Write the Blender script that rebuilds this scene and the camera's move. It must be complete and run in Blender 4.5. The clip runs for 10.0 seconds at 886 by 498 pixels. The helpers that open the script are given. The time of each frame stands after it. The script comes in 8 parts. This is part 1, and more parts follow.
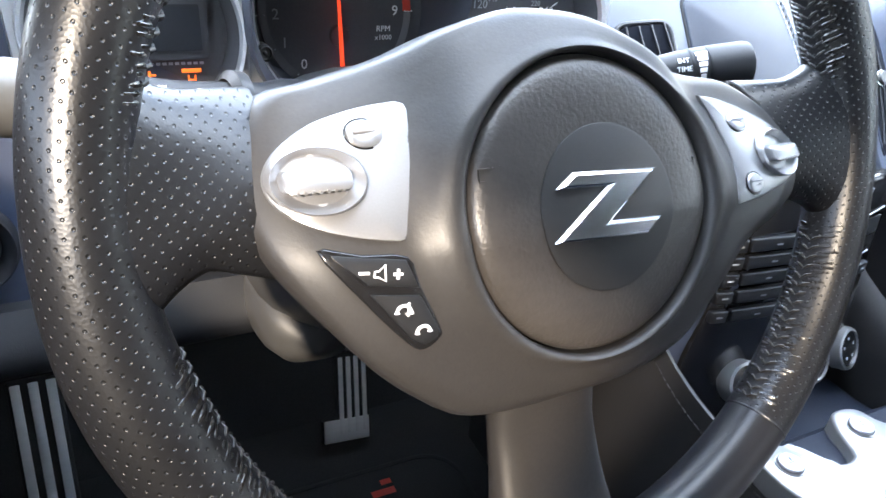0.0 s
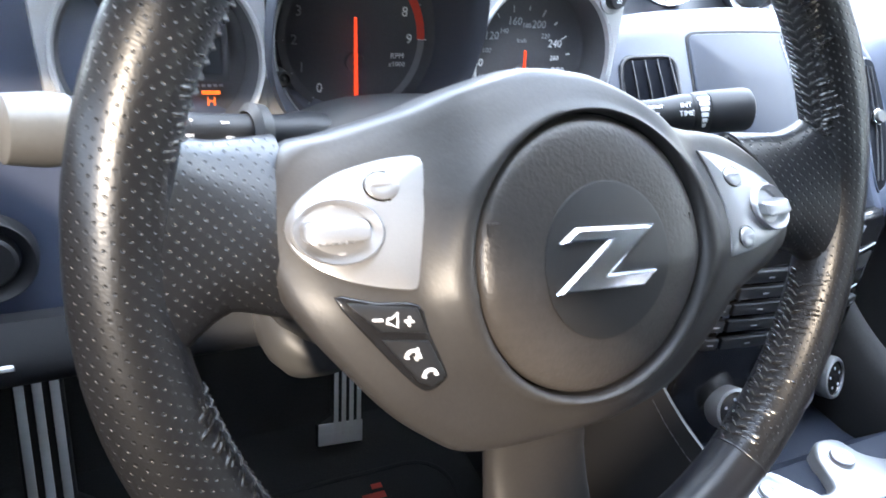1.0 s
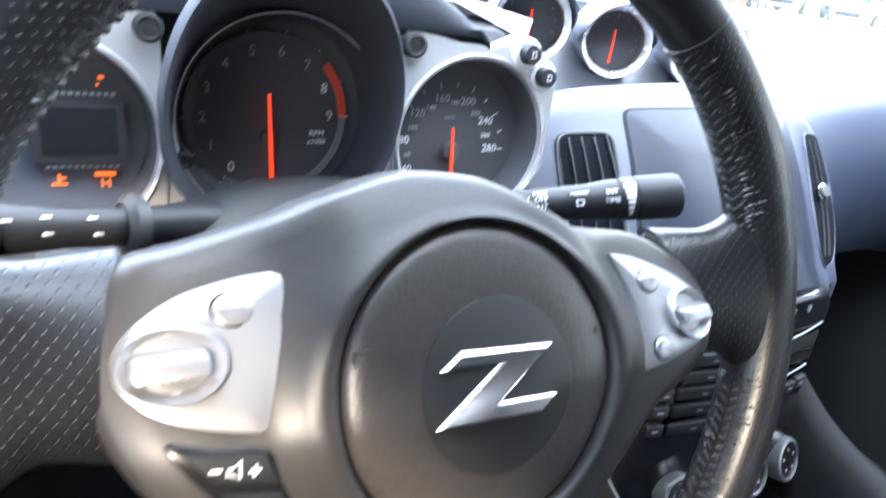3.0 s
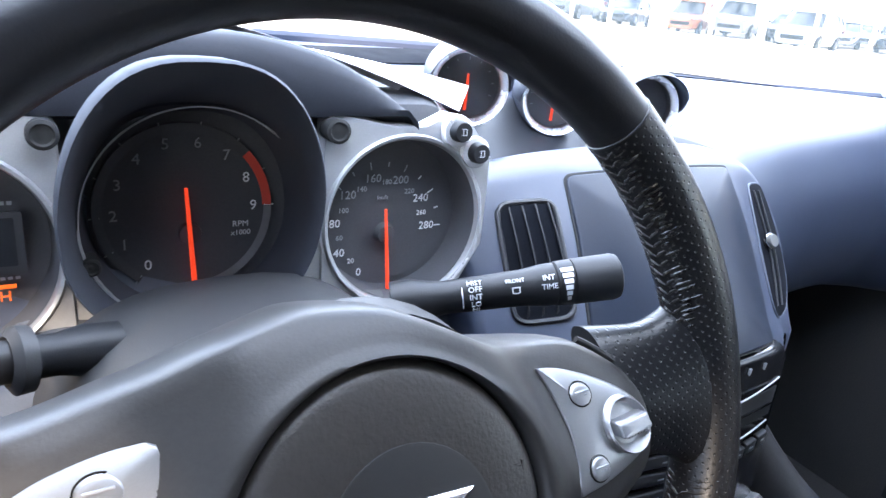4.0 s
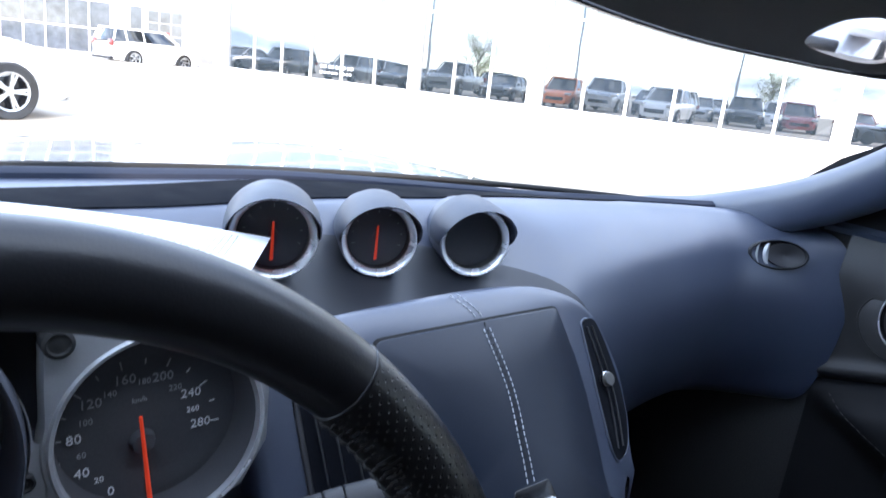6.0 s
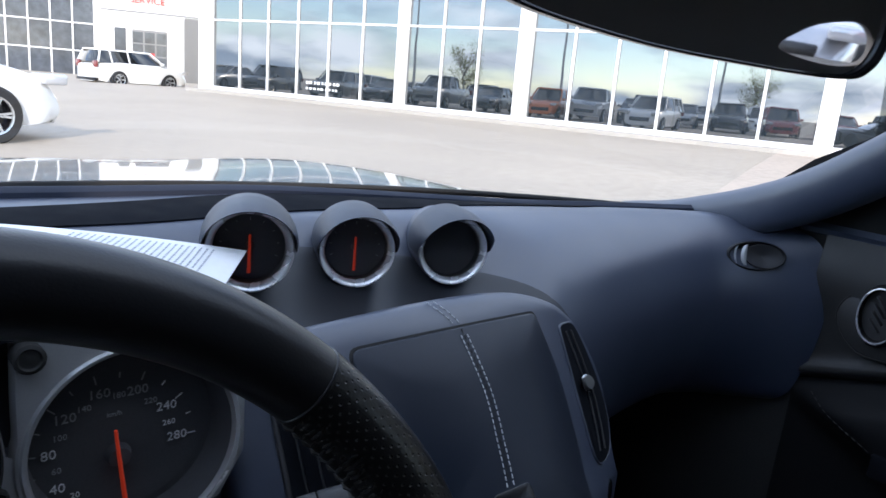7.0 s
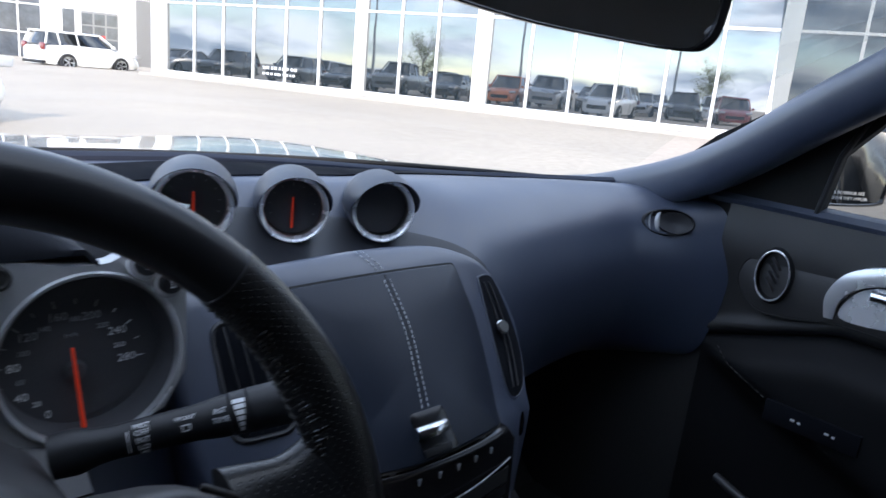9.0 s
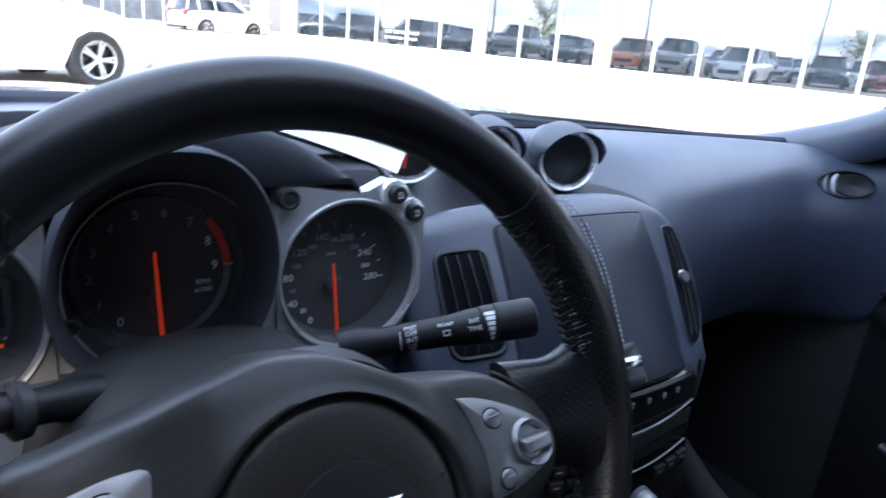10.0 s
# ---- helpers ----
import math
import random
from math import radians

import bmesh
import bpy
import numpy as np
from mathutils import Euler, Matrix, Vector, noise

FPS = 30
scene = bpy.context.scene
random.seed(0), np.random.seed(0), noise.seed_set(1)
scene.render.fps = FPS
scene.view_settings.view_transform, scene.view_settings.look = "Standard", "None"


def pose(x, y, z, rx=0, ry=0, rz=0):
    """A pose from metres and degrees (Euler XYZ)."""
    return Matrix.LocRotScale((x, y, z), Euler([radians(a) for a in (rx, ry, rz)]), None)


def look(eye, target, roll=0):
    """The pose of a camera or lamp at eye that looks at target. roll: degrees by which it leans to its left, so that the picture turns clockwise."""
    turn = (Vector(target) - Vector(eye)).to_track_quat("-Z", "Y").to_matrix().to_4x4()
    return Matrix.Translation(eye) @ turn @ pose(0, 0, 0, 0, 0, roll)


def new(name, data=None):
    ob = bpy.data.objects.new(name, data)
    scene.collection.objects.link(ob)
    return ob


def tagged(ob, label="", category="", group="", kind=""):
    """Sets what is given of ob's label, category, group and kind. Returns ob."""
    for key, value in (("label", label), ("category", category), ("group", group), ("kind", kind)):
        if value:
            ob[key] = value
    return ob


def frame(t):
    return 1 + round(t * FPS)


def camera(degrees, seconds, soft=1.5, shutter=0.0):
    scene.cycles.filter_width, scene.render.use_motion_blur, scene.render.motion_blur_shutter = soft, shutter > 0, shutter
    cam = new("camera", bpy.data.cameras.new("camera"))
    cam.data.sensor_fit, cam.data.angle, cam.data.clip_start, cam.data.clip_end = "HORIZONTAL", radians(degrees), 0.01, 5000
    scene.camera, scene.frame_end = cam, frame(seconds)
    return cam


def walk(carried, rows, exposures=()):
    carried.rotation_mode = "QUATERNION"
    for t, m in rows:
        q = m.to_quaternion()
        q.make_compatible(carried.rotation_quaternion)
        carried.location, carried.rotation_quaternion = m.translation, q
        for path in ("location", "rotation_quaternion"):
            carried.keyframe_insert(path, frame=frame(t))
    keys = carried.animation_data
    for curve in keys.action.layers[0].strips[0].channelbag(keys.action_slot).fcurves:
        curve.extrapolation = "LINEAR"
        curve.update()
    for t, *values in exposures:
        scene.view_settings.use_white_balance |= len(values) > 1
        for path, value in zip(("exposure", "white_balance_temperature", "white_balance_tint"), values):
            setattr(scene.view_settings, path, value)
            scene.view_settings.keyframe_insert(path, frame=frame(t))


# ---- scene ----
cam = camera(65, 10.0, shutter=0.5)
PATH = [
    (0, (-0.0076, -0.0384, 0.8983), (0.8108, 1.5127, -0.0632), 5.12),
    (0.5, (-0.0070, -0.0466, 0.9049), (0.8310, 1.5021, -0.0435), 7.20),
    (1, (-0.0159, -0.0395, 0.9213), (0.8109, 1.5028, -0.0471), 7.82),
    (1.5, (-0.0324, -0.0318, 0.9333), (0.7569, 1.5429, -0.0139), 7.99),
    (2, (-0.0161, -0.0289, 0.9255), (0.7981, 1.5368, -0.0155), 8.38),
    (2.5, (0.0092, -0.0252, 0.9262), (0.8832, 1.5439, 0.0466), 8.48),
    (3, (0.0312, -0.0200, 0.9350), (0.9349, 1.5562, 0.0990), 8.82),
    (3.2, (0.0445, -0.0067, 0.9514), (0.9873, 1.5825, 0.1862), 8.12),
    (4.3, (0.0728, 0.0005, 0.9617), (1.0822, 1.5588, 0.2182), 6.36),
    (4.5, (0.0835, -0.0036, 0.9524), (1.1588, 1.4856, 0.1612), 7.77),
    (5, (0.0978, -0.0241, 0.9670), (1.2642, 1.4171, 0.2171), 7.46),
    (5.5, (0.1242, 0.0060, 0.9962), (1.3327, 1.4792, 0.3887), 8.52),
    (6, (0.1572, 0.0307, 1.0213), (1.4108, 1.4999, 0.5017), 7.25),
    (6.2, (0.1578, 0.0300, 1.0240), (1.4009, 1.5139, 0.5213), 6.20),
    (7.3, (0.1670, 0.0096, 1.0199), (1.4702, 1.4535, 0.5543), 6.08),
    (7.5, (0.1705, 0.0027, 1.0243), (1.4941, 1.4318, 0.5707), 6.26),
    (8, (0.1761, -0.0246, 1.0135), (1.5311, 1.3594, 0.5151), 6.18),
    (8.5, (0.1720, -0.0404, 1.0076), (1.5481, 1.3203, 0.5030), 7.00),
    (9, (0.1370, -0.0659, 1.0127), (1.4952, 1.3129, 0.5085), 6.47),
    (9.5, (0.0662, -0.0721, 1.0086), (1.2986, 1.3971, 0.4406), 4.05),
    (10, (0.0424, -0.0540, 0.9948), (1.1432, 1.4920, 0.3638), 6.18),
]
# the car stands a little nose-up on the lot; its cabin is laid out in its own level frame
CAR = Matrix.Translation((0.5, 0.0, 0.0)) @ pose(0, 0, 0, 1.5, 0, 0) @ Matrix.Translation((-0.5, 0.0, 0.0))
walk(cam, [(t, CAR @ look(eye, target, roll)) for t, eye, target, roll in PATH],
     exposures=[(0.0, 3.80, 7300, 13), (2.7, 3.84, 7300, 13), (3.2, 3.70, 7250, 14), (4.5, 3.15, 6950, 17), (5.0, 3.18, 6850, 17), (5.6, 2.5, 6800, 17), (6.2, 1.10, 6600, 15), (7.4, 0.28, 6800, 15), (8.5, 0.42, 6750, 15), (9.0, 0.55, 6750, 15), (9.6, 1.00, 6600, 15), (10.0, 1.27, 6450, 16)])

# ---- world and sun ----
SUN_FROM = Vector((-0.50, -0.76, 0.400)).normalized()
world = bpy.data.worlds.new("sky")
scene.world = world
world.use_nodes = True
wn = world.node_tree.nodes
sky = wn.new("ShaderNodeTexSky")
sky.sky_type, sky.sun_disc = "NISHITA", False
sky.sun_elevation = math.asin(SUN_FROM.z)
sky.sun_rotation = math.atan2(SUN_FROM.x, SUN_FROM.y)
sky.air_density, sky.dust_density, sky.ozone_density = 0.8, 0.15, 1.6
# broken cloud over the clear sky
wco = wn.new("ShaderNodeTexCoord")
wmap = wn.new("ShaderNodeMapping")
wmap.inputs["Scale"].default_value = (1.8, 1.8, 7.0)
wcl = wn.new("ShaderNodeTexNoise")
wcl.inputs["Scale"].default_value, wcl.inputs["Detail"].default_value = 2.6, 8.0
wramp = wn.new("ShaderNodeValToRGB")
wramp.color_ramp.elements[0].position, wramp.color_ramp.elements[1].position = 0.41, 0.60
wmix = wn.new("ShaderNodeMix")
wmix.data_type = "RGBA"
wl = world.node_tree.links
# clouds with grey undersides
wsh = wn.new("ShaderNodeTexNoise")
wsh.inputs["Scale"].default_value, wsh.inputs["Detail"].default_value = 4.5, 5.0
wtone = wn.new("ShaderNodeValToRGB")
wtone.color_ramp.elements[0].position, wtone.color_ramp.elements[1].position = 0.36, 0.62
wtone.color_ramp.elements[0].color, wtone.color_ramp.elements[1].color = (0.25, 0.33, 0.46, 1), (0.76, 0.86, 1.0, 1)
wgain = wn.new("ShaderNodeVectorMath")
wgain.operation = "SCALE"
wgain.inputs["Scale"].default_value = 6.6
wl.new(wmap.outputs["Vector"], wsh.inputs["Vector"])
wl.new(wsh.outputs["Fac"], wtone.inputs["Fac"])
wl.new(wtone.outputs["Color"], wgain.inputs[0])
wl.new(wgain.outputs["Vector"], wmix.inputs["B"])
wl.new(wco.outputs["Generated"], wmap.inputs["Vector"])
wl.new(wmap.outputs["Vector"], wcl.inputs["Vector"])
wl.new(wcl.outputs["Fac"], wramp.inputs["Fac"])
wl.new(wramp.outputs["Color"], wmix.inputs["Factor"])
wl.new(sky.outputs["Color"], wmix.inputs["A"])
wl.new(wmix.outputs["Result"], wn["Background"].inputs["Color"])
wn["Background"].inputs["Strength"].default_value = 0.50
sun = new("sun", bpy.data.lights.new("sun", "SUN"))
sun.data.energy, sun.data.angle, sun.data.color = 3.4, radians(3.0), (1.0, 0.90, 0.77)
sun.matrix_world = look(SUN_FROM * 60, (0, 0, 0))

# ---- materials ----


def nodes_of(name):
    m = bpy.data.materials.new(name)
    m.use_nodes = True
    return m, m.node_tree.nodes, m.node_tree.links, m.node_tree.nodes["Principled BSDF"]


def surface(name, color, rough=0.5, metal=0.0, vary=0.15, big=3.0, fine=200.0, bump=0.1, grain="noise", coat=0.0, spec=0.5, rvary=0.12, aniso=None):
    """A painted, moulded or woven surface: colour varied at two scales, uneven gloss, fine relief."""
    m, n, l, p = nodes_of(name)
    co = n.new("ShaderNodeTexCoord")
    a, b = n.new("ShaderNodeTexNoise"), n.new("ShaderNodeTexNoise")
    a.inputs["Scale"].default_value, a.inputs["Detail"].default_value = big, 5
    b.inputs["Scale"].default_value, b.inputs["Detail"].default_value = fine * 0.5, 3
    vec = co.outputs["Object"]
    if aniso:
        mp = n.new("ShaderNodeMapping")
        mp.inputs["Scale"].default_value = aniso
        l.new(vec, mp.inputs["Vector"])
        vec = mp.outputs["Vector"]
    for t in (a, b):
        l.new(vec, t.inputs["Vector"])
    add = n.new("ShaderNodeMath")
    add.operation = "ADD"
    l.new(a.outputs["Fac"], add.inputs[0])
    l.new(b.outputs["Fac"], add.inputs[1])
    mr = n.new("ShaderNodeMapRange")
    mr.inputs["From Min"].default_value, mr.inputs["From Max"].default_value = 0.6, 1.4
    mr.inputs["To Min"].default_value, mr.inputs["To Max"].default_value = 1 - vary, 1 + vary
    l.new(add.outputs[0], mr.inputs["Value"])
    mul = n.new("ShaderNodeVectorMath")
    mul.operation = "SCALE"
    mul.inputs[0].default_value = color
    l.new(mr.outputs["Result"], mul.inputs["Scale"])
    l.new(mul.outputs["Vector"], p.inputs["Base Color"])
    rr = n.new("ShaderNodeMapRange")
    rr.inputs["From Min"].default_value, rr.inputs["From Max"].default_value = 0.3, 0.7
    rr.inputs["To Min"].default_value, rr.inputs["To Max"].default_value = max(0.02, rough * (1 - rvary)), min(1.0, rough * (1 + rvary))
    l.new(a.outputs["Fac"], rr.inputs["Value"])
    l.new(rr.outputs["Result"], p.inputs["Roughness"])
    p.inputs["Metallic"].default_value = metal
    p.inputs["Coat Weight"].default_value = coat
    p.inputs["Coat Roughness"].default_value = 0.05
    p.inputs["Specular IOR Level"].default_value = spec
    if bump:
        bp = n.new("ShaderNodeBump")
        bp.inputs["Strength"].default_value = bump
        bp.inputs["Distance"].default_value = 0.3 / fine
        if grain == "cells":
            v = n.new("ShaderNodeTexVoronoi")
            v.feature = "F1"
            v.inputs["Scale"].default_value = fine
            l.new(vec, v.inputs["Vector"])
            l.new(v.outputs["Distance"], bp.inputs["Height"])
        else:
            v = n.new("ShaderNodeTexNoise")
            v.inputs["Scale"].default_value, v.inputs["Detail"].default_value = fine, 4
            l.new(vec, v.inputs["Vector"])
            l.new(v.outputs["Fac"], bp.inputs["Height"])
        l.new(bp.outputs["Normal"], p.inputs["Normal"])
    return m


def emitter(name, color, strength):
    m, n, l, p = nodes_of(name)
    p.inputs["Base Color"].default_value = (*color, 1)
    p.inputs["Emission Color"].default_value = (*color, 1)
    p.inputs["Emission Strength"].default_value = strength
    return m


def pane_glass(name, tint=(1, 1, 1), ior=1.45, gloss=1.0):
    """Thin clear glass: what lies behind shows through, the sky mirrors in it more at a slant."""
    m, n, l, p = nodes_of(name)
    n.remove(p)
    t, g, f, mx = n.new("ShaderNodeBsdfTransparent"), n.new("ShaderNodeBsdfGlossy"), n.new("ShaderNodeFresnel"), n.new("ShaderNodeMixShader")
    t.inputs["Color"].default_value = (*tint, 1)
    g.inputs["Roughness"].default_value = 0.01
    g.inputs["Color"].default_value = (gloss, gloss, gloss, 1)
    f.inputs["IOR"].default_value = ior
    l.new(f.outputs["Fac"], mx.inputs["Fac"])
    l.new(t.outputs["BSDF"], mx.inputs[1])
    l.new(g.outputs["BSDF"], mx.inputs[2])
    l.new(mx.outputs["Shader"], n["Material Output"].inputs["Surface"])
    return m


def perforated(name, color, rough, along, around):
    """Leather with rows of punched holes, laid out by the wrap's own coordinates."""
    m = surface(name, color, rough, vary=0.2, big=18, fine=900, bump=0.12, grain="cells")
    n, l = m.node_tree.nodes, m.node_tree.links
    p = n["Principled BSDF"]
    uv = n.new("ShaderNodeUVMap")
    mp = n.new("ShaderNodeMapping")
    mp.inputs["Scale"].default_value = (along, around, 1)
    mp.inputs["Rotation"].default_value = (0, 0, radians(45))
    l.new(uv.outputs["UV"], mp.inputs["Vector"])
    v = n.new("ShaderNodeTexVoronoi")
    v.inputs["Scale"].default_value, v.inputs["Randomness"].default_value = 1.0, 0.06
    l.new(mp.outputs["Vector"], v.inputs["Vector"])
    r = n.new("ShaderNodeMapRange")
    r.interpolation_type = "SMOOTHSTEP"
    r.inputs["From Min"].default_value, r.inputs["From Max"].default_value = 0.07, 0.19
    l.new(v.outputs["Distance"], r.inputs["Value"])
    b2 = n.new("ShaderNodeBump")
    b2.inputs["Strength"].default_value, b2.inputs["Distance"].default_value = 0.8, 0.0004
    l.new(r.outputs["Result"], b2.inputs["Height"])
    old = p.inputs["Normal"].links[0].from_socket
    l.new(old, b2.inputs["Normal"])
    l.new(b2.outputs["Normal"], p.inputs["Normal"])
    return m


DASH = surface("soft_dash_plastic", (0.030, 0.041, 0.070), 0.42, vary=0.12, big=6, fine=1500, bump=0.14, grain="cells", spec=1.0)
DASH.node_tree.nodes["Principled BSDF"].inputs["IOR"].default_value = 1.58
COLUMN_GREY = surface("pale_grey_boss_plastic", (0.036, 0.0355, 0.035), 0.5, vary=0.1, big=14, fine=1100, bump=0.1, grain="cells")
DASH_LOW = surface("hard_black_plastic", (0.0110, 0.0118, 0.0138), 0.48, vary=0.12, big=7, fine=1300, bump=0.18, grain="cells", spec=0.4)
HUB = surface("wheel_cover_plastic", (0.0262, 0.0245, 0.0238), 0.44, vary=0.16, big=20, fine=900, bump=0.22, grain="noise", spec=0.42)
PAD = surface("airbag_plastic", (0.041, 0.0368, 0.0340), 0.36, vary=0.18, big=22, fine=600, bump=0.55, grain="noise")
PAD_FLAT = surface("smooth_pad_plastic", (0.023, 0.0222, 0.0220), 0.5, vary=0.08, big=30, fine=1500, bump=0.05)
LEATHER = surface("black_leather", (0.0125, 0.013, 0.0155), 0.34, vary=0.15, big=14, fine=900, bump=0.10, grain="cells", rvary=0.12)
LEATHER_FOLD = surface("polished_leather_folds", (0.016, 0.0150, 0.0145), 0.24, vary=0.25, big=60, fine=900, bump=0.2, grain="cells", rvary=0.3)
LEATHER_WORN = perforated("perforated_leather", (0.0095, 0.0098, 0.0110), 0.33, 156, 28)
LID = surface("stitched_lid_leather", (0.0085, 0.0135, 0.025), 0.40, vary=0.10, big=9, fine=1100, bump=0.16, grain="cells", spec=0.4)
THREAD = surface("grey_thread", (0.55, 0.56, 0.58), 0.8, vary=0.2, big=200, fine=3000, bump=0.2)
THREAD_DARK = surface("black_thread", (0.024, 0.023, 0.022), 0.5, vary=0.3, big=200, fine=3000, bump=0.3)
SILVER = surface("satin_silver_paint", (0.29, 0.29, 0.295), 0.33, metal=0.65, vary=0.05, big=30, fine=3000, bump=0.03)
SILVER_DULL = surface("dull_silver_bezel", (0.46, 0.47, 0.48), 0.38, metal=0.55, vary=0.07, big=20, fine=2500, bump=0.05)
CHROME = surface("polished_chrome", (0.80, 0.83, 0.87), 0.20, metal=1.0, vary=0.03, big=20, fine=900, bump=0.0)
ALU = surface("brushed_aluminium", (0.80, 0.80, 0.80), 0.40, metal=0.35, vary=0.08, big=25, fine=1500, bump=0.08, aniso=(1, 8, 1))
RUBBER = surface("black_rubber", (0.014, 0.014, 0.014), 0.75, vary=0.2, big=12, fine=600, bump=0.2)
CARPET = surface("black_carpet", (0.024, 0.0232, 0.023), 0.95, vary=0.4, big=14, fine=900, bump=0.6)
GLOSS_BLACK = surface("gloss_black_plastic", (0.010, 0.010, 0.011), 0.22, vary=0.1, big=9, fine=900, bump=0.02)
DIAL = surface("matt_black_dial", (0.066, 0.067, 0.073), 0.7, vary=0.15, big=40, fine=1500, bump=0.05)
BEZEL = surface("bright_gauge_bezel", (0.86, 0.86, 0.87), 0.27, metal=0.6, vary=0.02, big=30, fine=2500, bump=0.03)
DOOR = surface("black_door_plastic", (0.024, 0.0235, 0.024), 0.50, vary=0.15, big=8, fine=1200, bump=0.3, grain="cells", spec=0.5)
DOOR_PAD = surface("black_door_vinyl", (0.0085, 0.0088, 0.0100), 0.62, vary=0.2, big=9, fine=1000, bump=0.3, grain="cells", spec=0.2)
SHROUD = surface("grey_shroud_plastic", (0.036, 0.036, 0.037), 0.5, vary=0.1, big=14, fine=1100, bump=0.16, grain="cells")
CONSOLE = surface("navy_console_leather", (0.010, 0.014, 0.024), 0.62, vary=0.2, big=12, fine=800, bump=0.3, grain="cells", spec=0.2)
SHELF = surface("grey_shelf_plastic", (0.017, 0.019, 0.024), 0.46, vary=0.12, big=9, fine=1300, bump=0.2, grain="cells", spec=0.6)
DIAL_GREY = surface("grey_dial_ring", (0.16, 0.16, 0.17), 0.5, vary=0.1, big=40, fine=1500, bump=0.05)
WHITE_INK = surface("white_print", (0.80, 0.80, 0.81), 0.6, vary=0.05, big=40, fine=900, bump=0.0)
# grey marks, and white dial print painted dim
GREY_INK = surface("grey_and_dimmed_print", (0.31, 0.32, 0.34), 0.6, vary=0.05, big=40, fine=900, bump=0.0)
RED = emitter("lit_red_needle", (0.80, 0.060, 0.02), 0.10)
RED_INK = surface("red_print", (0.60, 0.05, 0.025), 0.55, vary=0.05, big=40, fine=900, bump=0.0)
AMBER_LIT = emitter("amber_lamp", (0.9, 0.13, 0.015), 0.10)
LCD = surface("dark_display", (0.018, 0.020, 0.023), 0.25, vary=0.1, big=30, fine=900, bump=0.0)
PAPER = surface("printed_paper", (0.87, 0.87, 0.86), 0.7, vary=0.03, big=20, fine=400, bump=0.05)
PAPER_INK = surface("grey_toner", (0.34, 0.35, 0.38), 0.7, vary=0.1, big=50, fine=400, bump=0.0)
KNOB_GREY = surface("grey_stalk_cap", (0.09, 0.088, 0.083), 0.40, vary=0.08, big=20, fine=900, bump=0.08)
# shroud plastic made lighter, to make up for light missing inside it
HOOD_GREY = surface("lightened_hood_plastic", (0.060, 0.065, 0.078), 0.65, vary=0.1, big=14, fine=1300, bump=0.1, grain="cells", spec=0.12)
HOOD_BLUE = surface("dark_hood_plastic", (0.017, 0.019, 0.025), 0.6, vary=0.1, big=14, fine=1300, bump=0.12, grain="cells", spec=0.2)
# near-black stands in for shade inside slot and vents, which are modelled flat
SLOT = surface("dull_slot_black", (0.008, 0.009, 0.012), 0.9, vary=0.2, big=30, fine=900, bump=0.2, spec=0.06)
LIP = surface("navy_lip_plastic", (0.020, 0.025, 0.040), 0.6, vary=0.1, big=14, fine=1300, bump=0.1, spec=0.15)
POD_HOOD = surface("satin_hood_plastic", (0.028, 0.035, 0.052), 0.5, vary=0.1, big=14, fine=1300, bump=0.08, grain="cells", spec=0.5)
KNEE_GREY = surface("grey_knee_leather", (0.020, 0.0195, 0.020), 0.7, vary=0.15, big=12, fine=900, bump=0.2, grain="cells", spec=0.15)
GREY_TRIM = surface("grey_column_plastic", (0.038, 0.038, 0.041), 0.44, vary=0.1, big=14, fine=1100, bump=0.16, grain="cells")
LINER = surface("headliner_cloth", (0.10, 0.10, 0.105), 0.95, vary=0.15, big=10, fine=900, bump=0.3)
BODY = surface("black_car_paint", (0.012, 0.012, 0.014), 0.22, vary=0.05, big=4, fine=300, bump=0.0, coat=1.0)
MIRROR = surface("mirror_silver", (0.85, 0.86, 0.87), 0.02, metal=1.0, vary=0.01, big=2, fine=50, bump=0.0, rvary=0.0)
WINDSCREEN = pane_glass("windscreen_glass", (0.93, 0.96, 0.95), 1.30)
DIAL_GLASS = pane_glass("gauge_lens", (0.97, 0.97, 0.97), 1.24)
# for the unseen driver's panes; tint chosen to dim the sun on the wheel
DRIVER_GLASS = pane_glass("sun_dimming_glass", (0.27, 0.275, 0.28), 1.35)
SIDE_GLASS = pane_glass("side_window_glass", (0.33, 0.35, 0.35), 1.35)

# ---- mesh helpers ----
WORLD = {}


def thing(name, at=(0, 0, 0), label="", category="", kind="", group="", m=None):
    """An Empty at a thing's base, for its parts."""
    ob = new(name)
    ob.empty_display_size = 0.02
    WORLD[ob.name] = m.copy() if m is not None else Matrix.Translation(at)
    ob.matrix_basis = WORLD[ob.name]
    return tagged(ob, label, category, group, kind)


def part(name, bm, material, parent=None, label="", smooth=35, local=False, toward=None):
    """Links a bmesh as one mesh object. Points are given in world metres, or in the parent's own space where local."""
    if parent is not None:
        if not local:
            bm.transform(WORLD[parent.name].inverted())
    bmesh.ops.recalc_face_normals(bm, faces=bm.faces)
    if toward is not None:
        # a single sheet of glass shows its face to the cabin
        t = Vector(toward) if parent is None or local else WORLD[parent.name].inverted() @ Vector(toward)
        if sum((f.normal.dot(t - f.calc_center_median()) for f in bm.faces), 0.0) < 0:
            bmesh.ops.reverse_faces(bm, faces=bm.faces)
    me = bpy.data.meshes.new(name)
    bm.to_mesh(me)
    bm.free()
    for x in (material if isinstance(material, (list, tuple)) else (material,)):
        me.materials.append(x)
    if smooth:
        me.polygons.foreach_set("use_smooth", [True] * len(me.polygons))
        me.set_sharp_from_angle(angle=radians(smooth))
    ob = new(name, me)
    ob.parent = parent
    WORLD[ob.name] = WORLD[parent.name] if parent is not None else Matrix.Identity(4)
    return tagged(ob, label)


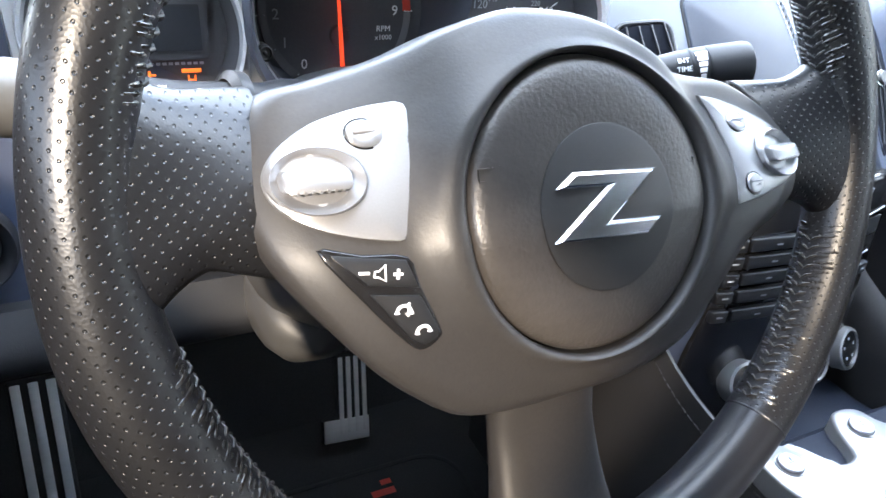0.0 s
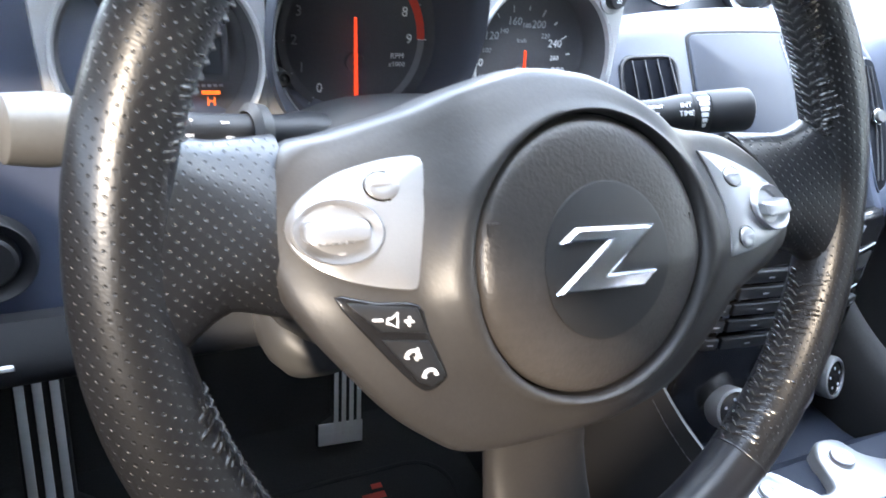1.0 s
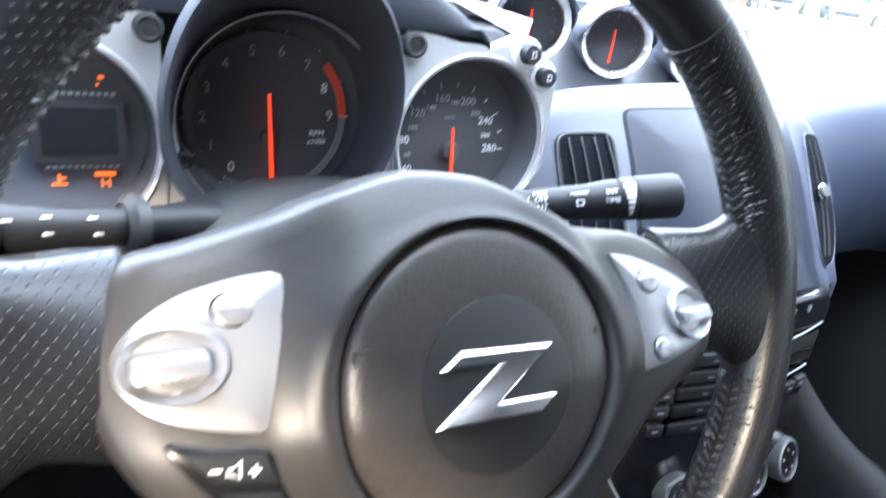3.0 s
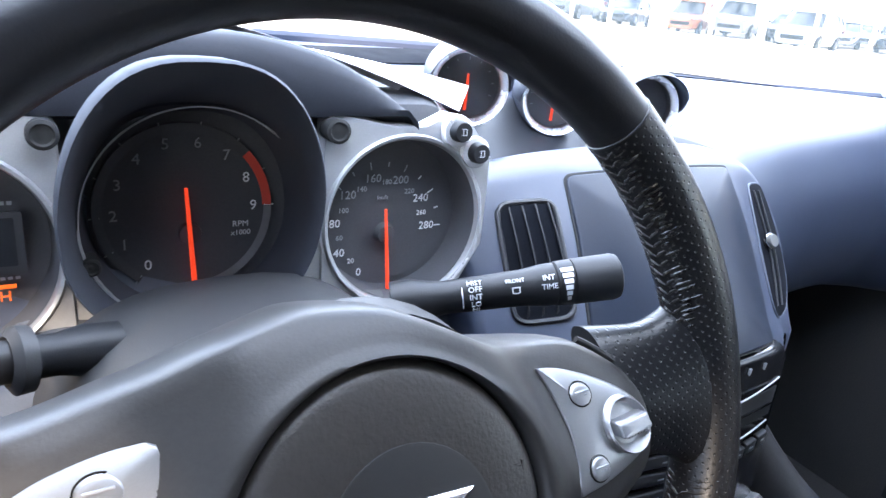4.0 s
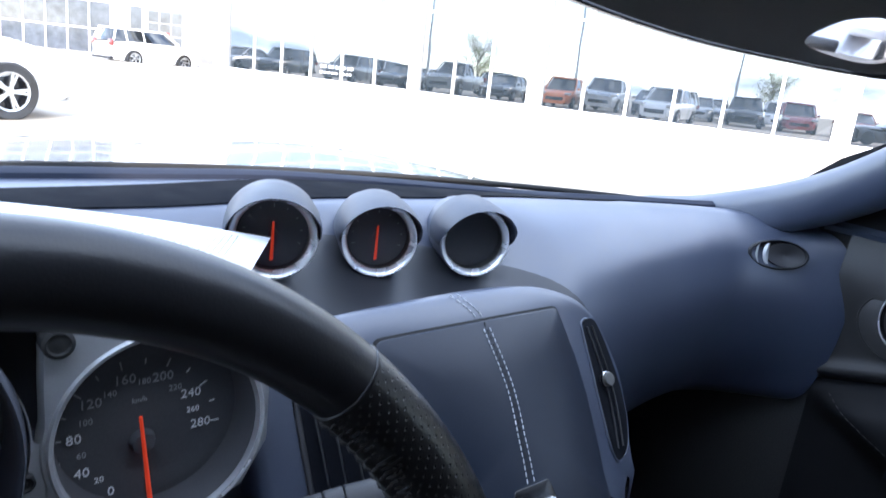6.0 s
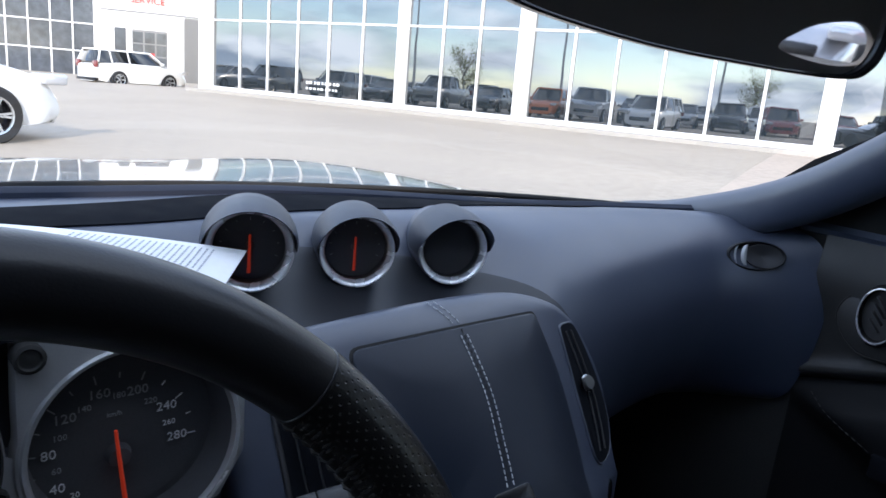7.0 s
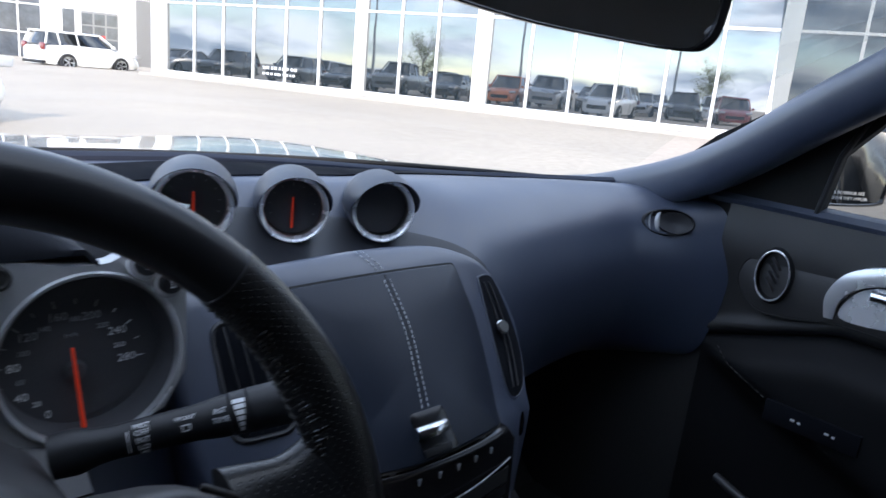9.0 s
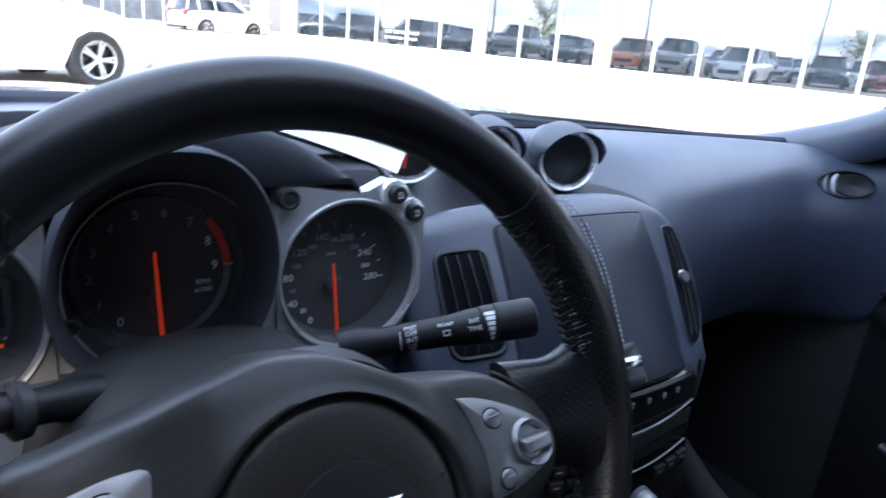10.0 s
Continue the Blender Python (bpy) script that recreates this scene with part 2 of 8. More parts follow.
def bm_():
    return bmesh.new()


def box(bm, c, s, m=None, bevel=0.0, seg=2):
    """A block of size s round c, with rounded edges."""
    t = bmesh.new()
    bmesh.ops.create_cube(t, size=1.0)
    bmesh.ops.scale(t, vec=s, verts=t.verts)
    if bevel:
        bmesh.ops.bevel(t, geom=list(t.edges), offset=bevel, segments=seg, profile=0.5, affect="EDGES")
    bmesh.ops.translate(t, vec=c, verts=t.verts)
    return join(bm, t, m)


def join(bm, t, m=None):
    if m is not None:
        t.transform(m)
    me = bpy.data.meshes.new("tmp")
    t.to_mesh(me)
    t.free()
    bm.from_mesh(me)
    bpy.data.meshes.remove(me)
    return bm


def lathe(bm, prof, n=48, m=None, close=False):
    """Turns a profile of (radius, height) round z."""
    t = bmesh.new()
    rings = []
    for r, h in prof:
        if r < 1e-6:
            rings.append([t.verts.new((0, 0, h))])
        else:
            rings.append([t.verts.new((r * math.cos(2 * math.pi * k / n), r * math.sin(2 * math.pi * k / n), h)) for k in range(n)])
    pairs = list(zip(rings, rings[1:]))
    if close:
        pairs.append((rings[-1], rings[0]))
    for a, b in pairs:
        for k in range(n):
            q = [a[k % len(a)], a[(k + 1) % n % len(a)], b[(k + 1) % n % len(b)], b[k % len(b)]]
            q = list(dict.fromkeys(q))
            if len(q) > 2:
                t.faces.new(q)
    return join(bm, t, m)


def rings(bm, secs, closed=True, caps=True, loop=False):
    """Skins a run of equal rings of points."""
    vs = [[bm.verts.new(p) for p in s] for s in secs]
    n = len(vs[0])
    runs = list(zip(vs, vs[1:])) + ([(vs[-1], vs[0])] if loop else [])
    for a, b in runs:
        for k in range(n if closed else n - 1):
            bm.faces.new((a[k], a[(k + 1) % n], b[(k + 1) % n], b[k]))
    if caps and closed and not loop:
        bm.faces.new(vs[0][::-1])
        bm.faces.new(vs[-1])
    return bm


def tube(bm, pts, r, n=12, caps=True, loop=False):
    """A round bar along points; r is one radius or one for each point."""
    pts = [Vector(p) for p in pts]
    rs = r if isinstance(r, (list, tuple)) else [r] * len(pts)
    secs, side = [], None
    for k, p in enumerate(pts):
        a = pts[(k + 1) % len(pts)] if (loop or k < len(pts) - 1) else p
        b = pts[k - 1] if (loop or k > 0) else p
        d = (a - b).normalized()
        if side is None:
            side = d.orthogonal().normalized()
        side = (side - d * side.dot(d)).normalized()
        up = d.cross(side)
        secs.append([p + rs[k] * (math.cos(2 * math.pi * i / n) * side + math.sin(2 * math.pi * i / n) * up) for i in range(n)])
    return rings(bm, secs, caps=caps, loop=loop)


def smooth_line(pts, n, closed=False):
    """Catmull-Rom through points, n steps to each span."""
    pts = [Vector(p) for p in pts]
    out, c = [], len(pts)
    for k in range(c if closed else c - 1):
        p1, p2 = pts[k], pts[(k + 1) % c]
        p0 = pts[k - 1] if (k or closed) else p1 * 2 - p2
        p3 = pts[(k + 2) % c] if (closed or k + 2 < c) else p2 * 2 - p1
        for i in range(n):
            t = i / n
            out.append(0.5 * (2 * p1 + (p2 - p0) * t + (2 * p0 - 5 * p1 + 4 * p2 - p3) * t * t + (3 * p1 - p0 - 3 * p2 + p3) * t ** 3))
    if not closed:
        out.append(pts[-1])
    return out


def plate(bm, outline, lo, hi, m=None, bevel=0.0, drape=None, inset=None):
    """An outline in x and y between two heights, its upper edge rounded; drape(x, y) adds the height of what it lies on."""
    t = bmesh.new()
    o = [Vector((p[0], p[1])) for p in outline]
    c = sum(o, Vector((0, 0))) / len(o)
    bv = bevel or 0.0
    levels = [(0.0, lo), (0.0, hi - bv)] + ([(bv * 0.3, hi - bv * 0.3), (bv, hi)] if bv else [])
    secs = []
    nn = len(o)
    for off, h in levels:
        ring = []
        for k in range(nn):
            d = (o[(k + 1) % nn] - o[k - 1])
            nrm = Vector((d.y, -d.x)).normalized() if d.length > 1e-9 else Vector((0, 0))
            if nrm.dot(o[k] - c) > 0:
                nrm = -nrm
            q = o[k] + nrm * off
            ring.append((q.x, q.y, h + (drape(q.x, q.y) if drape else 0)))
        secs.append(ring)
    rings(t, secs, caps=False)
    t.verts.ensure_lookup_table()
    top = [t.verts[len(t.verts) - nn + k] for k in range(nn)]
    if drape:
        cc = t.verts.new((c.x, c.y, hi + drape(c.x, c.y)))
        mid = [t.verts.new(((v.co.x + c.x) / 2, (v.co.y + c.y) / 2, hi + drape((v.co.x + c.x) / 2, (v.co.y + c.y) / 2))) for v in top]
        for k in range(nn):
            t.faces.new((top[k], top[(k + 1) % nn], mid[(k + 1) % nn], mid[k]))
            t.faces.new((mid[k], mid[(k + 1) % nn], cc))
    else:
        t.faces.new(top)
        t.faces.new([t.verts[k] for k in range(nn)][::-1])
    return join(bm, t, m)


def circle(cx, cy, rx, ry=None, n=32):
    ry = rx if ry is None else ry
    return [(cx + rx * math.cos(2 * math.pi * k / n), cy + ry * math.sin(2 * math.pi * k / n)) for k in range(n)]


def rrect(cx, cy, w, h, r, n=5):
    out = []
    for sx, sy, a0 in ((1, 1, 0), (-1, 1, 90), (-1, -1, 180), (1, -1, 270)):
        for k in range(n + 1):
            a = radians(a0 + 90 * k / n)
            out.append((cx + sx * (w / 2 - r) + r * math.cos(a), cy + sy * (h / 2 - r) + r * math.sin(a)))
    return out


def sheet(bm, f, nu, nv, thick=0.0, away=(0, 0, -1)):
    """A surface f(u, v), u and v from 0 to 1, thickened away from its face."""
    g = [[bm.verts.new(f(i / nu, j / nv)) for j in range(nv + 1)] for i in range(nu + 1)]
    for i in range(nu):
        for j in range(nv):
            bm.faces.new((g[i][j], g[i + 1][j], g[i + 1][j + 1], g[i][j + 1]))
    if thick:
        off = Vector(away).normalized() * thick
        h = [[bm.verts.new(v.co + off) for v in row] for row in g]
        for i in range(nu):
            for j in range(nv):
                bm.faces.new((h[i][j], h[i][j + 1], h[i + 1][j + 1], h[i + 1][j]))
        for i in range(nu):
            for j in (0, nv):
                bm.faces.new((g[i][j], g[i + 1][j], h[i + 1][j], h[i][j]))
        for j in range(nv):
            for i in (0, nu):
                bm.faces.new((g[i][j], g[i][j + 1], h[i][j + 1], h[i][j]))
    return bm


def facing(origin, x_axis, y_axis):
    """A frame whose x and y lie in a face and whose z comes out of it."""
    x = Vector(x_axis).normalized()
    z = x.cross(Vector(y_axis)).normalized()
    y = z.cross(x)
    m = Matrix((x, y, z)).transposed().to_4x4()
    m.translation = Vector(origin)
    return m


def text(name, words, size, m, material, parent, local=False, depth=0.0002, align="CENTER"):
    """Printed words from the built-in font, as a mesh."""
    cu = bpy.data.curves.new(name, "FONT")
    cu.body, cu.size, cu.extrude, cu.align_x, cu.align_y, cu.resolution_u = words, size, depth, align, "CENTER", 2
    tmp = bpy.data.objects.new("tmp", cu)
    me = bpy.data.meshes.new_from_object(tmp)
    bpy.data.objects.remove(tmp)
    bpy.data.curves.remove(cu)
    bm = bmesh.new()
    bm.from_mesh(me)
    bpy.data.meshes.remove(me)
    bm.transform(m)
    return part(name, bm, material, parent, smooth=0, local=local)


def bars(name, rows, m, material, parent, local=False, h=0.0003):
    """Plain bars in place of writing: rows of x, y, width, height in a face."""
    bm = bm_()
    for x, y, w, hh in rows:
        box(bm, (x, y, h / 2), (w, hh, h))
    bm.transform(m)
    return part(name, bm, material, parent, smooth=0, local=local)

# ---- steering wheel ----
TILT_W, YAW_W = radians(19.56), radians(3.11)
WC = Vector((0.1581, 0.1702, 0.7910))
WM = facing(WC, (math.cos(YAW_W), math.sin(YAW_W), 0), (-math.sin(YAW_W) * math.sin(TILT_W), math.cos(YAW_W) * math.sin(TILT_W), math.cos(TILT_W)))
RIM_R, RIM_A, RIM_B = 0.1767, 0.0154, 0.0157
PADC = Vector((-0.0055, -0.0068))
TURNED = -3.0


def cover_w(u, v):
    """Height of the wheel's cover over the rim's plane."""
    k = v + 0.010
    g = min(1.0, max(0.0, (abs(u - PADC.x) - 0.035) / 0.045))
    lean = 0.26 + 0.29 * g * g * (3 - 2 * g)
    w = 0.0255 - 0.5 * u * u - lean * 0.5 * (k + math.sqrt(k * k + 0.00008))
    w -= 7.0 * max(0.0, v - 0.048) ** 2 + 6.0 * max(0.0, abs(u) - 0.105) ** 2 + 0.10 * max(0.0, -v - 0.045) + 3.0 * max(0.0, -v - 0.060) ** 2
    # the cover rises to meet the pad's edge all round
    q = min(1.0, max(0.0, (math.hypot(u - PADC.x, v - PADC.y) - 0.0575) / 0.020))
    ring = 0.0250 - 0.17 * max(0.0, v + 0.012)
    return ring + (w - ring) * q * q * (3 - 2 * q)


def pad_drop(v):
    """How far the pad's face leans back towards its top."""
    return 0.17 * max(0.0, v + 0.012)


def rim_point(a, b, grow=0.0):
    c, s = math.cos(a), math.sin(a)
    bulge = 1.0 + 0.10 * math.exp(-(((math.degrees(a) - TURNED) % 180 - 20) / 14.0) ** 2)
    rr = RIM_R + (RIM_A * bulge + grow) * math.cos(b)
    return Vector((rr * c, rr * s, (RIM_B + grow) * math.sin(b)))


def rim_piece(a0, a1, uv=False, grow=0.0, n=40, nb=28):
    bm = bm_()
    rows = [[bm.verts.new(rim_point(radians(a0 + (a1 - a0) * i / n), 2 * math.pi * j / nb, grow)) for j in range(nb)] for i in range(n + 1)]
    lay = bm.loops.layers.uv.new("UVMap")
    for i in range(n):
        for j in range(nb):
            f = bm.faces.new((rows[i][j], rows[i + 1][j], rows[i + 1][(j + 1) % nb], rows[i][(j + 1) % nb]))
            for lp, (p, q) in zip(f.loops, ((i, j), (i + 1, j), (i + 1, j + 1), (i, j + 1))):
                lp[lay].uv = ((a0 + (a1 - a0) * p / n) / 180.0 + 1.0, q / nb)
    bm.faces.new(rows[0][::-1])
    bm.faces.new(rows[-1])
    return bm


def steering_wheel():
    w = thing("steering_wheel", label="black leather steering wheel with silver switch panels and chrome emblem", category="steering wheel", m=WM)

    def add(name, bm, mat_, label="", parent=w, smooth=35):
        return part(name, bm, mat_, parent, label, smooth, local=True)

    add("rim_section", rim_piece(45.4, 128.6, n=60), LEATHER, "smooth black leather upper rim")
    add("rim_section", rim_piece(225.4, 308.6, n=60), LEATHER, "smooth black leather lower rim")
    for a0, a1 in ((-51.0, 45.0), (129.0, 225.0)):
        sec = add("rim_section", rim_piece(a0, a1, n=70, grow=0.0003), LEATHER_WORN, "perforated black leather grip, worn")
        # laced seam on the inner side of the rim
        bm = bm_()
        k = a0 + 1.5
        while k < a1 - 1.5:
            if abs((k - TURNED + 90) % 180 - 90) >= 13.5:
                for sgn in (1, -1):
                    p0 = rim_point(radians(k), math.pi + sgn * 0.02, 0.0004)
                    p1 = rim_point(radians(k + 0.55), math.pi + sgn * 0.15, 0.0010)
                    p2 = rim_point(radians(k + 0.95), math.pi + sgn * 0.30, 0.0002)
                    tube(bm, [p0, p1, p2], [0.0005, 0.0008, 0.0005], 6)
            k += 1.75
        tagged(part("stitching", bm, THREAD_DARK, sec, local=True), "black laced stitching", kind="stuff")
        # gathered folds fanning out from the seam on both sides
        bm = bm_()
        k = a0 + 1.0
        rnd = random.Random(5)
        while k < a1 - 1.0:
            if abs((k - TURNED + 90) % 180 - 90) > 13.0:
                for sgn in (1, -1):
                    ln = rnd.uniform(0.7, 1.35)
                    fat = rnd.uniform(0.0010, 0.0016)
                    pts = [rim_point(radians(k + 0.9 + 1.1 * q), math.pi + sgn * (0.20 + ln * q), -0.0004 - 0.0007 * q) for q in (0.0, 0.25, 0.5, 0.75, 1.0)]
                    tube(bm, pts, [0.0007, fat, fat * 0.9, fat * 0.7, 0.0004], 8)
            k += rnd.uniform(0.8, 1.05)
        tagged(part("crease", bm, LEATHER_FOLD, sec, local=True), "gathered leather creases", kind="stuff")
    # raised seams where the leathers meet
    for a in (45.2, 128.8, 225.2, 308.8):
        bm = bm_()
        tube(bm, [rim_point(radians(a), 2 * math.pi * j / 36, -0.0002) for j in range(36)], 0.0007, 8, loop=True)
        add("seam", bm, LEATHER)
    # leather spoke ends, from the cover's flank to the rim
    for s in (-1, 1):
        bm = bm_()
        secs = []
        for k in range(17):
            q = k / 16
            u = 0.118 + (0.170 - 0.118) * q
            flare = max(0.0, q - 0.40) ** 2 / 0.36
            if s < 0:
                top, bot = 0.0470 - 0.0010 * q + 0.014 * flare, -0.0200 + 0.010 * min(1.0, 2 * q) - 0.022 * flare
            else:
                top, bot = 0.0345 - 0.0035 * q + 0.022 * flare, -0.0260 - 0.003 * q - 0.022 * flare
            face = (cover_w(s * 0.128, 0.006) - 0.0025) * (1 - q) + 0.0125 * q
            back = -0.020 * (1 - q) - 0.011 * q
            cy, ry, cz, rz = (top + bot) / 2, (top - bot) / 2, (face + back) / 2, (face - back) / 2
            ring = []
            for j in range(36):
                a = 2 * math.pi * j / 36
                ca, sa = math.cos(a), math.sin(a)
                v = cy + ry * math.copysign(abs(ca) ** 0.7, ca)
                ring.append((s * u, v, cz + rz * math.copysign(abs(sa) ** 0.75, sa) - 0.50 * max(0, v - 0.005) * (1 - q)))
            secs.append(ring)
        rings(bm, secs)
        lay = bm.loops.layers.uv.new("UVMap")
        for f in bm.faces:
            for lp in f.loops:
                lp[lay].uv = (lp.vert.co.x / RIM_R / math.pi + 1.0, lp.vert.co.y / 0.1)
        add("spoke", bm, LEATHER_WORN, "perforated leather spoke end")
    # moulded cover round the pad
    outline = [(-0.1165, 0.0435), (-0.1245, 0.0340), (-0.1305, 0.0220), (-0.1324, 0.0115), (-0.1315, 0.0030), (-0.1280, -0.0085), (-0.1210, -0.0210), (-0.1090, -0.0375), (-0.0950, -0.0550), (-0.0820, -0.0670), (-0.0690, -0.0760),
               (-0.0480, -0.0800), (-0.0200, -0.0800), (0.0080, -0.0790), (0.0350, -0.0730), (0.0510, -0.0620), (0.0640, -0.0500), (0.0800, -0.0360), (0.1040, -0.0265), (0.1215, -0.0175), (0.1300, -0.0050), (0.1318, 0.0060), (0.1270, 0.0135), (0.1150, 0.0240), (0.0970, 0.0345),
               (0.0740, 0.0385), (0.0550, 0.0418), (0.0440, 0.0450), (0.0250, 0.0550), (0.0130, 0.0612), (0.0016, 0.0655), (-0.0195, 0.0680), (-0.0330, 0.0662), (-0.0540, 0.0605), (-0.0720, 0.0535), (-0.1000, 0.0468)]
    outline = smooth_line([(x, y, 0) for x, y in outline], 4, closed=True)
    n = len(outline)
    bm = bm_()
    secs = []
    ring0 = []
    for p in outline:
        d = (Vector((p.x, p.y)) - PADC)
        ring0.append((PADC + d.normalized() * 0.0568, Vector((p.x, p.y))))
    for q, dz, k_out in ((0.0, -0.008, 0), (0.0, -0.0015, 0), (0.015, 0.0006, 0), (0.05, 0.0022, 0), (0.10, 0.0028, 0), (0.16, 0.0022, 0), (0.25, 0.0008, 0), (0.35, 0.0002, 0), (0.5, 0.0, 0), (0.75, 0, 0), (0.92, -0.0008, 0), (0.975, -0.0030, 0), (1.0, -0.009, 0), (0.99, -0.020, 1), (0.93, -0.034, 1)):
        row = []
        for a, b in ring0:
            p = a.lerp(b, q)
            row.append((p.x, p.y, cover_w(p.x, p.y) + dz))
        secs.append(row)
    rings(bm, secs, caps=False)
    cover = add("wheel_cover", bm, HUB, "dark grey moulded plastic cover", smooth=60)
    bead = [p for p in outline if p.x > 0.098 and -0.030 < p.y < 0.036]
    bead.sort(key=lambda p: math.atan2(p.y - 0.004, p.x - 0.09))
    bm = bm_()
    tube(bm, [(p.x * 1.010, 0.004 + (p.y - 0.004) * 1.03, cover_w(p.x, p.y) - 0.0068) for p in bead], 0.0016, 8)
    part("edge_bead", bm, HUB, cover, "thin raised bead beside the leather", local=True)
    # hub body behind the cover
    bm = bm_()
    lathe(bm, [(0.0, -0.032), (0.060, -0.032), (0.066, -0.022), (0.062, -0.004), (0.0, -0.004)], 40)
    add("hub_body", bm, DASH_LOW)
    # lower spoke, set back behind the cover
    bm = bm_()
    secs = []
    for k in range(13):
        q = k / 12
        v = -0.064 - 0.106 * q
        hw = 0.0265 + 0.010 * q ** 4
        fz = 0.0 - 0.010 * min(1.0, 2.5 * q) + 0.014 * q ** 3
        secs.append([(-0.010 + hw * math.copysign(abs(math.cos(a)) ** 0.5, math.cos(a)), v, (fz - 0.026) / 2 + (fz + 0.026) / 2 * math.copysign(abs(math.sin(a)) ** 0.6, math.sin(a))) for a in (2 * math.pi * j / 28 for j in range(28))])
    rings(bm, secs)
    add("spoke", bm, HUB, "plain grey lower spoke")
    # pad with its groove, dished centre and emblem
    pm = Matrix.Translation((PADC.x, PADC.y, 0))
    bm = bm_()
    lathe(bm, [(0.0, 0.0272), (0.0260, 0.0272), (0.0340, 0.0275), (0.042, 0.0270), (0.049, 0.0262), (0.0530, 0.0250), (0.0552, 0.0232), (0.0559, 0.0208), (0.0560, 0.008)], 96, pm)
    for v in bm.verts:
        v.co.z -= pad_drop(v.co.y)
    pad = add("airbag_pad", bm, PAD, "round grained airbag pad", smooth=60)
    bm = bm_()
    lathe(bm, [(0.0, 0.0282), (0.0302, 0.0282), (0.0312, 0.0279), (0.0315, 0.0258)], 64, pm @ Matrix.Translation((0.0020, -0.0010, 0.0)))
    for v in bm.verts:
        v.co.z -= pad_drop(v.co.y)
    part("centre_disc", bm, PAD_FLAT, pad, "smooth dark centre disc", local=True)
    bm = bm_()
    lathe(bm, [(0.0540, 0.0185), (0.0585, 0.0185)], 96, pm)
    for v in bm.verts:
        v.co.z -= pad_drop(v.co.y)
    part("groove", bm, RUBBER, pad, "dark gap round the pad", local=True)
    # chrome zigzag emblem, each bar folded along its middle
    em = [(-0.0278, 0.0020), (-0.0193, 0.0072), (0.0200, 0.0045), (-0.0055, -0.0123), (0.0196, -0.0138), (0.0122, -0.0198), (-0.0315, -0.0168), (-0.0048, 0.0005)]
    t = bmesh.new()
    lo = [t.verts.new((x, y, 0.0)) for x, y in em]
    fc = t.faces.new(lo)
    ex = bmesh.ops.extrude_face_region(t, geom=[fc])
    vs = [g for g in ex["geom"] if isinstance(g, bmesh.types.BMVert)]
    bmesh.ops.translate(t, vec=(0, 0, 0.0022), verts=vs)
    te = [e for e in t.edges if all(v in vs for v in e.verts)]
    bmesh.ops.bevel(t, geom=te, offset=0.0012, segments=2, profile=0.35, affect="EDGES")
    bmesh.ops.triangulate(t, faces=[f for f in t.faces if len(f.verts) > 4])
    for v in t.verts:
        v.co.z += 0.0280 - pad_drop(v.co.y)
    bm = bm_()
    join(bm, t)
    part("emblem", bm, CHROME, pad, "chrome zigzag emblem", local=True, smooth=20)
    # faint moulded marks on the pad: a horn on each side, lettering below
    for x, y in ((-0.0520, 0.0100), (0.0390, 0.0030)):
        bm = bm_()
        for dx, dy, ww, hh in ((-0.0010, 0.0021, 0.0055, 0.0006), (-0.0010, -0.0021, 0.0055, 0.0006), (-0.0040, 0.0, 0.0006, 0.0048), (0.0030, 0.0012, 0.0030, 0.0006), (0.0030, -0.0012, 0.0030, 0.0006), (0.0042, 0.0, 0.0006, 0.0060)):
            box(bm, (x + dx, y + dy, 0.0258 - pad_drop(y) * 1.1), (ww, hh, 0.0012))
        part("horn_mark", bm, PAD, pad, local=True)
    text("moulded_lettering", "SRS", 0.0070, Matrix.Translation((-0.0075, -0.0480, 0.0259)) @ pose(0, 0, 0, 8, 0, -6), PAD, pad, local=True, depth=0.0007)
    text("moulded_lettering", "AIRBAG", 0.0062, Matrix.Translation((-0.0140, -0.0535, 0.0250)) @ pose(0, 0, 0, 14, 0, -6), PAD, pad, local=True, depth=0.0009)

    # silver switch panels
    for s in (-1, 1):
        if s < 0:
            curve = [(-0.0745, 0.0374), (-0.0845, 0.0366), (-0.0945, 0.0349), (-0.1048, 0.0322), (-0.1145, 0.0272), (-0.1212, 0.0215), (-0.1243, 0.0155), (-0.1232, 0.0090), (-0.1182, 0.0036), (-0.1110, -0.0006), (-0.1035, -0.0036), (-0.0945, -0.0061), (-0.0865, -0.0077)]
            edge = [(-0.0846, -0.0073), (-0.0834, -0.0058), (-0.0795, 0.0050), (-0.0758, 0.0165), (-0.0732, 0.0260), (-0.0714, 0.0340), (-0.0720, 0.0364)]
        else:
            curve = [(0.0690, 0.0293), (0.0770, 0.0280), (0.0845, 0.0259), (0.0970, 0.0208), (0.1095, 0.0140), (0.1200, 0.0055), (0.1232, -0.0010), (0.1205, -0.0055), (0.1140, -0.0096), (0.1040, -0.0130), (0.0945, -0.0150), (0.0850, -0.0166), (0.0715, -0.0174)]
            edge = [(0.0715, -0.0120), (0.0730, -0.0060), (0.0747, 0.0050), (0.0735, 0.0160), (0.0715, 0.0235)]
        ol = [(p.x, p.y) for p in smooth_line([(x, y, 0) for x, y in curve], 4)] + edge
        bm = bm_()
        plate(bm, ol, -0.004, 0.0014, bevel=0.0008, drape=cover_w)
        panel = add("switch_panel", bm, SILVER, "satin silver switch panel", smooth=50)
        if s < 0:
            tc, rx, ry, bt, extra = (-0.1080, 0.0146), 0.0162, 0.0112, (-0.0882, 0.0275, 0.0064, 0.0047), None
        else:
            tc, rx, ry, bt, extra = (0.1052, 0.0012), 0.0132, 0.0108, (0.0866, 0.0165, 0.0056, 0.0042), (0.0832, -0.0100, 0.0050, 0.0045)
        z0 = cover_w(*tc)
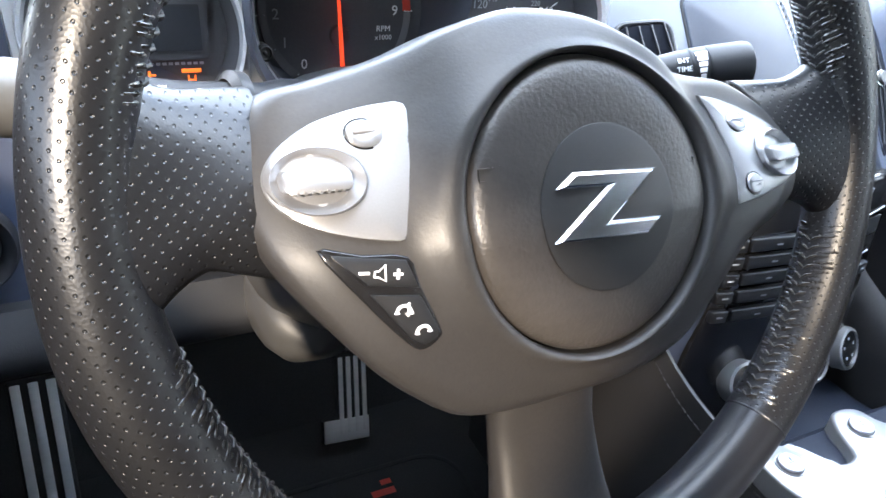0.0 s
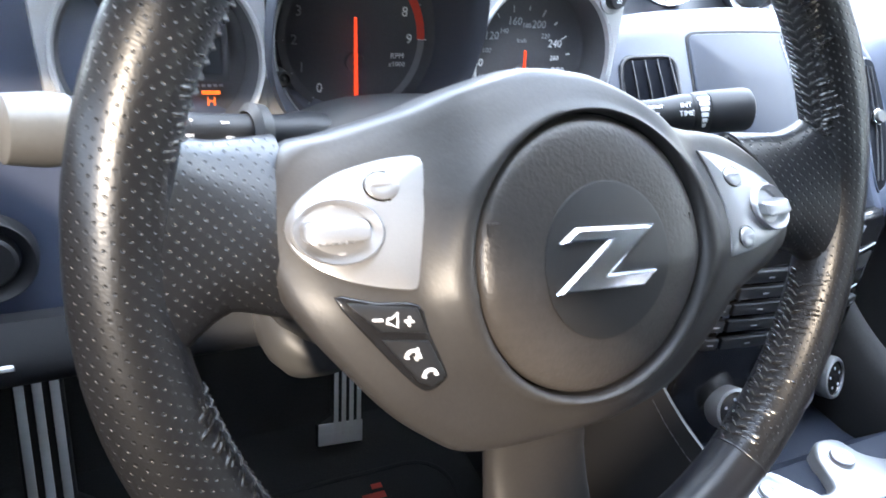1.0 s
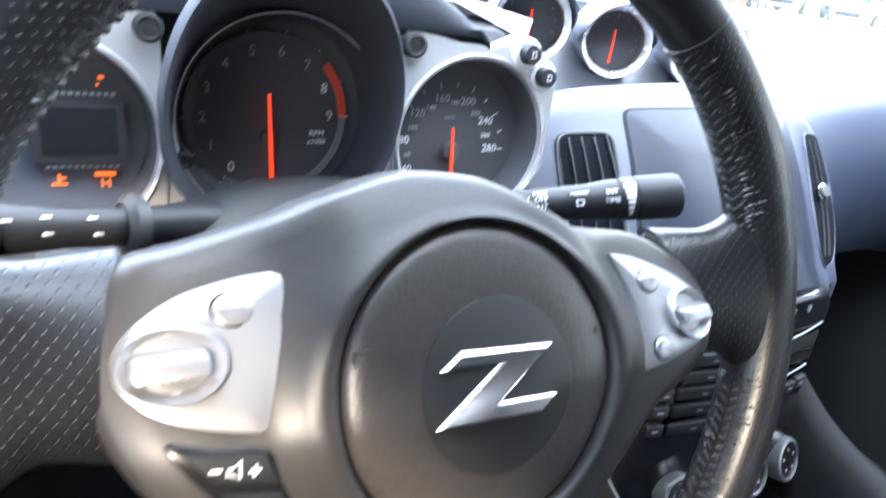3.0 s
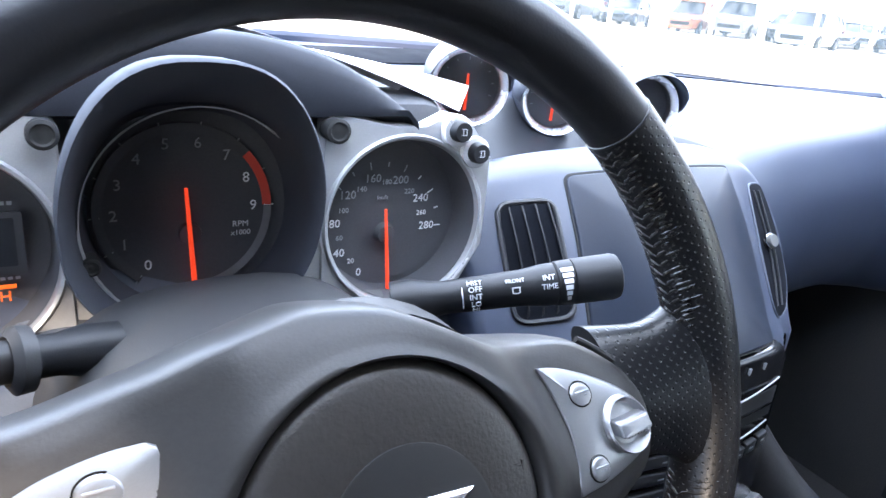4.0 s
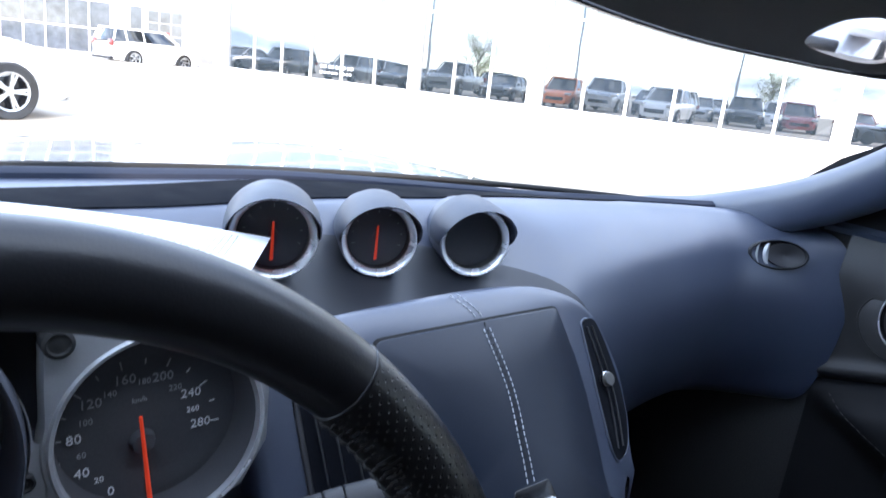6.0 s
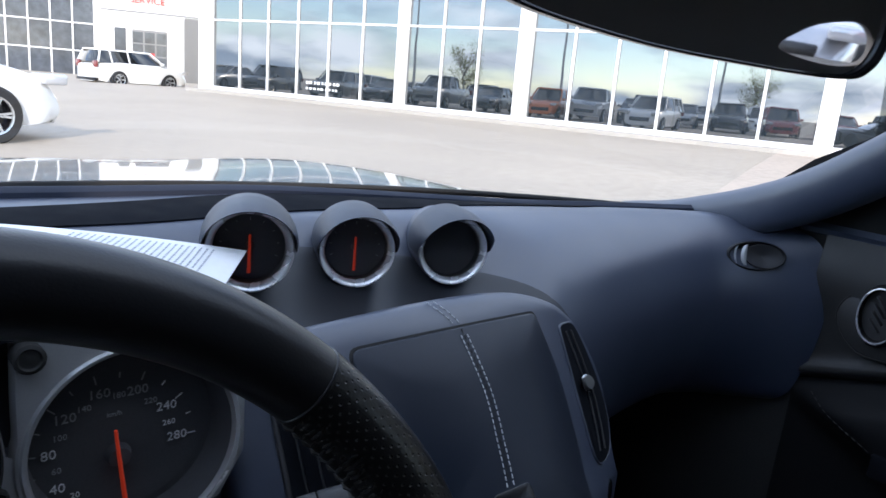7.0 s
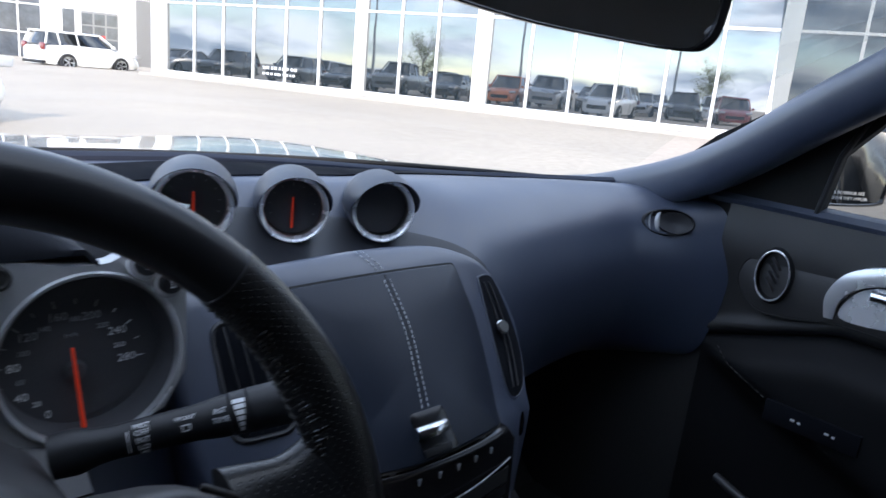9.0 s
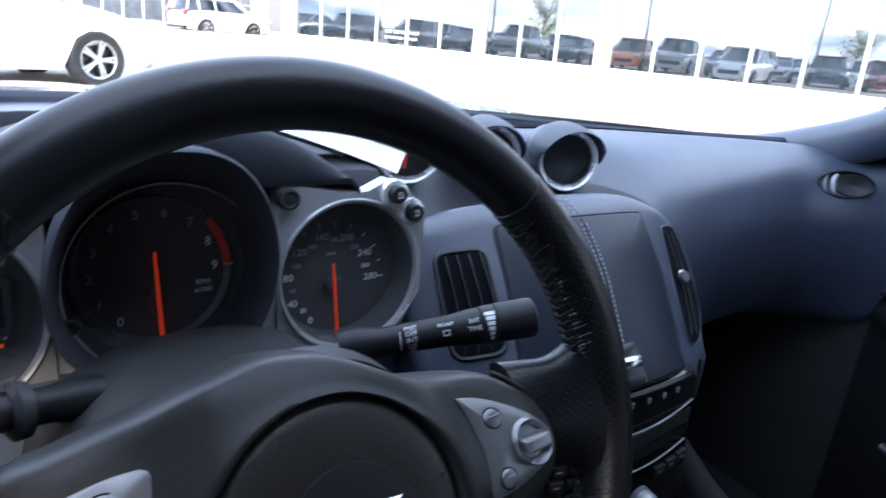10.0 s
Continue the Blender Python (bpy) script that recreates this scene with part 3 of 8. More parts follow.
        slope = lambda u, v: cover_w(u, v)
        # dished ring round the toggle
        bm = bm_()
        secs = []
        for k, h in ((1.0, 0.0010), (0.98, 0.0034), (0.93, 0.0042), (0.88, 0.0034), (0.72, 0.0008), (0.5, 0.0002), (0.05, 0.0)):
            secs.append([(tc[0] + rx * k * math.cos(a), tc[1] + ry * k * math.sin(a), h + slope(tc[0] + rx * k * math.cos(a), tc[1] + ry * k * math.sin(a)) + 0.0006) for a in (2 * math.pi * j / 40 for j in range(40))])
        rings(bm, secs, caps=False)
        bm.faces.new([v for v in list(bm.verts)[-40:]])
        part("dished_ring", bm, SILVER, panel, local=True)
        bm = bm_()
        tw, thh = (0.0222, 0.0072) if s < 0 else (0.0195, 0.0060)
        plate(bm, rrect(tc[0] + s * 0.001, tc[1], tw, thh, 0.0012 if s > 0 else 0.0026), 0.0, 0.0074, bevel=0.0010, drape=slope)
        toggle = part("toggle", bm, SILVER, panel, "ribbed silver toggle", local=True, smooth=50)
        for k in range(7):
            bm = bm_()
            x, y = tc[0] + s * 0.001 + tw * (k - 3) * 0.105, tc[1] - thh * 0.46
            box(bm, (x, y, cover_w(x, y) + 0.0060), (0.0010, 0.0012, 0.0020))
            part("rib", bm, SILVER, toggle, local=True, smooth=0)
        bm = bm_()
        plate(bm, rrect(tc[0] + s * 0.001, tc[1], tw + 0.0018, thh + 0.0018, 0.0035), 0.0, 0.0012, drape=slope)
        part("toggle_slot", bm, GLOSS_BLACK, panel, local=True)
        for dy in (-0.0075, 0.0072):
            bm = bm_()
            sg = 1 if dy > 0 else -1
            plate(bm, [(tc[0] - 0.0016, tc[1] + dy), (tc[0] + 0.0016, tc[1] + dy), (tc[0], tc[1] + dy + sg * 0.0015)], 0.0, 0.0016, drape=slope)
            part("arrow_mark", bm, GREY_INK, panel, local=True)
        for e in (bt, extra):
            if e:
                bm = bm_()
                plate(bm, circle(e[0], e[1], e[2] + 0.0006, e[3] + 0.0006), 0.0, 0.0016, drape=slope)
                part("button_gap", bm, GLOSS_BLACK, panel, local=True)
                bm = bm_()
                plate(bm, circle(e[0], e[1], e[2], e[3]), 0.0, 0.0026, bevel=0.0009, drape=slope)
                part("button", bm, SILVER, panel, "oval silver button", local=True, smooth=50)
                bm = bm_()
                box(bm, (e[0], e[1] + 0.0010, slope(e[0], e[1]) + 0.0024), (e[2] * 1.3, 0.0007, 0.0009))
                for q in range(3):
                    box(bm, (e[0] - 0.002 + 0.002 * q, e[1] - 0.0012 + 0.0003 * q, slope(e[0], e[1]) + 0.0027), (0.0013, 0.0010, 0.0003))
                part("button_mark", bm, GREY_INK, panel, local=True)
    # black telephone and volume keys, lower on the cover
    ol = [(-0.1135, -0.0068), (-0.1000, -0.0100), (-0.0848, -0.0128), (-0.0818, -0.0228), (-0.0762, -0.0380), (-0.0764, -0.0418), (-0.0826, -0.0450), (-0.0885, -0.0415), (-0.1020, -0.0244)]
    bm = bm_()
    plate(bm, [(p.x, p.y) for p in smooth_line([(x, y, 0) for x, y in ol], 3, True)], -0.004, 0.0010, bevel=0.0007, drape=cover_w)
    keys = add("key_bezel", bm, GLOSS_BLACK, "gloss black key surround", smooth=50)
    for kp in ([(-0.1098, -0.0086), (-0.0857, -0.0136), (-0.0828, -0.0232), (-0.1003, -0.0198)], [(-0.0995, -0.0228), (-0.0826, -0.0258), (-0.0772, -0.0385), (-0.0780, -0.0412), (-0.0822, -0.0432), (-0.0872, -0.0405)]):
        bm = bm_()
        plate(bm, kp, 0.0, 0.0021, bevel=0.0007, drape=cover_w)
        part("key", bm, DASH_LOW, keys, local=True)
    tl = radians(-9.0)
    for words, shapes in (("minus", ((-0.1007, -0.0154, 0.0036, 0.0009),)), ("plus", ((-0.0896, -0.0175, 0.0034, 0.0009), (-0.0896, -0.0175, 0.0009, 0.0034)))):
        ic = bm_()
        for x, y, ww, hh in shapes:
            box(ic, (0, 0, 0), (ww, hh, 0.0005), Matrix.Translation((x, y, cover_w(x, y) + 0.0024)) @ Matrix.Rotation(tl, 4, "Z"))
        part("key_symbol", ic, WHITE_INK, keys, "white volume symbol", local=True, smooth=0)
    ic = bm_()
    x, y = -0.0951, -0.0164
    tube(ic, [(x + dx, y + dy, cover_w(x, y) + 0.0024) for dx, dy in ((-0.0022, 0.0010), (-0.0008, 0.0009), (0.0016, 0.0026), (0.0012, -0.0028), (-0.0012, -0.0010), (-0.0026, -0.0008))], 0.00035, 6, loop=True)
    part("key_symbol", ic, WHITE_INK, keys, "white loudspeaker symbol", local=True, smooth=0)
    for cx, cy, sc in ((-0.0893, -0.0290, 1.0), (-0.0832, -0.0371, 1.0)):
        ic = bm_()
        arc = [(cx + 0.0024 * sc * math.cos(radians(a)), cy - 0.0010 + 0.0019 * sc * math.sin(radians(a)), cover_w(cx, cy) + 0.0025) for a in range(190, -15, -20)]
        tube(ic, arc, [0.0010 * sc] + [0.0006 * sc] * (len(arc) - 2) + [0.0010 * sc], 6)
        if cy > -0.03:
            tube(ic, [(cx + 0.0014, cy - 0.0030, cover_w(cx, cy) + 0.0025), (cx + 0.0022, cy + 0.0016, cover_w(cx, cy) + 0.0025)], 0.0004, 6)
            tube(ic, [(cx + 0.0006, cy - 0.0020, cover_w(cx, cy) + 0.0025), (cx + 0.0034, cy - 0.0022, cover_w(cx, cy) + 0.0025)], 0.0004, 6)
        part("key_symbol", ic, WHITE_INK, keys, "white telephone symbol", local=True, smooth=0)
    return w


steering_wheel()


# ---- steering column with its stalks ----
def wl_(u, v, w):
    return WM @ Vector((u, v, w))


def column():
    c = thing("steering_column", at=(0.148, 0.34, 0.66), label="dark grey plastic steering column shroud behind the wheel", category="steering column")
    bm = bm_()
    secs = []
    for q in range(9):
        k = q / 8
        w_ = -0.030 - 0.150 * k
        hw, top, bot = 0.078 + 0.020 * k, 0.043 + 0.020 * k, -0.080 - 0.02 * k
        ring = []
        for j in range(36):
            a = 2 * math.pi * j / 36
            ca, sa = math.cos(a), math.sin(a)
            ring.append(wl_(-0.004 + hw * math.copysign(abs(ca) ** 0.75, ca), (top + bot) / 2 + (top - bot) / 2 * math.copysign(abs(sa) ** 0.8, sa), w_))
        secs.append(ring)
    rings(bm, secs)
    part("shroud", bm, SHROUD, c, "grey moulded shroud", smooth=50)
    # lower lobe of the shroud
    bm = bm_()
    secs = []
    for k in range(9):
        q = k / 8
        grow_ = math.sqrt(max(0.0, 1 - (1 - min(1.0, q * 2.2)) ** 2)) * (1 - 0.12 * q) + 0.02
        secs.append([(0.087 + 0.034 * grow_ * math.copysign(abs(math.cos(a)) ** 0.7, math.cos(a)), 0.285 + 0.115 * q, 0.640 + 0.010 * q + 0.026 * grow_ * math.copysign(abs(math.sin(a)) ** 0.8, math.sin(a)) - 0.10 * 0.036 * grow_ * math.cos(a)) for a in (2 * math.pi * j / 32 for j in range(32))])
    rings(bm, secs)
    part("column_boss", bm, COLUMN_GREY, c, "pale grey rounded lower boss", smooth=60)

    # wiper stalk
    def along(a, b, n):
        return [a.lerp(b, k / n) for k in range(n + 1)]

    a, b = Vector((0.2286, 0.3112, 0.7844)), Vector((0.3510, 0.2647, 0.8077))
    d = (b - a).normalized()
    st = thing("wiper_stalk", at=a, label="black wiper stalk with white printed settings, on the column", category="stalk")
    fr = facing(a, d, (0, math.sin(radians(20)), math.cos(radians(20))))
    L = (b - a).length
    turn = fr @ pose(0, 0, 0, 0, 90, 0)
    bm = bm_()
    lathe(bm, [(0.0, 0.0), (0.0125, 0.0), (0.0130, 0.012), (0.0105, 0.022), (0.0095, 0.030), (0.0105, 0.075), (0.0122, 0.088), (0.0124, 0.094)], 32, turn)
    part("arm", bm, DASH_LOW, st)
    bm = bm_()
    lathe(bm, [(0.0120, 0.0945), (0.0128, 0.0955), (0.0132, 0.104), (0.0130, 0.1045)], 32, turn)
    part("ring", bm, DASH_LOW, st)
    bm = bm_()
    lathe(bm, [(0.0128, 0.1052), (0.0134, 0.1062), (0.0136, L - 0.004), (0.0128, L - 0.0012), (0.0110, L), (0.0, L)], 32, turn)
    part("end_cap", bm, DASH_LOW, st, "black end cap")

    def on_stalk(x, ang, r):
        # a face on the stalk's side toward the driver
        ca, sa = math.cos(radians(ang)), math.sin(radians(ang))
        o = fr @ Vector((x, r * sa, r * ca))
        return facing(o, fr.to_3x3() @ Vector((1, 0, 0)), fr.to_3x3() @ Vector((0, ca, -sa)))

    for words, x, ang, r, size in (("MIST", 0.047, 42, 0.0102, 0.0042), ("OFF", 0.047, 20, 0.0102, 0.0046), ("INT", 0.047, -4, 0.0102, 0.0046), ("LO", 0.047, -28, 0.0102, 0.0046), ("HI", 0.047, -52, 0.0102, 0.0046),
                                   ("FRONT", 0.070, 32, 0.0105, 0.0034), ("INT", 0.089, 26, 0.0124, 0.0044), ("TIME", 0.089, 2, 0.0124, 0.0044)):
        text("printed_word", words, size, on_stalk(x, ang, r + 0.0001), WHITE_INK, st)
    for k in range(6):
        bars("time_mark", [(0.0, 0.0, 0.0072 - 0.0010 * k, 0.0026)], on_stalk(0.1000, 40 - 15 * k, 0.0133), WHITE_INK, st)
    bars("setting_line", [(0.0, 0.0, 0.0006, 0.0060)], on_stalk(0.0395, 15, 0.0101), WHITE_INK, st)
    bars("setting_line", [(0.0, 0.0, 0.0006, 0.0060)], on_stalk(0.0395, -20, 0.0101), WHITE_INK, st)
    bars("wiper_symbol", [(0.0, 0.0012, 0.0048, 0.0006), (-0.002, -0.0005, 0.0006, 0.003), (0.002, -0.0005, 0.0006, 0.003), (0.0, -0.002, 0.003, 0.0006)], on_stalk(0.070, 4, 0.0106), WHITE_INK, st)

    # lamp stalk on the other side
    a, b = Vector((0.0876, 0.3112, 0.7844)), Vector((-0.0570, 0.2654, 0.8092))
    d = (b - a).normalized()
    st = thing("lamp_stalk", at=a, label="black lamp stalk with a grey end knob, on the column", category="stalk")
    fr = facing(a, -d, (0, math.sin(radians(20)), math.cos(radians(20))))
    L = (b - a).length
    turn = fr @ pose(0, 0, 0, 0, -90, 0)
    bm = bm_()
    lathe(bm, [(0.0, 0.0), (0.0115, 0.0), (0.0118, 0.014), (0.0094, 0.026), (0.0090, 0.070), (0.0108, 0.090), (0.0114, 0.100)], 32, turn)
    part("arm", bm, DASH_LOW, st)
    bm = bm_()
    lathe(bm, [(0.0100, 0.036), (0.0142, 0.037), (0.0148, 0.043), (0.0105, 0.046)], 36, turn, close=True)
    part("collar", bm, SHROUD, st, "grey collar where it leaves the column")
    bm = bm_()
    lathe(bm, [(0.0122, 0.0968), (0.0138, 0.0976), (0.0147, 0.106), (0.0147, 0.126), (0.0138, 0.127)], 10, turn)
    part("twist_ring", bm, DASH_LOW, st)
    bm = bm_()
    lathe(bm, [(0.0135, 0.1272), (0.0151, 0.1280), (0.0155, 0.137), (0.0140, L - 0.002), (0.008, L + 0.001), (0.0, L + 0.002)], 36, turn)
    part("end_knob", bm, KNOB_GREY, st, "warm grey end knob")
    for k, (x, ang) in enumerate(((0.118, 30), (0.118, -5), (0.095, 20), (0.080, 30), (0.080, -10), (0.062, 25), (0.060, -15))):
        ca, sa = math.cos(radians(ang)), math.sin(radians(ang))
        o = fr @ Vector((-x, 0.0114 * sa, 0.0114 * ca)) if x > 0.09 else fr @ Vector((-x, 0.0102 * sa, 0.0102 * ca))
        if x > 0.11:
            o = fr @ Vector((-x, 0.0149 * sa, 0.0149 * ca))
        bars("lamp_symbol", [(0.0, 0.0, 0.0022, 0.0011), (0.0022, 0.0004, 0.0012, 0.0003), (0.0022, -0.0003, 0.0012, 0.0003)], facing(o, fr.to_3x3() @ Vector((1, 0, 0)), fr.to_3x3() @ Vector((0, ca, -sa))), WHITE_INK, st)


column()

# ---- dashboard ----
DASH_COLS = [
    (-0.205, ((.58, .868), (.52, .868), (.46, .866), (.41, .858), (.385, .838), (.372, .78), (.362, .71), (.355, .628), (.43, .605))),
    (-0.06, ((.70, .88), (.62, .88), (.52, .878), (.45, .872), (.408, .855), (.393, .79), (.382, .71), (.37, .625), (.43, .600))),
    (0.06, ((.74, .888), (.68, .884), (.60, .880), (.52, .868), (.46, .845), (.42, .79), (.385, .71), (.355, .620), (.43, .590))),
    (0.20, ((.75, .888), (.69, .884), (.62, .878), (.55, .862), (.48, .840), (.44, .79), (.40, .71), (.37, .610), (.44, .580))),
    (0.36, ((.75, .887), (.69, .881), (.63, .868), (.575, .838), (.51, .808), (.43, .79), (.415, .71), (.42, .60), (.50, .560))),
    (0.50, ((.75, .884), (.69, .880), (.63, .866), (.580, .832), (.51, .803), (.435, .79), (.42, .70), (.42, .60), (.50, .550))),
    (0.64, ((.74, .876), (.68, .875), (.62, .862), (.565, .830), (.50, .800), (.435, .78), (.42, .70), (.42, .60), (.50, .550))),
    (0.74, ((.73, .868), (.67, .873), (.60, .869), (.53, .850), (.475, .810), (.445, .745), (.44, .66), (.46, .590), (.60, .550))),
    (0.90, ((0.69, 0.861), (0.64, 0.868), (0.585, 0.866), (0.53, 0.848), (0.49, 0.808), (0.4687, 0.745), (0.4785, 0.655), (0.5215, 0.575), (0.62, 0.56))),
    (1.06, ((0.63, 0.863), (0.59, 0.867), (0.552, 0.861), (0.51, 0.841), (0.48, 0.803), (0.465, 0.748), (0.478, 0.66), (0.53, 0.585), (0.62, 0.57))),
    (1.13, ((0.6, 0.864), (0.56, 0.8665), (0.522, 0.86), (0.48, 0.84), (0.45, 0.803), (0.435, 0.748), (0.449, 0.66), (0.503, 0.586), (0.61, 0.57))),
    (1.165, ((0.59, 0.865), (0.54, 0.866), (0.492, 0.858), (0.452, 0.839), (0.424, 0.803), (0.4107, 0.748), (0.4225, 0.66), (0.4715, 0.587), (0.6, 0.57))),
    (1.200, ((0.575, 0.865), (0.5, 0.864), (0.435, 0.856), (0.398, 0.842), (0.382, 0.803), (0.3704, 0.748), (0.3812, 0.662), (0.4178, 0.595), (0.55, 0.58))),
]


def dash_at(x, s):
    """The dashboard's skin at x, s from the windscreen (0) round the brow to the underside (8)."""
    k = 0
    while k < len(DASH_COLS) - 2 and x > DASH_COLS[k + 1][0]:
        k += 1

    def cat(p0, p1, p2, p3, t):
        return 0.5 * (2 * p1 + (p2 - p0) * t + (2 * p0 - 5 * p1 + 4 * p2 - p3) * t * t + (3 * p1 - p0 - 3 * p2 + p3) * t ** 3)

    def row(col):
        pts = DASH_COLS[min(max(col, 0), len(DASH_COLS) - 1)][1]
        i = min(int(s), 7)
        t = s - i
        g = lambda q: Vector(pts[min(max(q, 0), 8)])
        return cat(g(i - 1), g(i), g(i + 1), g(i + 2), t)

    X = [c[0] for c in DASH_COLS]
    w = X[k + 1] - X[k]
    t = min(max((x - X[k]) / w, 0), 1)
    p0, p1 = row(k), row(k + 1)
    m0 = (p1 - row(k - 1)) / (X[k + 1] - X[k - 1]) if k else (p1 - p0) / w
    m1 = (row(k + 2) - p0) / (X[k + 2] - X[k]) if k + 2 < len(X) else (p1 - p0) / w
    p = p0 * (2 * t ** 3 - 3 * t * t + 1) + m0 * (w * (t ** 3 - 2 * t * t + t)) + p1 * (3 * t * t - 2 * t ** 3) + m1 * (w * (t ** 3 - t * t))
    return Vector((x, p.x, p.y - 0.013 * max(0.0, 1 - s / 2.0)))


def dashboard():
    d = thing("dashboard", at=(0.5, 0.6, 0.58), label="black soft-touch dashboard with a deep passenger side", category="dashboard", kind="")
    bm = bm_()
    sheet(bm, lambda u, v: dash_at(-0.205 + 1.405 * u, 8 * v), 120, 64, 0.012, (0, 1, -0.3))
    part("shell", bm, DASH, d, smooth=60)
    # raised lip and trough along the foot of the windscreen
    bm = bm_()
    line = [dash_at(-0.19 + 1.36 * k / 60, 0.35) + Vector((0, 0, 0.004)) for k in range(61)]
    secs = [[p + Vector((0, 0.012, 0.004)), p + Vector((0, 0.004, 0.005)), p + Vector((0, -0.004, 0.001)), p + Vector((0, -0.006, -0.006)), p + Vector((0, 0.014, -0.006))] for p in line]
    rings(bm, secs)
    part("windscreen_lip", bm, LIP, d)
    bm = bm_()
    def slot(u, v):
        x = -0.05 + 1.05 * u
        s0 = min(1.5, max(0.40, 1.0 - 2.5 * (x - 0.30)))
        s1 = max(1.55, 2.0 - 1.5 * (x - 0.30)) - 1.0 * max(0.0, (x - 0.90) / 0.10) ** 2
        return dash_at(x, s0 + (max(s1, s0 + 0.05) - s0) * v) + Vector((0, 0, 0.0016))

    sheet(bm, slot, 70, 8, 0.003)
    part("defrost_slot", bm, SLOT, d, "black defroster slot")
    # added sheet that shuts skylight out of the passenger foot well only
    bm = bm_()
    sheet(bm, lambda u, v: dash_at(0.45 + 0.75 * u, 8).lerp(Vector((0.45 + 0.83 * u, 0.985, 0.60)), v), 16, 4, 0.01, (0, 0, 1))
    part("underside", bm, DASH_LOW, d)
    # joint between the dashboard's top pad and the centre shelf
    bm = bm_()

    def shelf(u, v):
        x = 0.28 + u * (0.32 + 0.152 * (1 - (1 - v) ** 2.6))
        s = 2.42 + 0.45 * u * u + (5.6 - 2.42 - 0.45 * u * u) * v
        e = min(1.0, 14 * min(1 - u, v))
        return dash_at(x, s) + Vector((0, -0.0012, 0.0014)) * math.sqrt(e)

    sheet(bm, shelf, 40, 30)
    part("centre_shelf", bm, SHELF, d, "dark grey shelf under the gauges", smooth=60, toward=(0.2, 0, 1.1))
    # oval side-window demister
    o = Vector((1.128, 0.4520, 0.8185))
    m = facing(o, (0.79, -0.61, 0.0), (-0.1, 0.35, 0.94))
    v = thing("demister_vent", at=o, label="oval black demister vent set in the dashboard", category="air vent")
    bm = bm_()
    secs = []
    for k, h in ((1.0, -0.004), (1.02, 0.0015), (0.96, 0.0028), (0.90, 0.0012), (0.86, -0.006), (0.02, -0.009)):
        secs.append([m @ Vector((0.043 * k * math.cos(a), 0.0205 * k * math.sin(a), h)) for a in (2 * math.pi * j / 40 for j in range(40))])
    rings(bm, secs, caps=False)
    part("rim", bm, DASH_LOW, v)
    bm = bm_()
    secs = []
    for k, h in ((0.84, -0.004), (0.80, 0.001), (0.55, -0.001), (0.2, -0.005), (0.02, -0.006)):
        secs.append([m @ Vector((0.012 + 0.036 * k * math.cos(a), 0.0205 * k * math.sin(a), h)) for a in (2 * math.pi * j / 32 for j in range(32))])
    rings(bm, secs, caps=False)
    part("dish", bm, GREY_TRIM, v, "dark grey dished flap")
    bm = bm_()
    for k, ww in ((0, 0.0012), (1, 0.0036)):
        secs = []
        for q in (-1.25, -0.9, -0.5, 0, 0.5, 0.9, 1.25):
            x, y, wd = -0.025 + 0.0125 * k - 0.006 * math.cos(q), 0.0155 * math.sin(q), ww * math.cos(q) + 0.0004
            secs.append([m @ Vector((x - wd, y, 0.0)), m @ Vector((x, y, 0.0022)), m @ Vector((x + wd, y, 0.0010)), m @ Vector((x, y, -0.0030))])
        rings(bm, secs)
    part("slat", bm, SILVER_DULL, v, "pale grey slat")
    return d


dashboard()


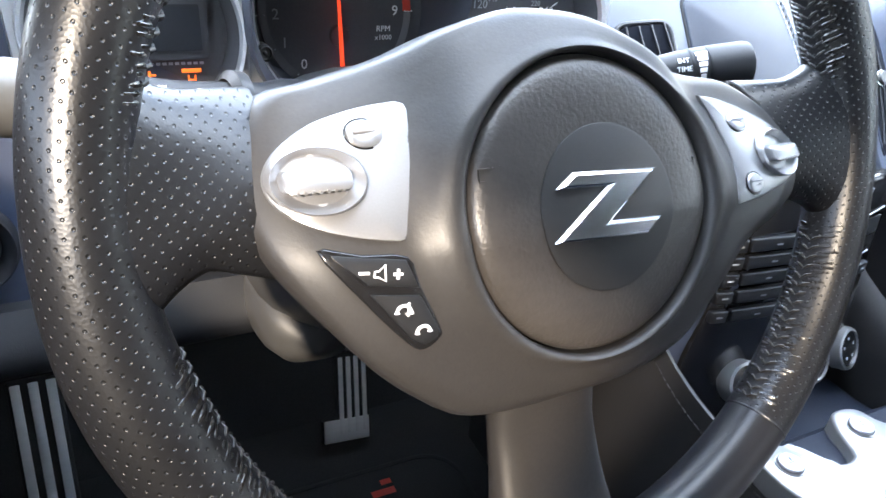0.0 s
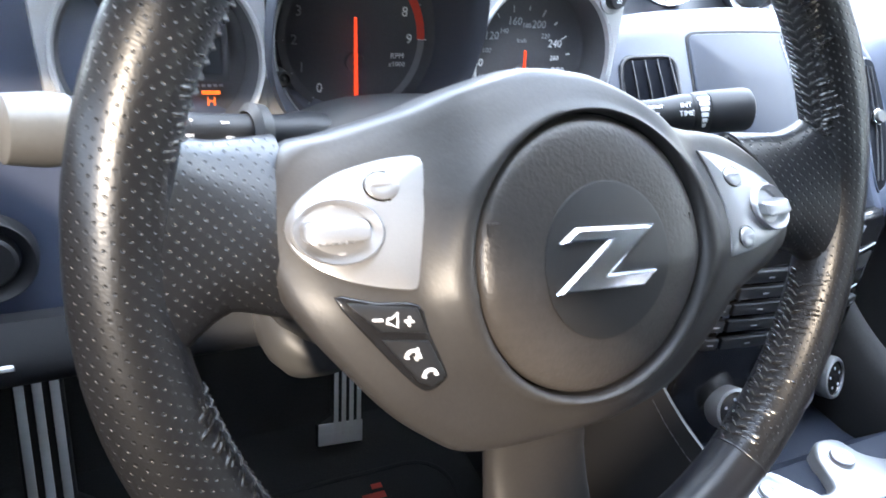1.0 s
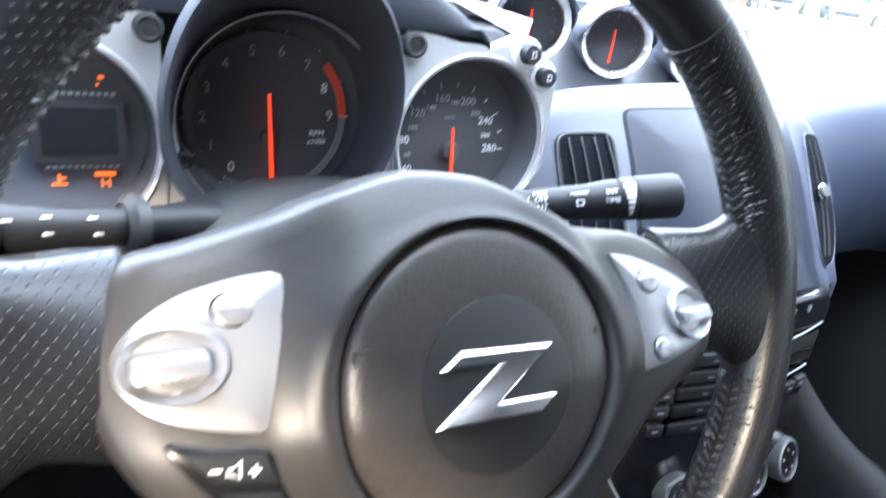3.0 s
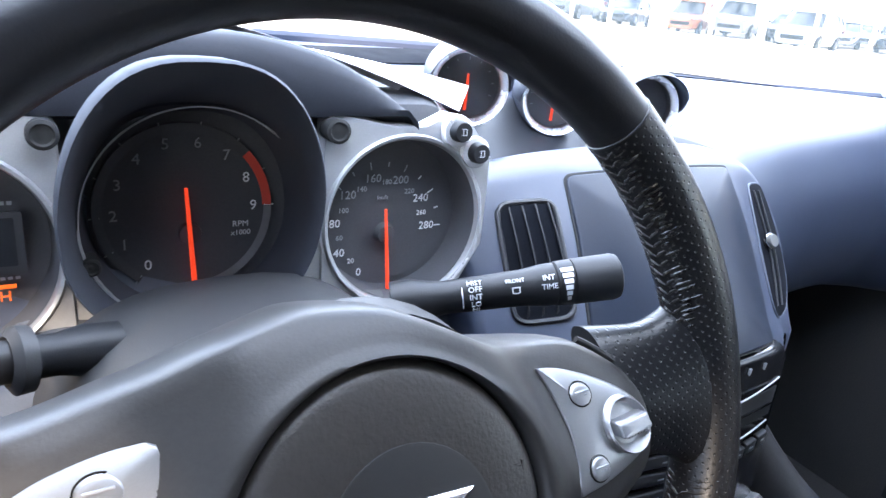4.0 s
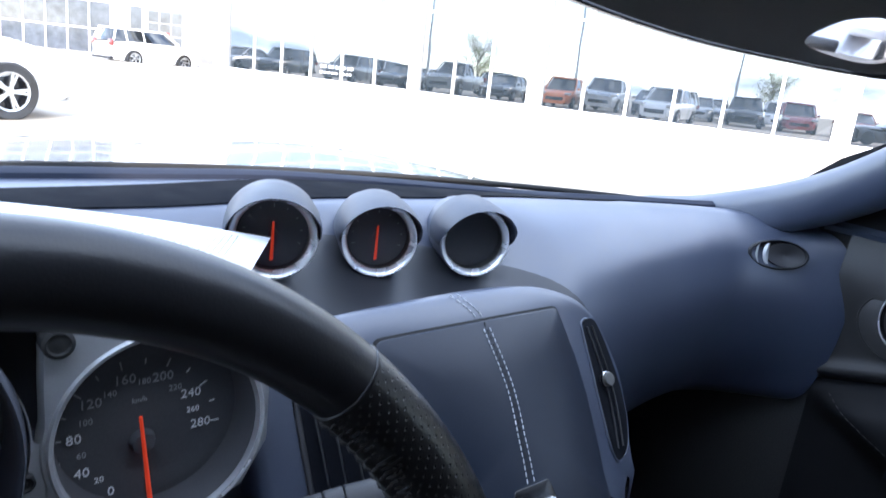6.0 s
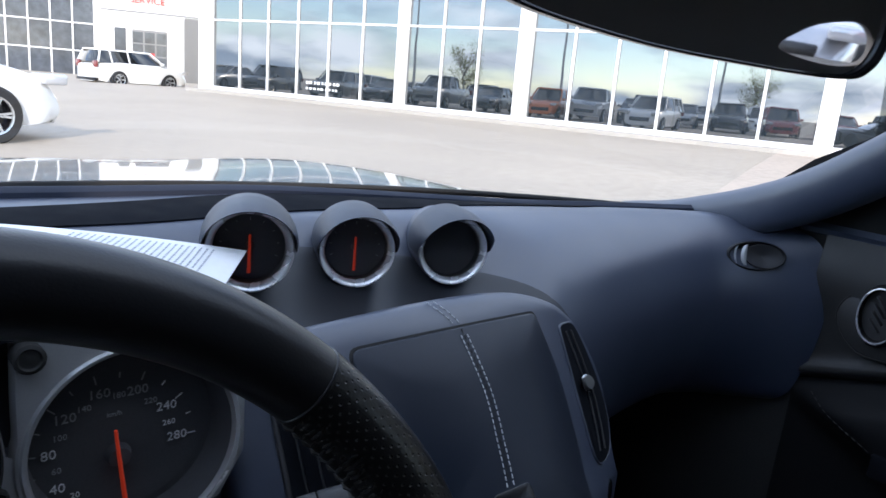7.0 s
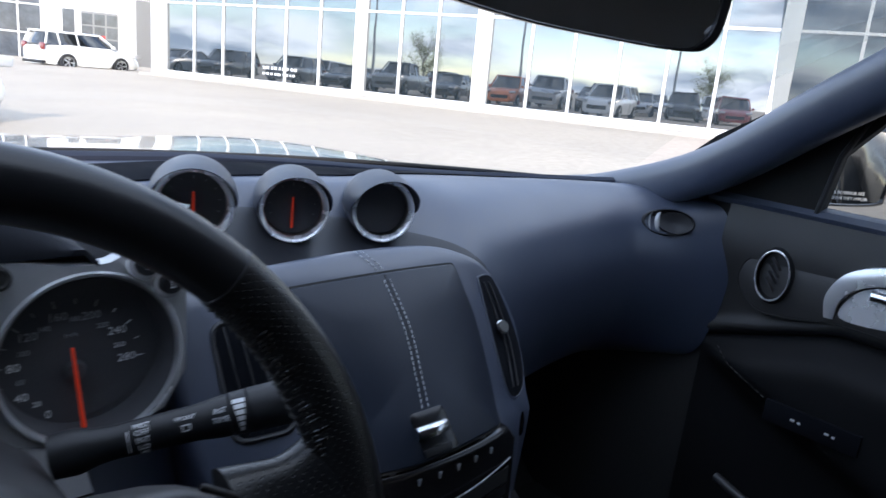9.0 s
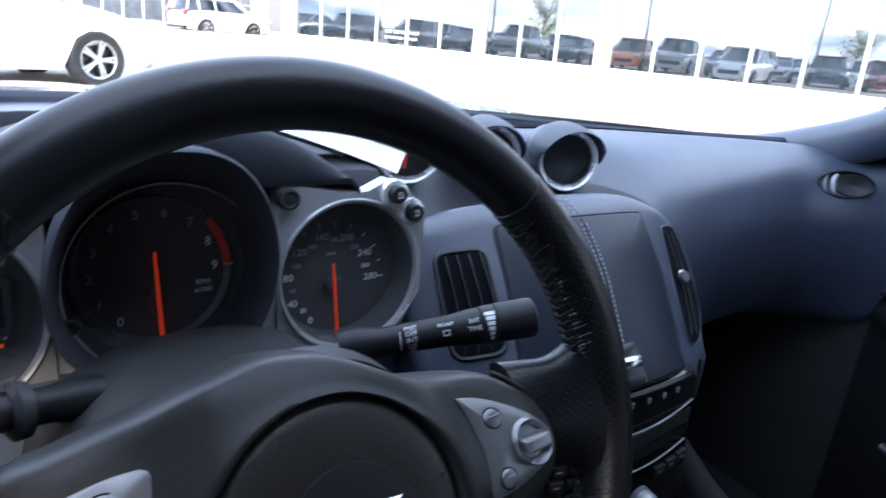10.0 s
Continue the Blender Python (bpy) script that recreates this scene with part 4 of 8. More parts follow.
# ---- gauge pods on the dashboard ----
def gauge_pod(c, needle, label):
    c = Vector(c)
    toward = Vector((-0.40, -0.90, 0.13)).normalized()
    side = Vector((0, 0, 1)).cross(toward).normalized()
    m = facing(c, side, Vector((0, 0, 1)))
    g = thing("gauge_pod", m=m, label=label, category="gauge", group="gauges on the dashboard")
    R = 0.0346

    def add(name, bm, mt, lab="", parent=g, smooth=40):
        return part(name, bm, mt, parent, lab, smooth, local=True)

    bm = bm_()
    lathe(bm, [(0.0, -0.085), (0.030, -0.080), (0.036, -0.05), (0.0368, -0.010), (R + 0.0015, -0.002), (R + 0.001, 0.0)], 48)
    add("housing", bm, DASH)
    bm = bm_()
    lathe(bm, [(R + 0.0010, -0.006), (R + 0.0014, 0.0022), (R + 0.0006, 0.0034), (R - 0.0006, 0.0032), (R - 0.0042, -0.0010), (R - 0.0052, -0.0042)], 64)
    add("bezel", bm, BEZEL, "satin silver bezel")
    bm = bm_()
    lathe(bm, [(R - 0.0050, -0.003), (R - 0.0054, -0.014), (0.0, -0.014)], 48)
    face = add("dial", bm, DIAL, "black dial")
    if needle:
        bm = bm_()
        tube(bm, [(0.0, 0.010, -0.0118), (0.0, -0.023, -0.0118)], [0.0010, 0.0016], 8)
        part("needle", bm, RED, face, "red needle", local=True)
        bm = bm_()
        lathe(bm, [(0.0, -0.0126), (0.0035, -0.0128), (0.004, -0.0139)], 20)
        part("needle_cap", bm, DIAL, face, local=True)
        bm = bm_()
        for k in range(9):
            a = radians(200 - 27.5 * k)
            box(bm, (0, 0, 0), (0.003 if k % 4 == 0 else 0.002, 0.0006, 0.0003), Matrix.Translation((0.0235 * math.cos(a), 0.0235 * math.sin(a), -0.0138)) @ Matrix.Rotation(a, 4, "Z"))
        part("scale_mark", bm, GREY_INK, face, local=True, smooth=0)
    bm = bm_()
    lathe(bm, [(0.0, -0.0012), (R - 0.006, -0.0026)], 40)
    gl = part("lens", bm, DIAL_GLASS, g, "clear lens", 40, local=True, toward=(0, 0, 1))
    gl.visible_shadow = False
    # eyebrow hood over the upper half
    bm = bm_()
    secs = []
    for k in range(33):
        a = radians(-2 + 190 * k / 32)
        lift = max(0.0, math.sin(a)) ** 0.8
        e = min(1.0, min(k, 32 - k) / 5.0) ** 0.5
        tip = (0.010 + 0.023 * lift) * e
        ri = R + 0.0026 + 0.0008 * lift
        th = (0.30 + 0.08 * lift) * (0.3 + 0.7 * e)
        prof = [(ri, -0.012), (ri + 0.0002, tip * 0.6), (ri + 0.0010 * th, tip), (ri + 0.0034 * th, tip + 0.0010), (ri + 0.0066 * th, tip * 0.78), (ri + 0.0096 * th, tip * 0.35 - 0.002), (ri + 0.0110 * th, -0.012), (ri + 0.0088 * th, -0.034), (ri - 0.002, -0.048)]
        secs.append([(r * math.cos(a), r * math.sin(a), h) for r, h in prof])
    rings(bm, secs)
    add("hood", bm, POD_HOOD, "blue-black eyebrow hood", smooth=60)
    return g


gauge_pod((0.405, 0.534, 0.867), True, "round gauge with red needle in a hooded pod, partly behind paper")
gauge_pod((0.518, 0.546, 0.8540), True, "round gauge with red needle in a hooded pod")
gauge_pod((0.6195, 0.525, 0.851), False, "round blank gauge in a hooded pod beside the passenger side")


# ---- instrument cluster ----
def cluster():
    c = thing("instrument_cluster", at=(0.149, 0.42, 0.76), label="three-dial instrument cluster in a silver bezel behind the wheel", category="instrument cluster")
    Y, MID = 0.386, 0.144

    def front(x, z, y=Y):
        return facing((x, y, z), (1, 0, 0), (0, 0.10, 1))

    # backing box
    bm = bm_()
    box(bm, (0.149, 0.47, 0.800), (0.37, 0.06, 0.15), bevel=0.02)
    part("backing", bm, DIAL, c)
    for s in (-1, 1):
        cx, cz, R = MID + s * 0.1290, 0.803, 0.0575
        m = front(cx, cz)
        bm = bm_()
        lathe(bm, [(R + 0.0012, -0.012), (R + 0.0015, 0.0020), (R + 0.0004, 0.0036), (R - 0.0014, 0.0030), (R - 0.0026, 0.0005), (R - 0.0032, -0.003)], 72, m)
        pod = part("dial_ring", bm, SILVER_DULL, c, "satin silver dial ring")
        bm = bm_()
        lathe(bm, [(R - 0.0030, 0.000), (R - 0.006, -0.0245), (0.0, -0.0245)], 64, m)
        dial = part("dial", bm, DIAL, c, "black dial face")
        # silver wing plate with corner tabs
        bm = bm_()
        n = 96
        hole = [(R + 0.0005) * Vector((math.cos(2 * math.pi * k / n), math.sin(2 * math.pi * k / n))) for k in range(n)]
        outer = []
        poly = [(-.0585, -.010), (-.0580, .037), (-.0565, .0715), (-.038, .069), (-.012, .0635), (.012, .063), (.030, .071), (.046, .066), (.0635, .043), (.063, .022), (.0612, -.02), (.045, -.045), (0, -.061), (-.045, -.052), (-.0590, -.048)]

        def reach(a):
            # how far the plate reaches from the dial's centre at an angle
            d = Vector((math.cos(a), math.sin(a)))
            best = R + 0.003
            for i in range(len(poly)):
                p, q = Vector((s * poly[i][0], poly[i][1])), Vector((s * poly[(i + 1) % len(poly)][0], poly[(i + 1) % len(poly)][1]))
                e = q - p
                den = d.x * e.y - d.y * e.x
                if abs(den) > 1e-9:
                    t = (p.x * e.y - p.y * e.x) / den
                    w_ = (p.x * d.y - p.y * d.x) / den
                    if t > 0 and -0.001 <= w_ <= 1.001:
                        best = max(best, t)
            return best

        for k in range(n):
            a = 2 * math.pi * k / n
            outer.append(reach(a) * Vector((math.cos(a), math.sin(a))))
        secs = [[m @ Vector((p.x, p.y, h)) for p in ring] for ring, h in ((hole, -0.004), (hole, 0.001), (outer, 0.001), ([p * 1.02 for p in outer], -0.003), ([p * 1.02 for p in outer], -0.012))]
        rings(bm, secs, caps=False)
        part("bezel", bm, SILVER_DULL, c, "silver bezel plate", smooth=30)
        # screws and knobs
        for x, z, r in ((MID + s * 0.0770, 0.8655, 0.0076), (MID + s * 0.0605, 0.7925, 0.0050)):
            bm = bm_()
            lathe(bm, [(r, -0.012), (r, 0.0016), (r * 0.75, 0.0024), (r * 0.62, 0.0012), (r * 0.3, 0.0010), (0, 0.0022)], 24, front(x, z, Y - 0.002))
            part("screw_cap", bm, RUBBER, c, "black screw cap")
        for x, z in ((MID + s * 0.1625, 0.8640), (MID + s * 0.1785, 0.8490)):
            km = front(x, z, Y + 0.004)
            bm = bm_()
            lathe(bm, [(0.0080, -0.010), (0.0082, 0.001), (0.0074, 0.002), (0.0070, 0.010), (0.0062, 0.0115), (0.0, 0.0115)], 28, km)
            kb = part("adjuster_knob", bm, DASH_LOW, c, "black adjuster button")
            bars("knob_mark", [(0.0, 0.0020, 0.0040, 0.0004), (0.0, -0.0020, 0.0040, 0.0004), (-0.0008, 0, 0.0004, 0.0030), (0.0018, 0, 0.0004, 0.0030)], km @ Matrix.Translation((0, 0, 0.0116)), WHITE_INK, kb)
            # paler finish than the bezel, in place of windscreen light on the tab
            bm = bm_()
            plate(bm, circle(0, 0, 0.0108, n=24), -0.008, 0.0018, m=front(x, z, Y + 0.001), bevel=0.0008)
            part("bezel_tab", bm, BEZEL, c, "silver tab, brightened for the windscreen's light")
        if s > 0:
            # speedometer
            sc = Vector((0.2665, 0.404, 0.7915))
            lay_s = lambda q: Vector((q.x, 0.4083 + 0.10 * (q.z - cz), q.z))
            for k in range(0, 281, 20):
                a = radians(-2 + (280 - k) / 40 * 34.8)
                big = k % 40 == 0
                r = 0.0352 if big else 0.0318
                q = lay_s(sc + Vector((r * math.cos(a), 0, r * math.sin(a) + 0.0)))
                # one print colour in two inks: white where it looks lit, grey where dim
                text("dial_number", str(k), 0.0082 if big else 0.0052, facing(q, (1, 0, 0), (0, 0, 1)), WHITE_INK if k in (0, 20, 40, 80, 240, 260, 280) else GREY_INK, dial)
                t1 = lay_s(sc + Vector((0.0440 * math.cos(a), 0, 0.0440 * math.sin(a))))
                bm = bm_()
                box(bm, (0, 0, 0), (0.0052 if big else 0.0032, 0.0007, 0.0004), facing(t1, (math.cos(a), 0, math.sin(a)), (-math.sin(a), 0, math.cos(a))))
                part("scale_mark", bm, WHITE_INK if k > 200 else GREY_INK, dial, smooth=0)
            text("dial_number", "km/h", 0.0042, facing(lay_s(sc + Vector((0.0, 0, 0.021))), (1, 0, 0), (0, 0, 1)), GREY_INK, dial)
            bm = bm_()
            tube(bm, [sc + Vector((-0.0025, -0.006, 0.0165)), sc + Vector((0.0035, -0.008, -0.047))], [0.0010, 0.0016], 8)
            part("needle", bm, RED, dial, "red needle at rest")
            bm = bm_()
            lathe(bm, [(0.0, 0.006), (0.006, 0.005), (0.0075, 0.0)], 24, facing(sc + Vector((0.0, 0, -0.002)), (1, 0, 0), (0, 0, 1)))
            part("needle_cap", bm, DIAL, dial)
            bm = bm_()
            prof = [(R - 0.022, -0.0242), (R - 0.0105, -0.0235)]
            secs = []
            for k in range(25):
                a = radians(-95 + 130 * k / 24)
                secs.append([m @ Vector((r * math.cos(a), r * math.sin(a), h)) for r, h in prof])
            rings(bm, secs, closed=False)
            part("dial_band", bm, DIAL, dial)
            # highlight low on the ring's right side, laid on as a brighter arc
            bm = bm_()
            secs = []
            for k in range(25):
                a = radians(-78 + 108 * k / 24)
                secs.append([m @ Vector((r * math.cos(a), r * math.sin(a), h)) for r, h in ((R - 0.0014, 0.0040), (R + 0.0008, 0.0045), (R + 0.0012, 0.0038))])
            rings(bm, secs, closed=False)
            part("ring_highlight", bm, BEZEL, pod, "bright arc standing in for the ring's highlight")
        else:
            # fuel and trip display
            lm = front(0.031, 0.803, 0.4025)
            bm = bm_()
            plate(bm, rrect(0, 0, 0.046, 0.034, 0.002), 0, 0.002, lm)
            part("display_frame", bm, GREY_TRIM, dial, "grey display frame")
            bm = bm_()
            plate(bm, rrect(0, 0.001, 0.038, 0.026, 0.001), 0, 0.003, lm)
            part("display", bm, LCD, dial, "dark blank display")
            for zz, hh in ((0.0215, 0.002), (-0.0195, 0.0016)):
                for k in range(11):
                    bars("fuel_mark", [(-0.017 + 0.0035 * k, zz, 0.0023, hh)], lm, GREY_INK, dial)
            for x, z, ww, hh in ((0.0115, -0.0235, 0.011, 0.0022), (-0.012, -0.0290, 0.008, 0.0012), (-0.012, -0.0262, 0.0014, 0.006), (-0.010, -0.0255, 0.003, 0.001), (0.0125, 0.031, 0.003, 0.002), (0.0105, 0.027, 0.0015, 0.0015)):
                bm = bm_()
                box(bm, (x, z, 0.002), (ww, hh, 0.0006), lm)
                part("warning_lamp", bm, AMBER_LIT, dial, "lit amber telltale", smooth=0)
            text("warning_letter", "H", 0.0080, lm @ Matrix.Translation((0.0115, -0.0292, 0.002)), AMBER_LIT, dial)
    # silver web between the dials, behind the tachometer's shroud
    bm = bm_()
    web = [(0.0645 * math.cos(2 * math.pi * k / 64), 0.008 + 0.0645 * math.sin(2 * math.pi * k / 64)) for k in range(64)]
    edge = [(max(-0.074, min(0.074, x * 1.5)), max(-0.050, min(0.080, y * 1.5))) for x, y in web]
    rings(bm, [[(x, y, h) for x, y in ring] for ring, h in ((web, -0.008), (web, -0.0015), ([(q[0] * 1.012, q[1] * 1.012) if q[1] > 0.004 else p for p, q in zip(edge, web)], -0.0015))], caps=False)
    bm.transform(front(0.1440, 0.805))
    part("bezel", bm, SILVER_DULL, c, "silver web between the dials")
    # tachometer in its deep hood
    tc = Vector((0.1395, 0.428, 0.8095))
    lay_t = lambda q: Vector((q.x, 0.4195 + 0.10 * (q.z - 0.813), q.z))
    m = facing((0.1475, 0.385, 0.813), (1, 0, 0), (0, 0.10, 1))
    bm = bm_()
    secs = []
    for k in range(72):
        a = 2 * math.pi * k / 72
        g = 1 + 0.12 * max(0.0, math.sin(a))
        out = 0.020 + 0.042 * (0.5 + 0.5 * math.sin(a)) ** 1.4
        gz = 1 + 0.42 * max(0.0, math.sin(a))
        ca = math.copysign(abs(math.cos(a)) ** (0.75 if math.sin(a) > 0 else 1.0), math.cos(a))
        secs.append([m @ Vector((r * (1 + (g - 1) * k_) * ca - 0.005 - 0.007 * k_ - (0.001 if h > 0 else 0), r * (1 + (gz - 1) * k_) * math.sin(a), h)) for r, h, k_ in ((0.0655, -0.010, 0), (0.0662, out * 0.6, 1), (0.0660, out - 0.002, 1), (0.0650, out, 1), (0.0638, out - 0.002, 1), (0.0622, out * 0.3, 0.5), (0.0600, -0.030, 0), (0.0580, -0.042, 0))])
    rings(bm, secs, closed=False, loop=True)
    part("tachometer_tube", bm, HOOD_GREY, c, "deep dark grey tachometer shroud", smooth=60)
    bm = bm_()
    lathe(bm, [(0.062, -0.037), (0.0, -0.037)], 64, m)
    dial = part("dial", bm, DIAL, c, "black tachometer face")
    for k in range(10):
        a = radians((9 - k) * 26.1)
        q = lay_t(tc + Vector((0.0408 * math.cos(a), -0.006, 0.0408 * math.sin(a))))
        # numerals and ticks that look dim get the grey ink, lit ones the white
        text("dial_number", str(k), 0.0095, facing(q, (1, 0, 0), (0, 0, 1)), WHITE_INK if k in (0, 8, 9) else GREY_INK, dial)
        bm = bm_()
        t1 = lay_t(tc + Vector((0.0508 * math.cos(a), -0.006, 0.0508 * math.sin(a))))
        box(bm, (0, 0, 0), (0.006, 0.0008, 0.0004), facing(t1, (math.cos(a), 0, math.sin(a)), (-math.sin(a), 0, math.cos(a))))
        part("scale_mark", bm, WHITE_INK if k == 9 else GREY_INK, dial, smooth=0)
    for a0, a1, mt, lab in ((0, 42, RED_INK, "red warning band"), (-80, -1, DIAL_GREY, "grey band"), (42, 236, DIAL, "")):
        bm = bm_()
        secs = []
        for k in range(25):
            a = radians(a0 + (a1 - a0) * k / 24)
            w0 = 0.0466 if a0 >= 0 else 0.0474
            secs.append([lay_t(tc + Vector((r * math.cos(a), h, r * math.sin(a)))) + Vector((0, h + 0.0055, 0)) for r, h in ((w0, -0.0055), (0.0522, -0.0062), (0.0524, -0.002))])
        rings(bm, secs, closed=False)
        part("dial_band", bm, mt, dial, lab)
    text("dial_word", "RPM", 0.0055, facing(lay_t(tc + Vector((0.0325, -0.006, -0.0115))), (1, 0, 0), (0, 0, 1)), WHITE_INK, dial)
    text("dial_word", "x1000", 0.0050, facing(lay_t(tc + Vector((0.0325, -0.006, -0.0172))), (1, 0, 0), (0, 0, 1)), WHITE_INK, dial)
    bm = bm_()
    tube(bm, [tc + Vector((-0.0004, -0.012, 0.0145)), tc + Vector((0.0028, -0.016, -0.050))], [0.0011, 0.0018], 8)
    part("needle", bm, RED, dial, "red needle at rest")
    bm = bm_()
    lathe(bm, [(0.0, 0.012), (0.0065, 0.011), (0.0085, 0.004), (0.0105, 0.003), (0.0108, 0.0)], 28, facing(tc + Vector((0.002, 0.001, -0.016)), (1, 0, 0), (0, 0, 1)))
    part("needle_cap", bm, DIAL, dial)
    # hood over all three dials
    prof = [(-0.130, 0.868), (-0.118, 0.880), (-0.093, 0.897), (-0.064, 0.909), (-0.030, 0.916), (0, 0.917), (0.030, 0.916), (0.064, 0.909), (0.093, 0.897), (0.118, 0.880), (0.130, 0.868)]
    ln = smooth_line([(0.144 + 1.04 * x, 0, z) for x, z in prof], 4)
    bm = bm_()
    secs = []
    for p in ln:
        dx = min(1.0, abs(p.x - 0.144) / 0.078)
        zl = min(p.z - 0.002, max(0.8750, 0.808 + 0.093 * math.sqrt(1 - dx * dx)))
        up = p.z - zl
        secs.append([Vector((p.x, y, z)) for y, z in ((0.396, zl - 0.004), (0.391, zl - 0.002), (0.3905, zl + 0.002), (0.392, zl + 0.35 * up), (0.395, zl + 0.70 * up), (0.401, zl + 0.92 * up), (0.411, p.z), (0.445, p.z - 0.003), (0.52, p.z - 0.014), (0.58, p.z - 0.035), (0.58, p.z - 0.05), (0.42, zl - 0.010))])
    rings(bm, secs)
    part("hood", bm, HOOD_BLUE, c, "dark moulded hood over the dials", smooth=60)
    # silver-grey skirt below the dials
    bm = bm_()
    sheet(bm, lambda u, v: Vector((0.005 + 0.255 * u, 0.387 - 0.040 * v, 0.760 - 0.030 * v - 0.006 * math.cos((u - 0.5) * 12.6) * (1 - v))), 40, 8, 0.006, (0, 0.6, -1))
    part("lower_trim", bm, GREY_TRIM, c, "dark grey trim under the dials")


cluster()


# ---- papers on the dashboard ----
def papers():
    p = thing("paper", at=(0.30, 0.48, 0.885), label="white printed sheet lying on the dashboard against a gauge", category="paper")
    A, B, C2, D2 = Vector((0.396, 0.520, 0.868)), Vector((0.345, 0.450, 0.859)), Vector((0.12, 0.46, 0.928)), Vector((0.165, 0.572, 0.900))

    def f(u, v):
        a = D2.lerp(A, u)
        b = C2.lerp(B, u)
        return a.lerp(b, v) + Vector((0, 0, 0.009 * math.sin(u * 2.6) * (0.6 + 0.4 * v) - 0.004 * (1 - u) * math.sin(3 * v)))

    bm = bm_()
    sheet(bm, f, 24, 14, 0.0004)
    part("sheet", bm, PAPER, p)
    bm = bm_()
    sheet(bm, lambda u, v: f(u * 0.95, v * 0.97) + Vector((-0.012, 0.014, -0.0012)), 20, 10, 0.0004)
    part("sheet", bm, PAPER, p, "second sheet below")
    rnd = random.Random(3)
    bm = bm_()
    for r in range(22):
        u0 = 0.90 - 0.019 * r
        v = 0.12
        while v < 0.12 + rnd.uniform(0.45, 0.75):
            w_ = rnd.uniform(0.02, 0.06)
            q = [f(u0, v), f(u0 + 0.006, v), f(u0 + 0.006, v + w_), f(u0, v + w_)]
            vs = [bm.verts.new(k + Vector((0, 0, 0.0006))) for k in q]
            bm.faces.new(vs)
            v += w_ + 0.015
    part("print_line", bm, PAPER_INK, p, "grey printed lines", smooth=0)


papers()

# ---- centre stack ----
SM = facing((0.520, 0.4085, 0.8225), (1, 0, 0), (0, math.sin(radians(31)), math.cos(radians(31))))


def stack_h(a, b):
    """The stack's face over its leaning plane: arched across, swelling towards the latch, rolled over at the top."""
    e = min(1.0, max(0.0, (-b - 0.14) / 0.06))
    e = e * e * (3 - 2 * e)
    t = min(1.0, abs(a) / 0.16)
    swell = 0.21 * min(0.165, max(0.0, -b)) * (1 - t ** 2 * (1 - e) - t ** 4 * e) - 0.60 * max(0.0, -b - 0.165)
    return swell - min(abs(a), 0.12) ** 2 * (1 - 0.35 * e) - 0.24 * max(0.0, abs(a) - 0.12) - 0.9 * max(0.0, b - 0.004) ** 1.25


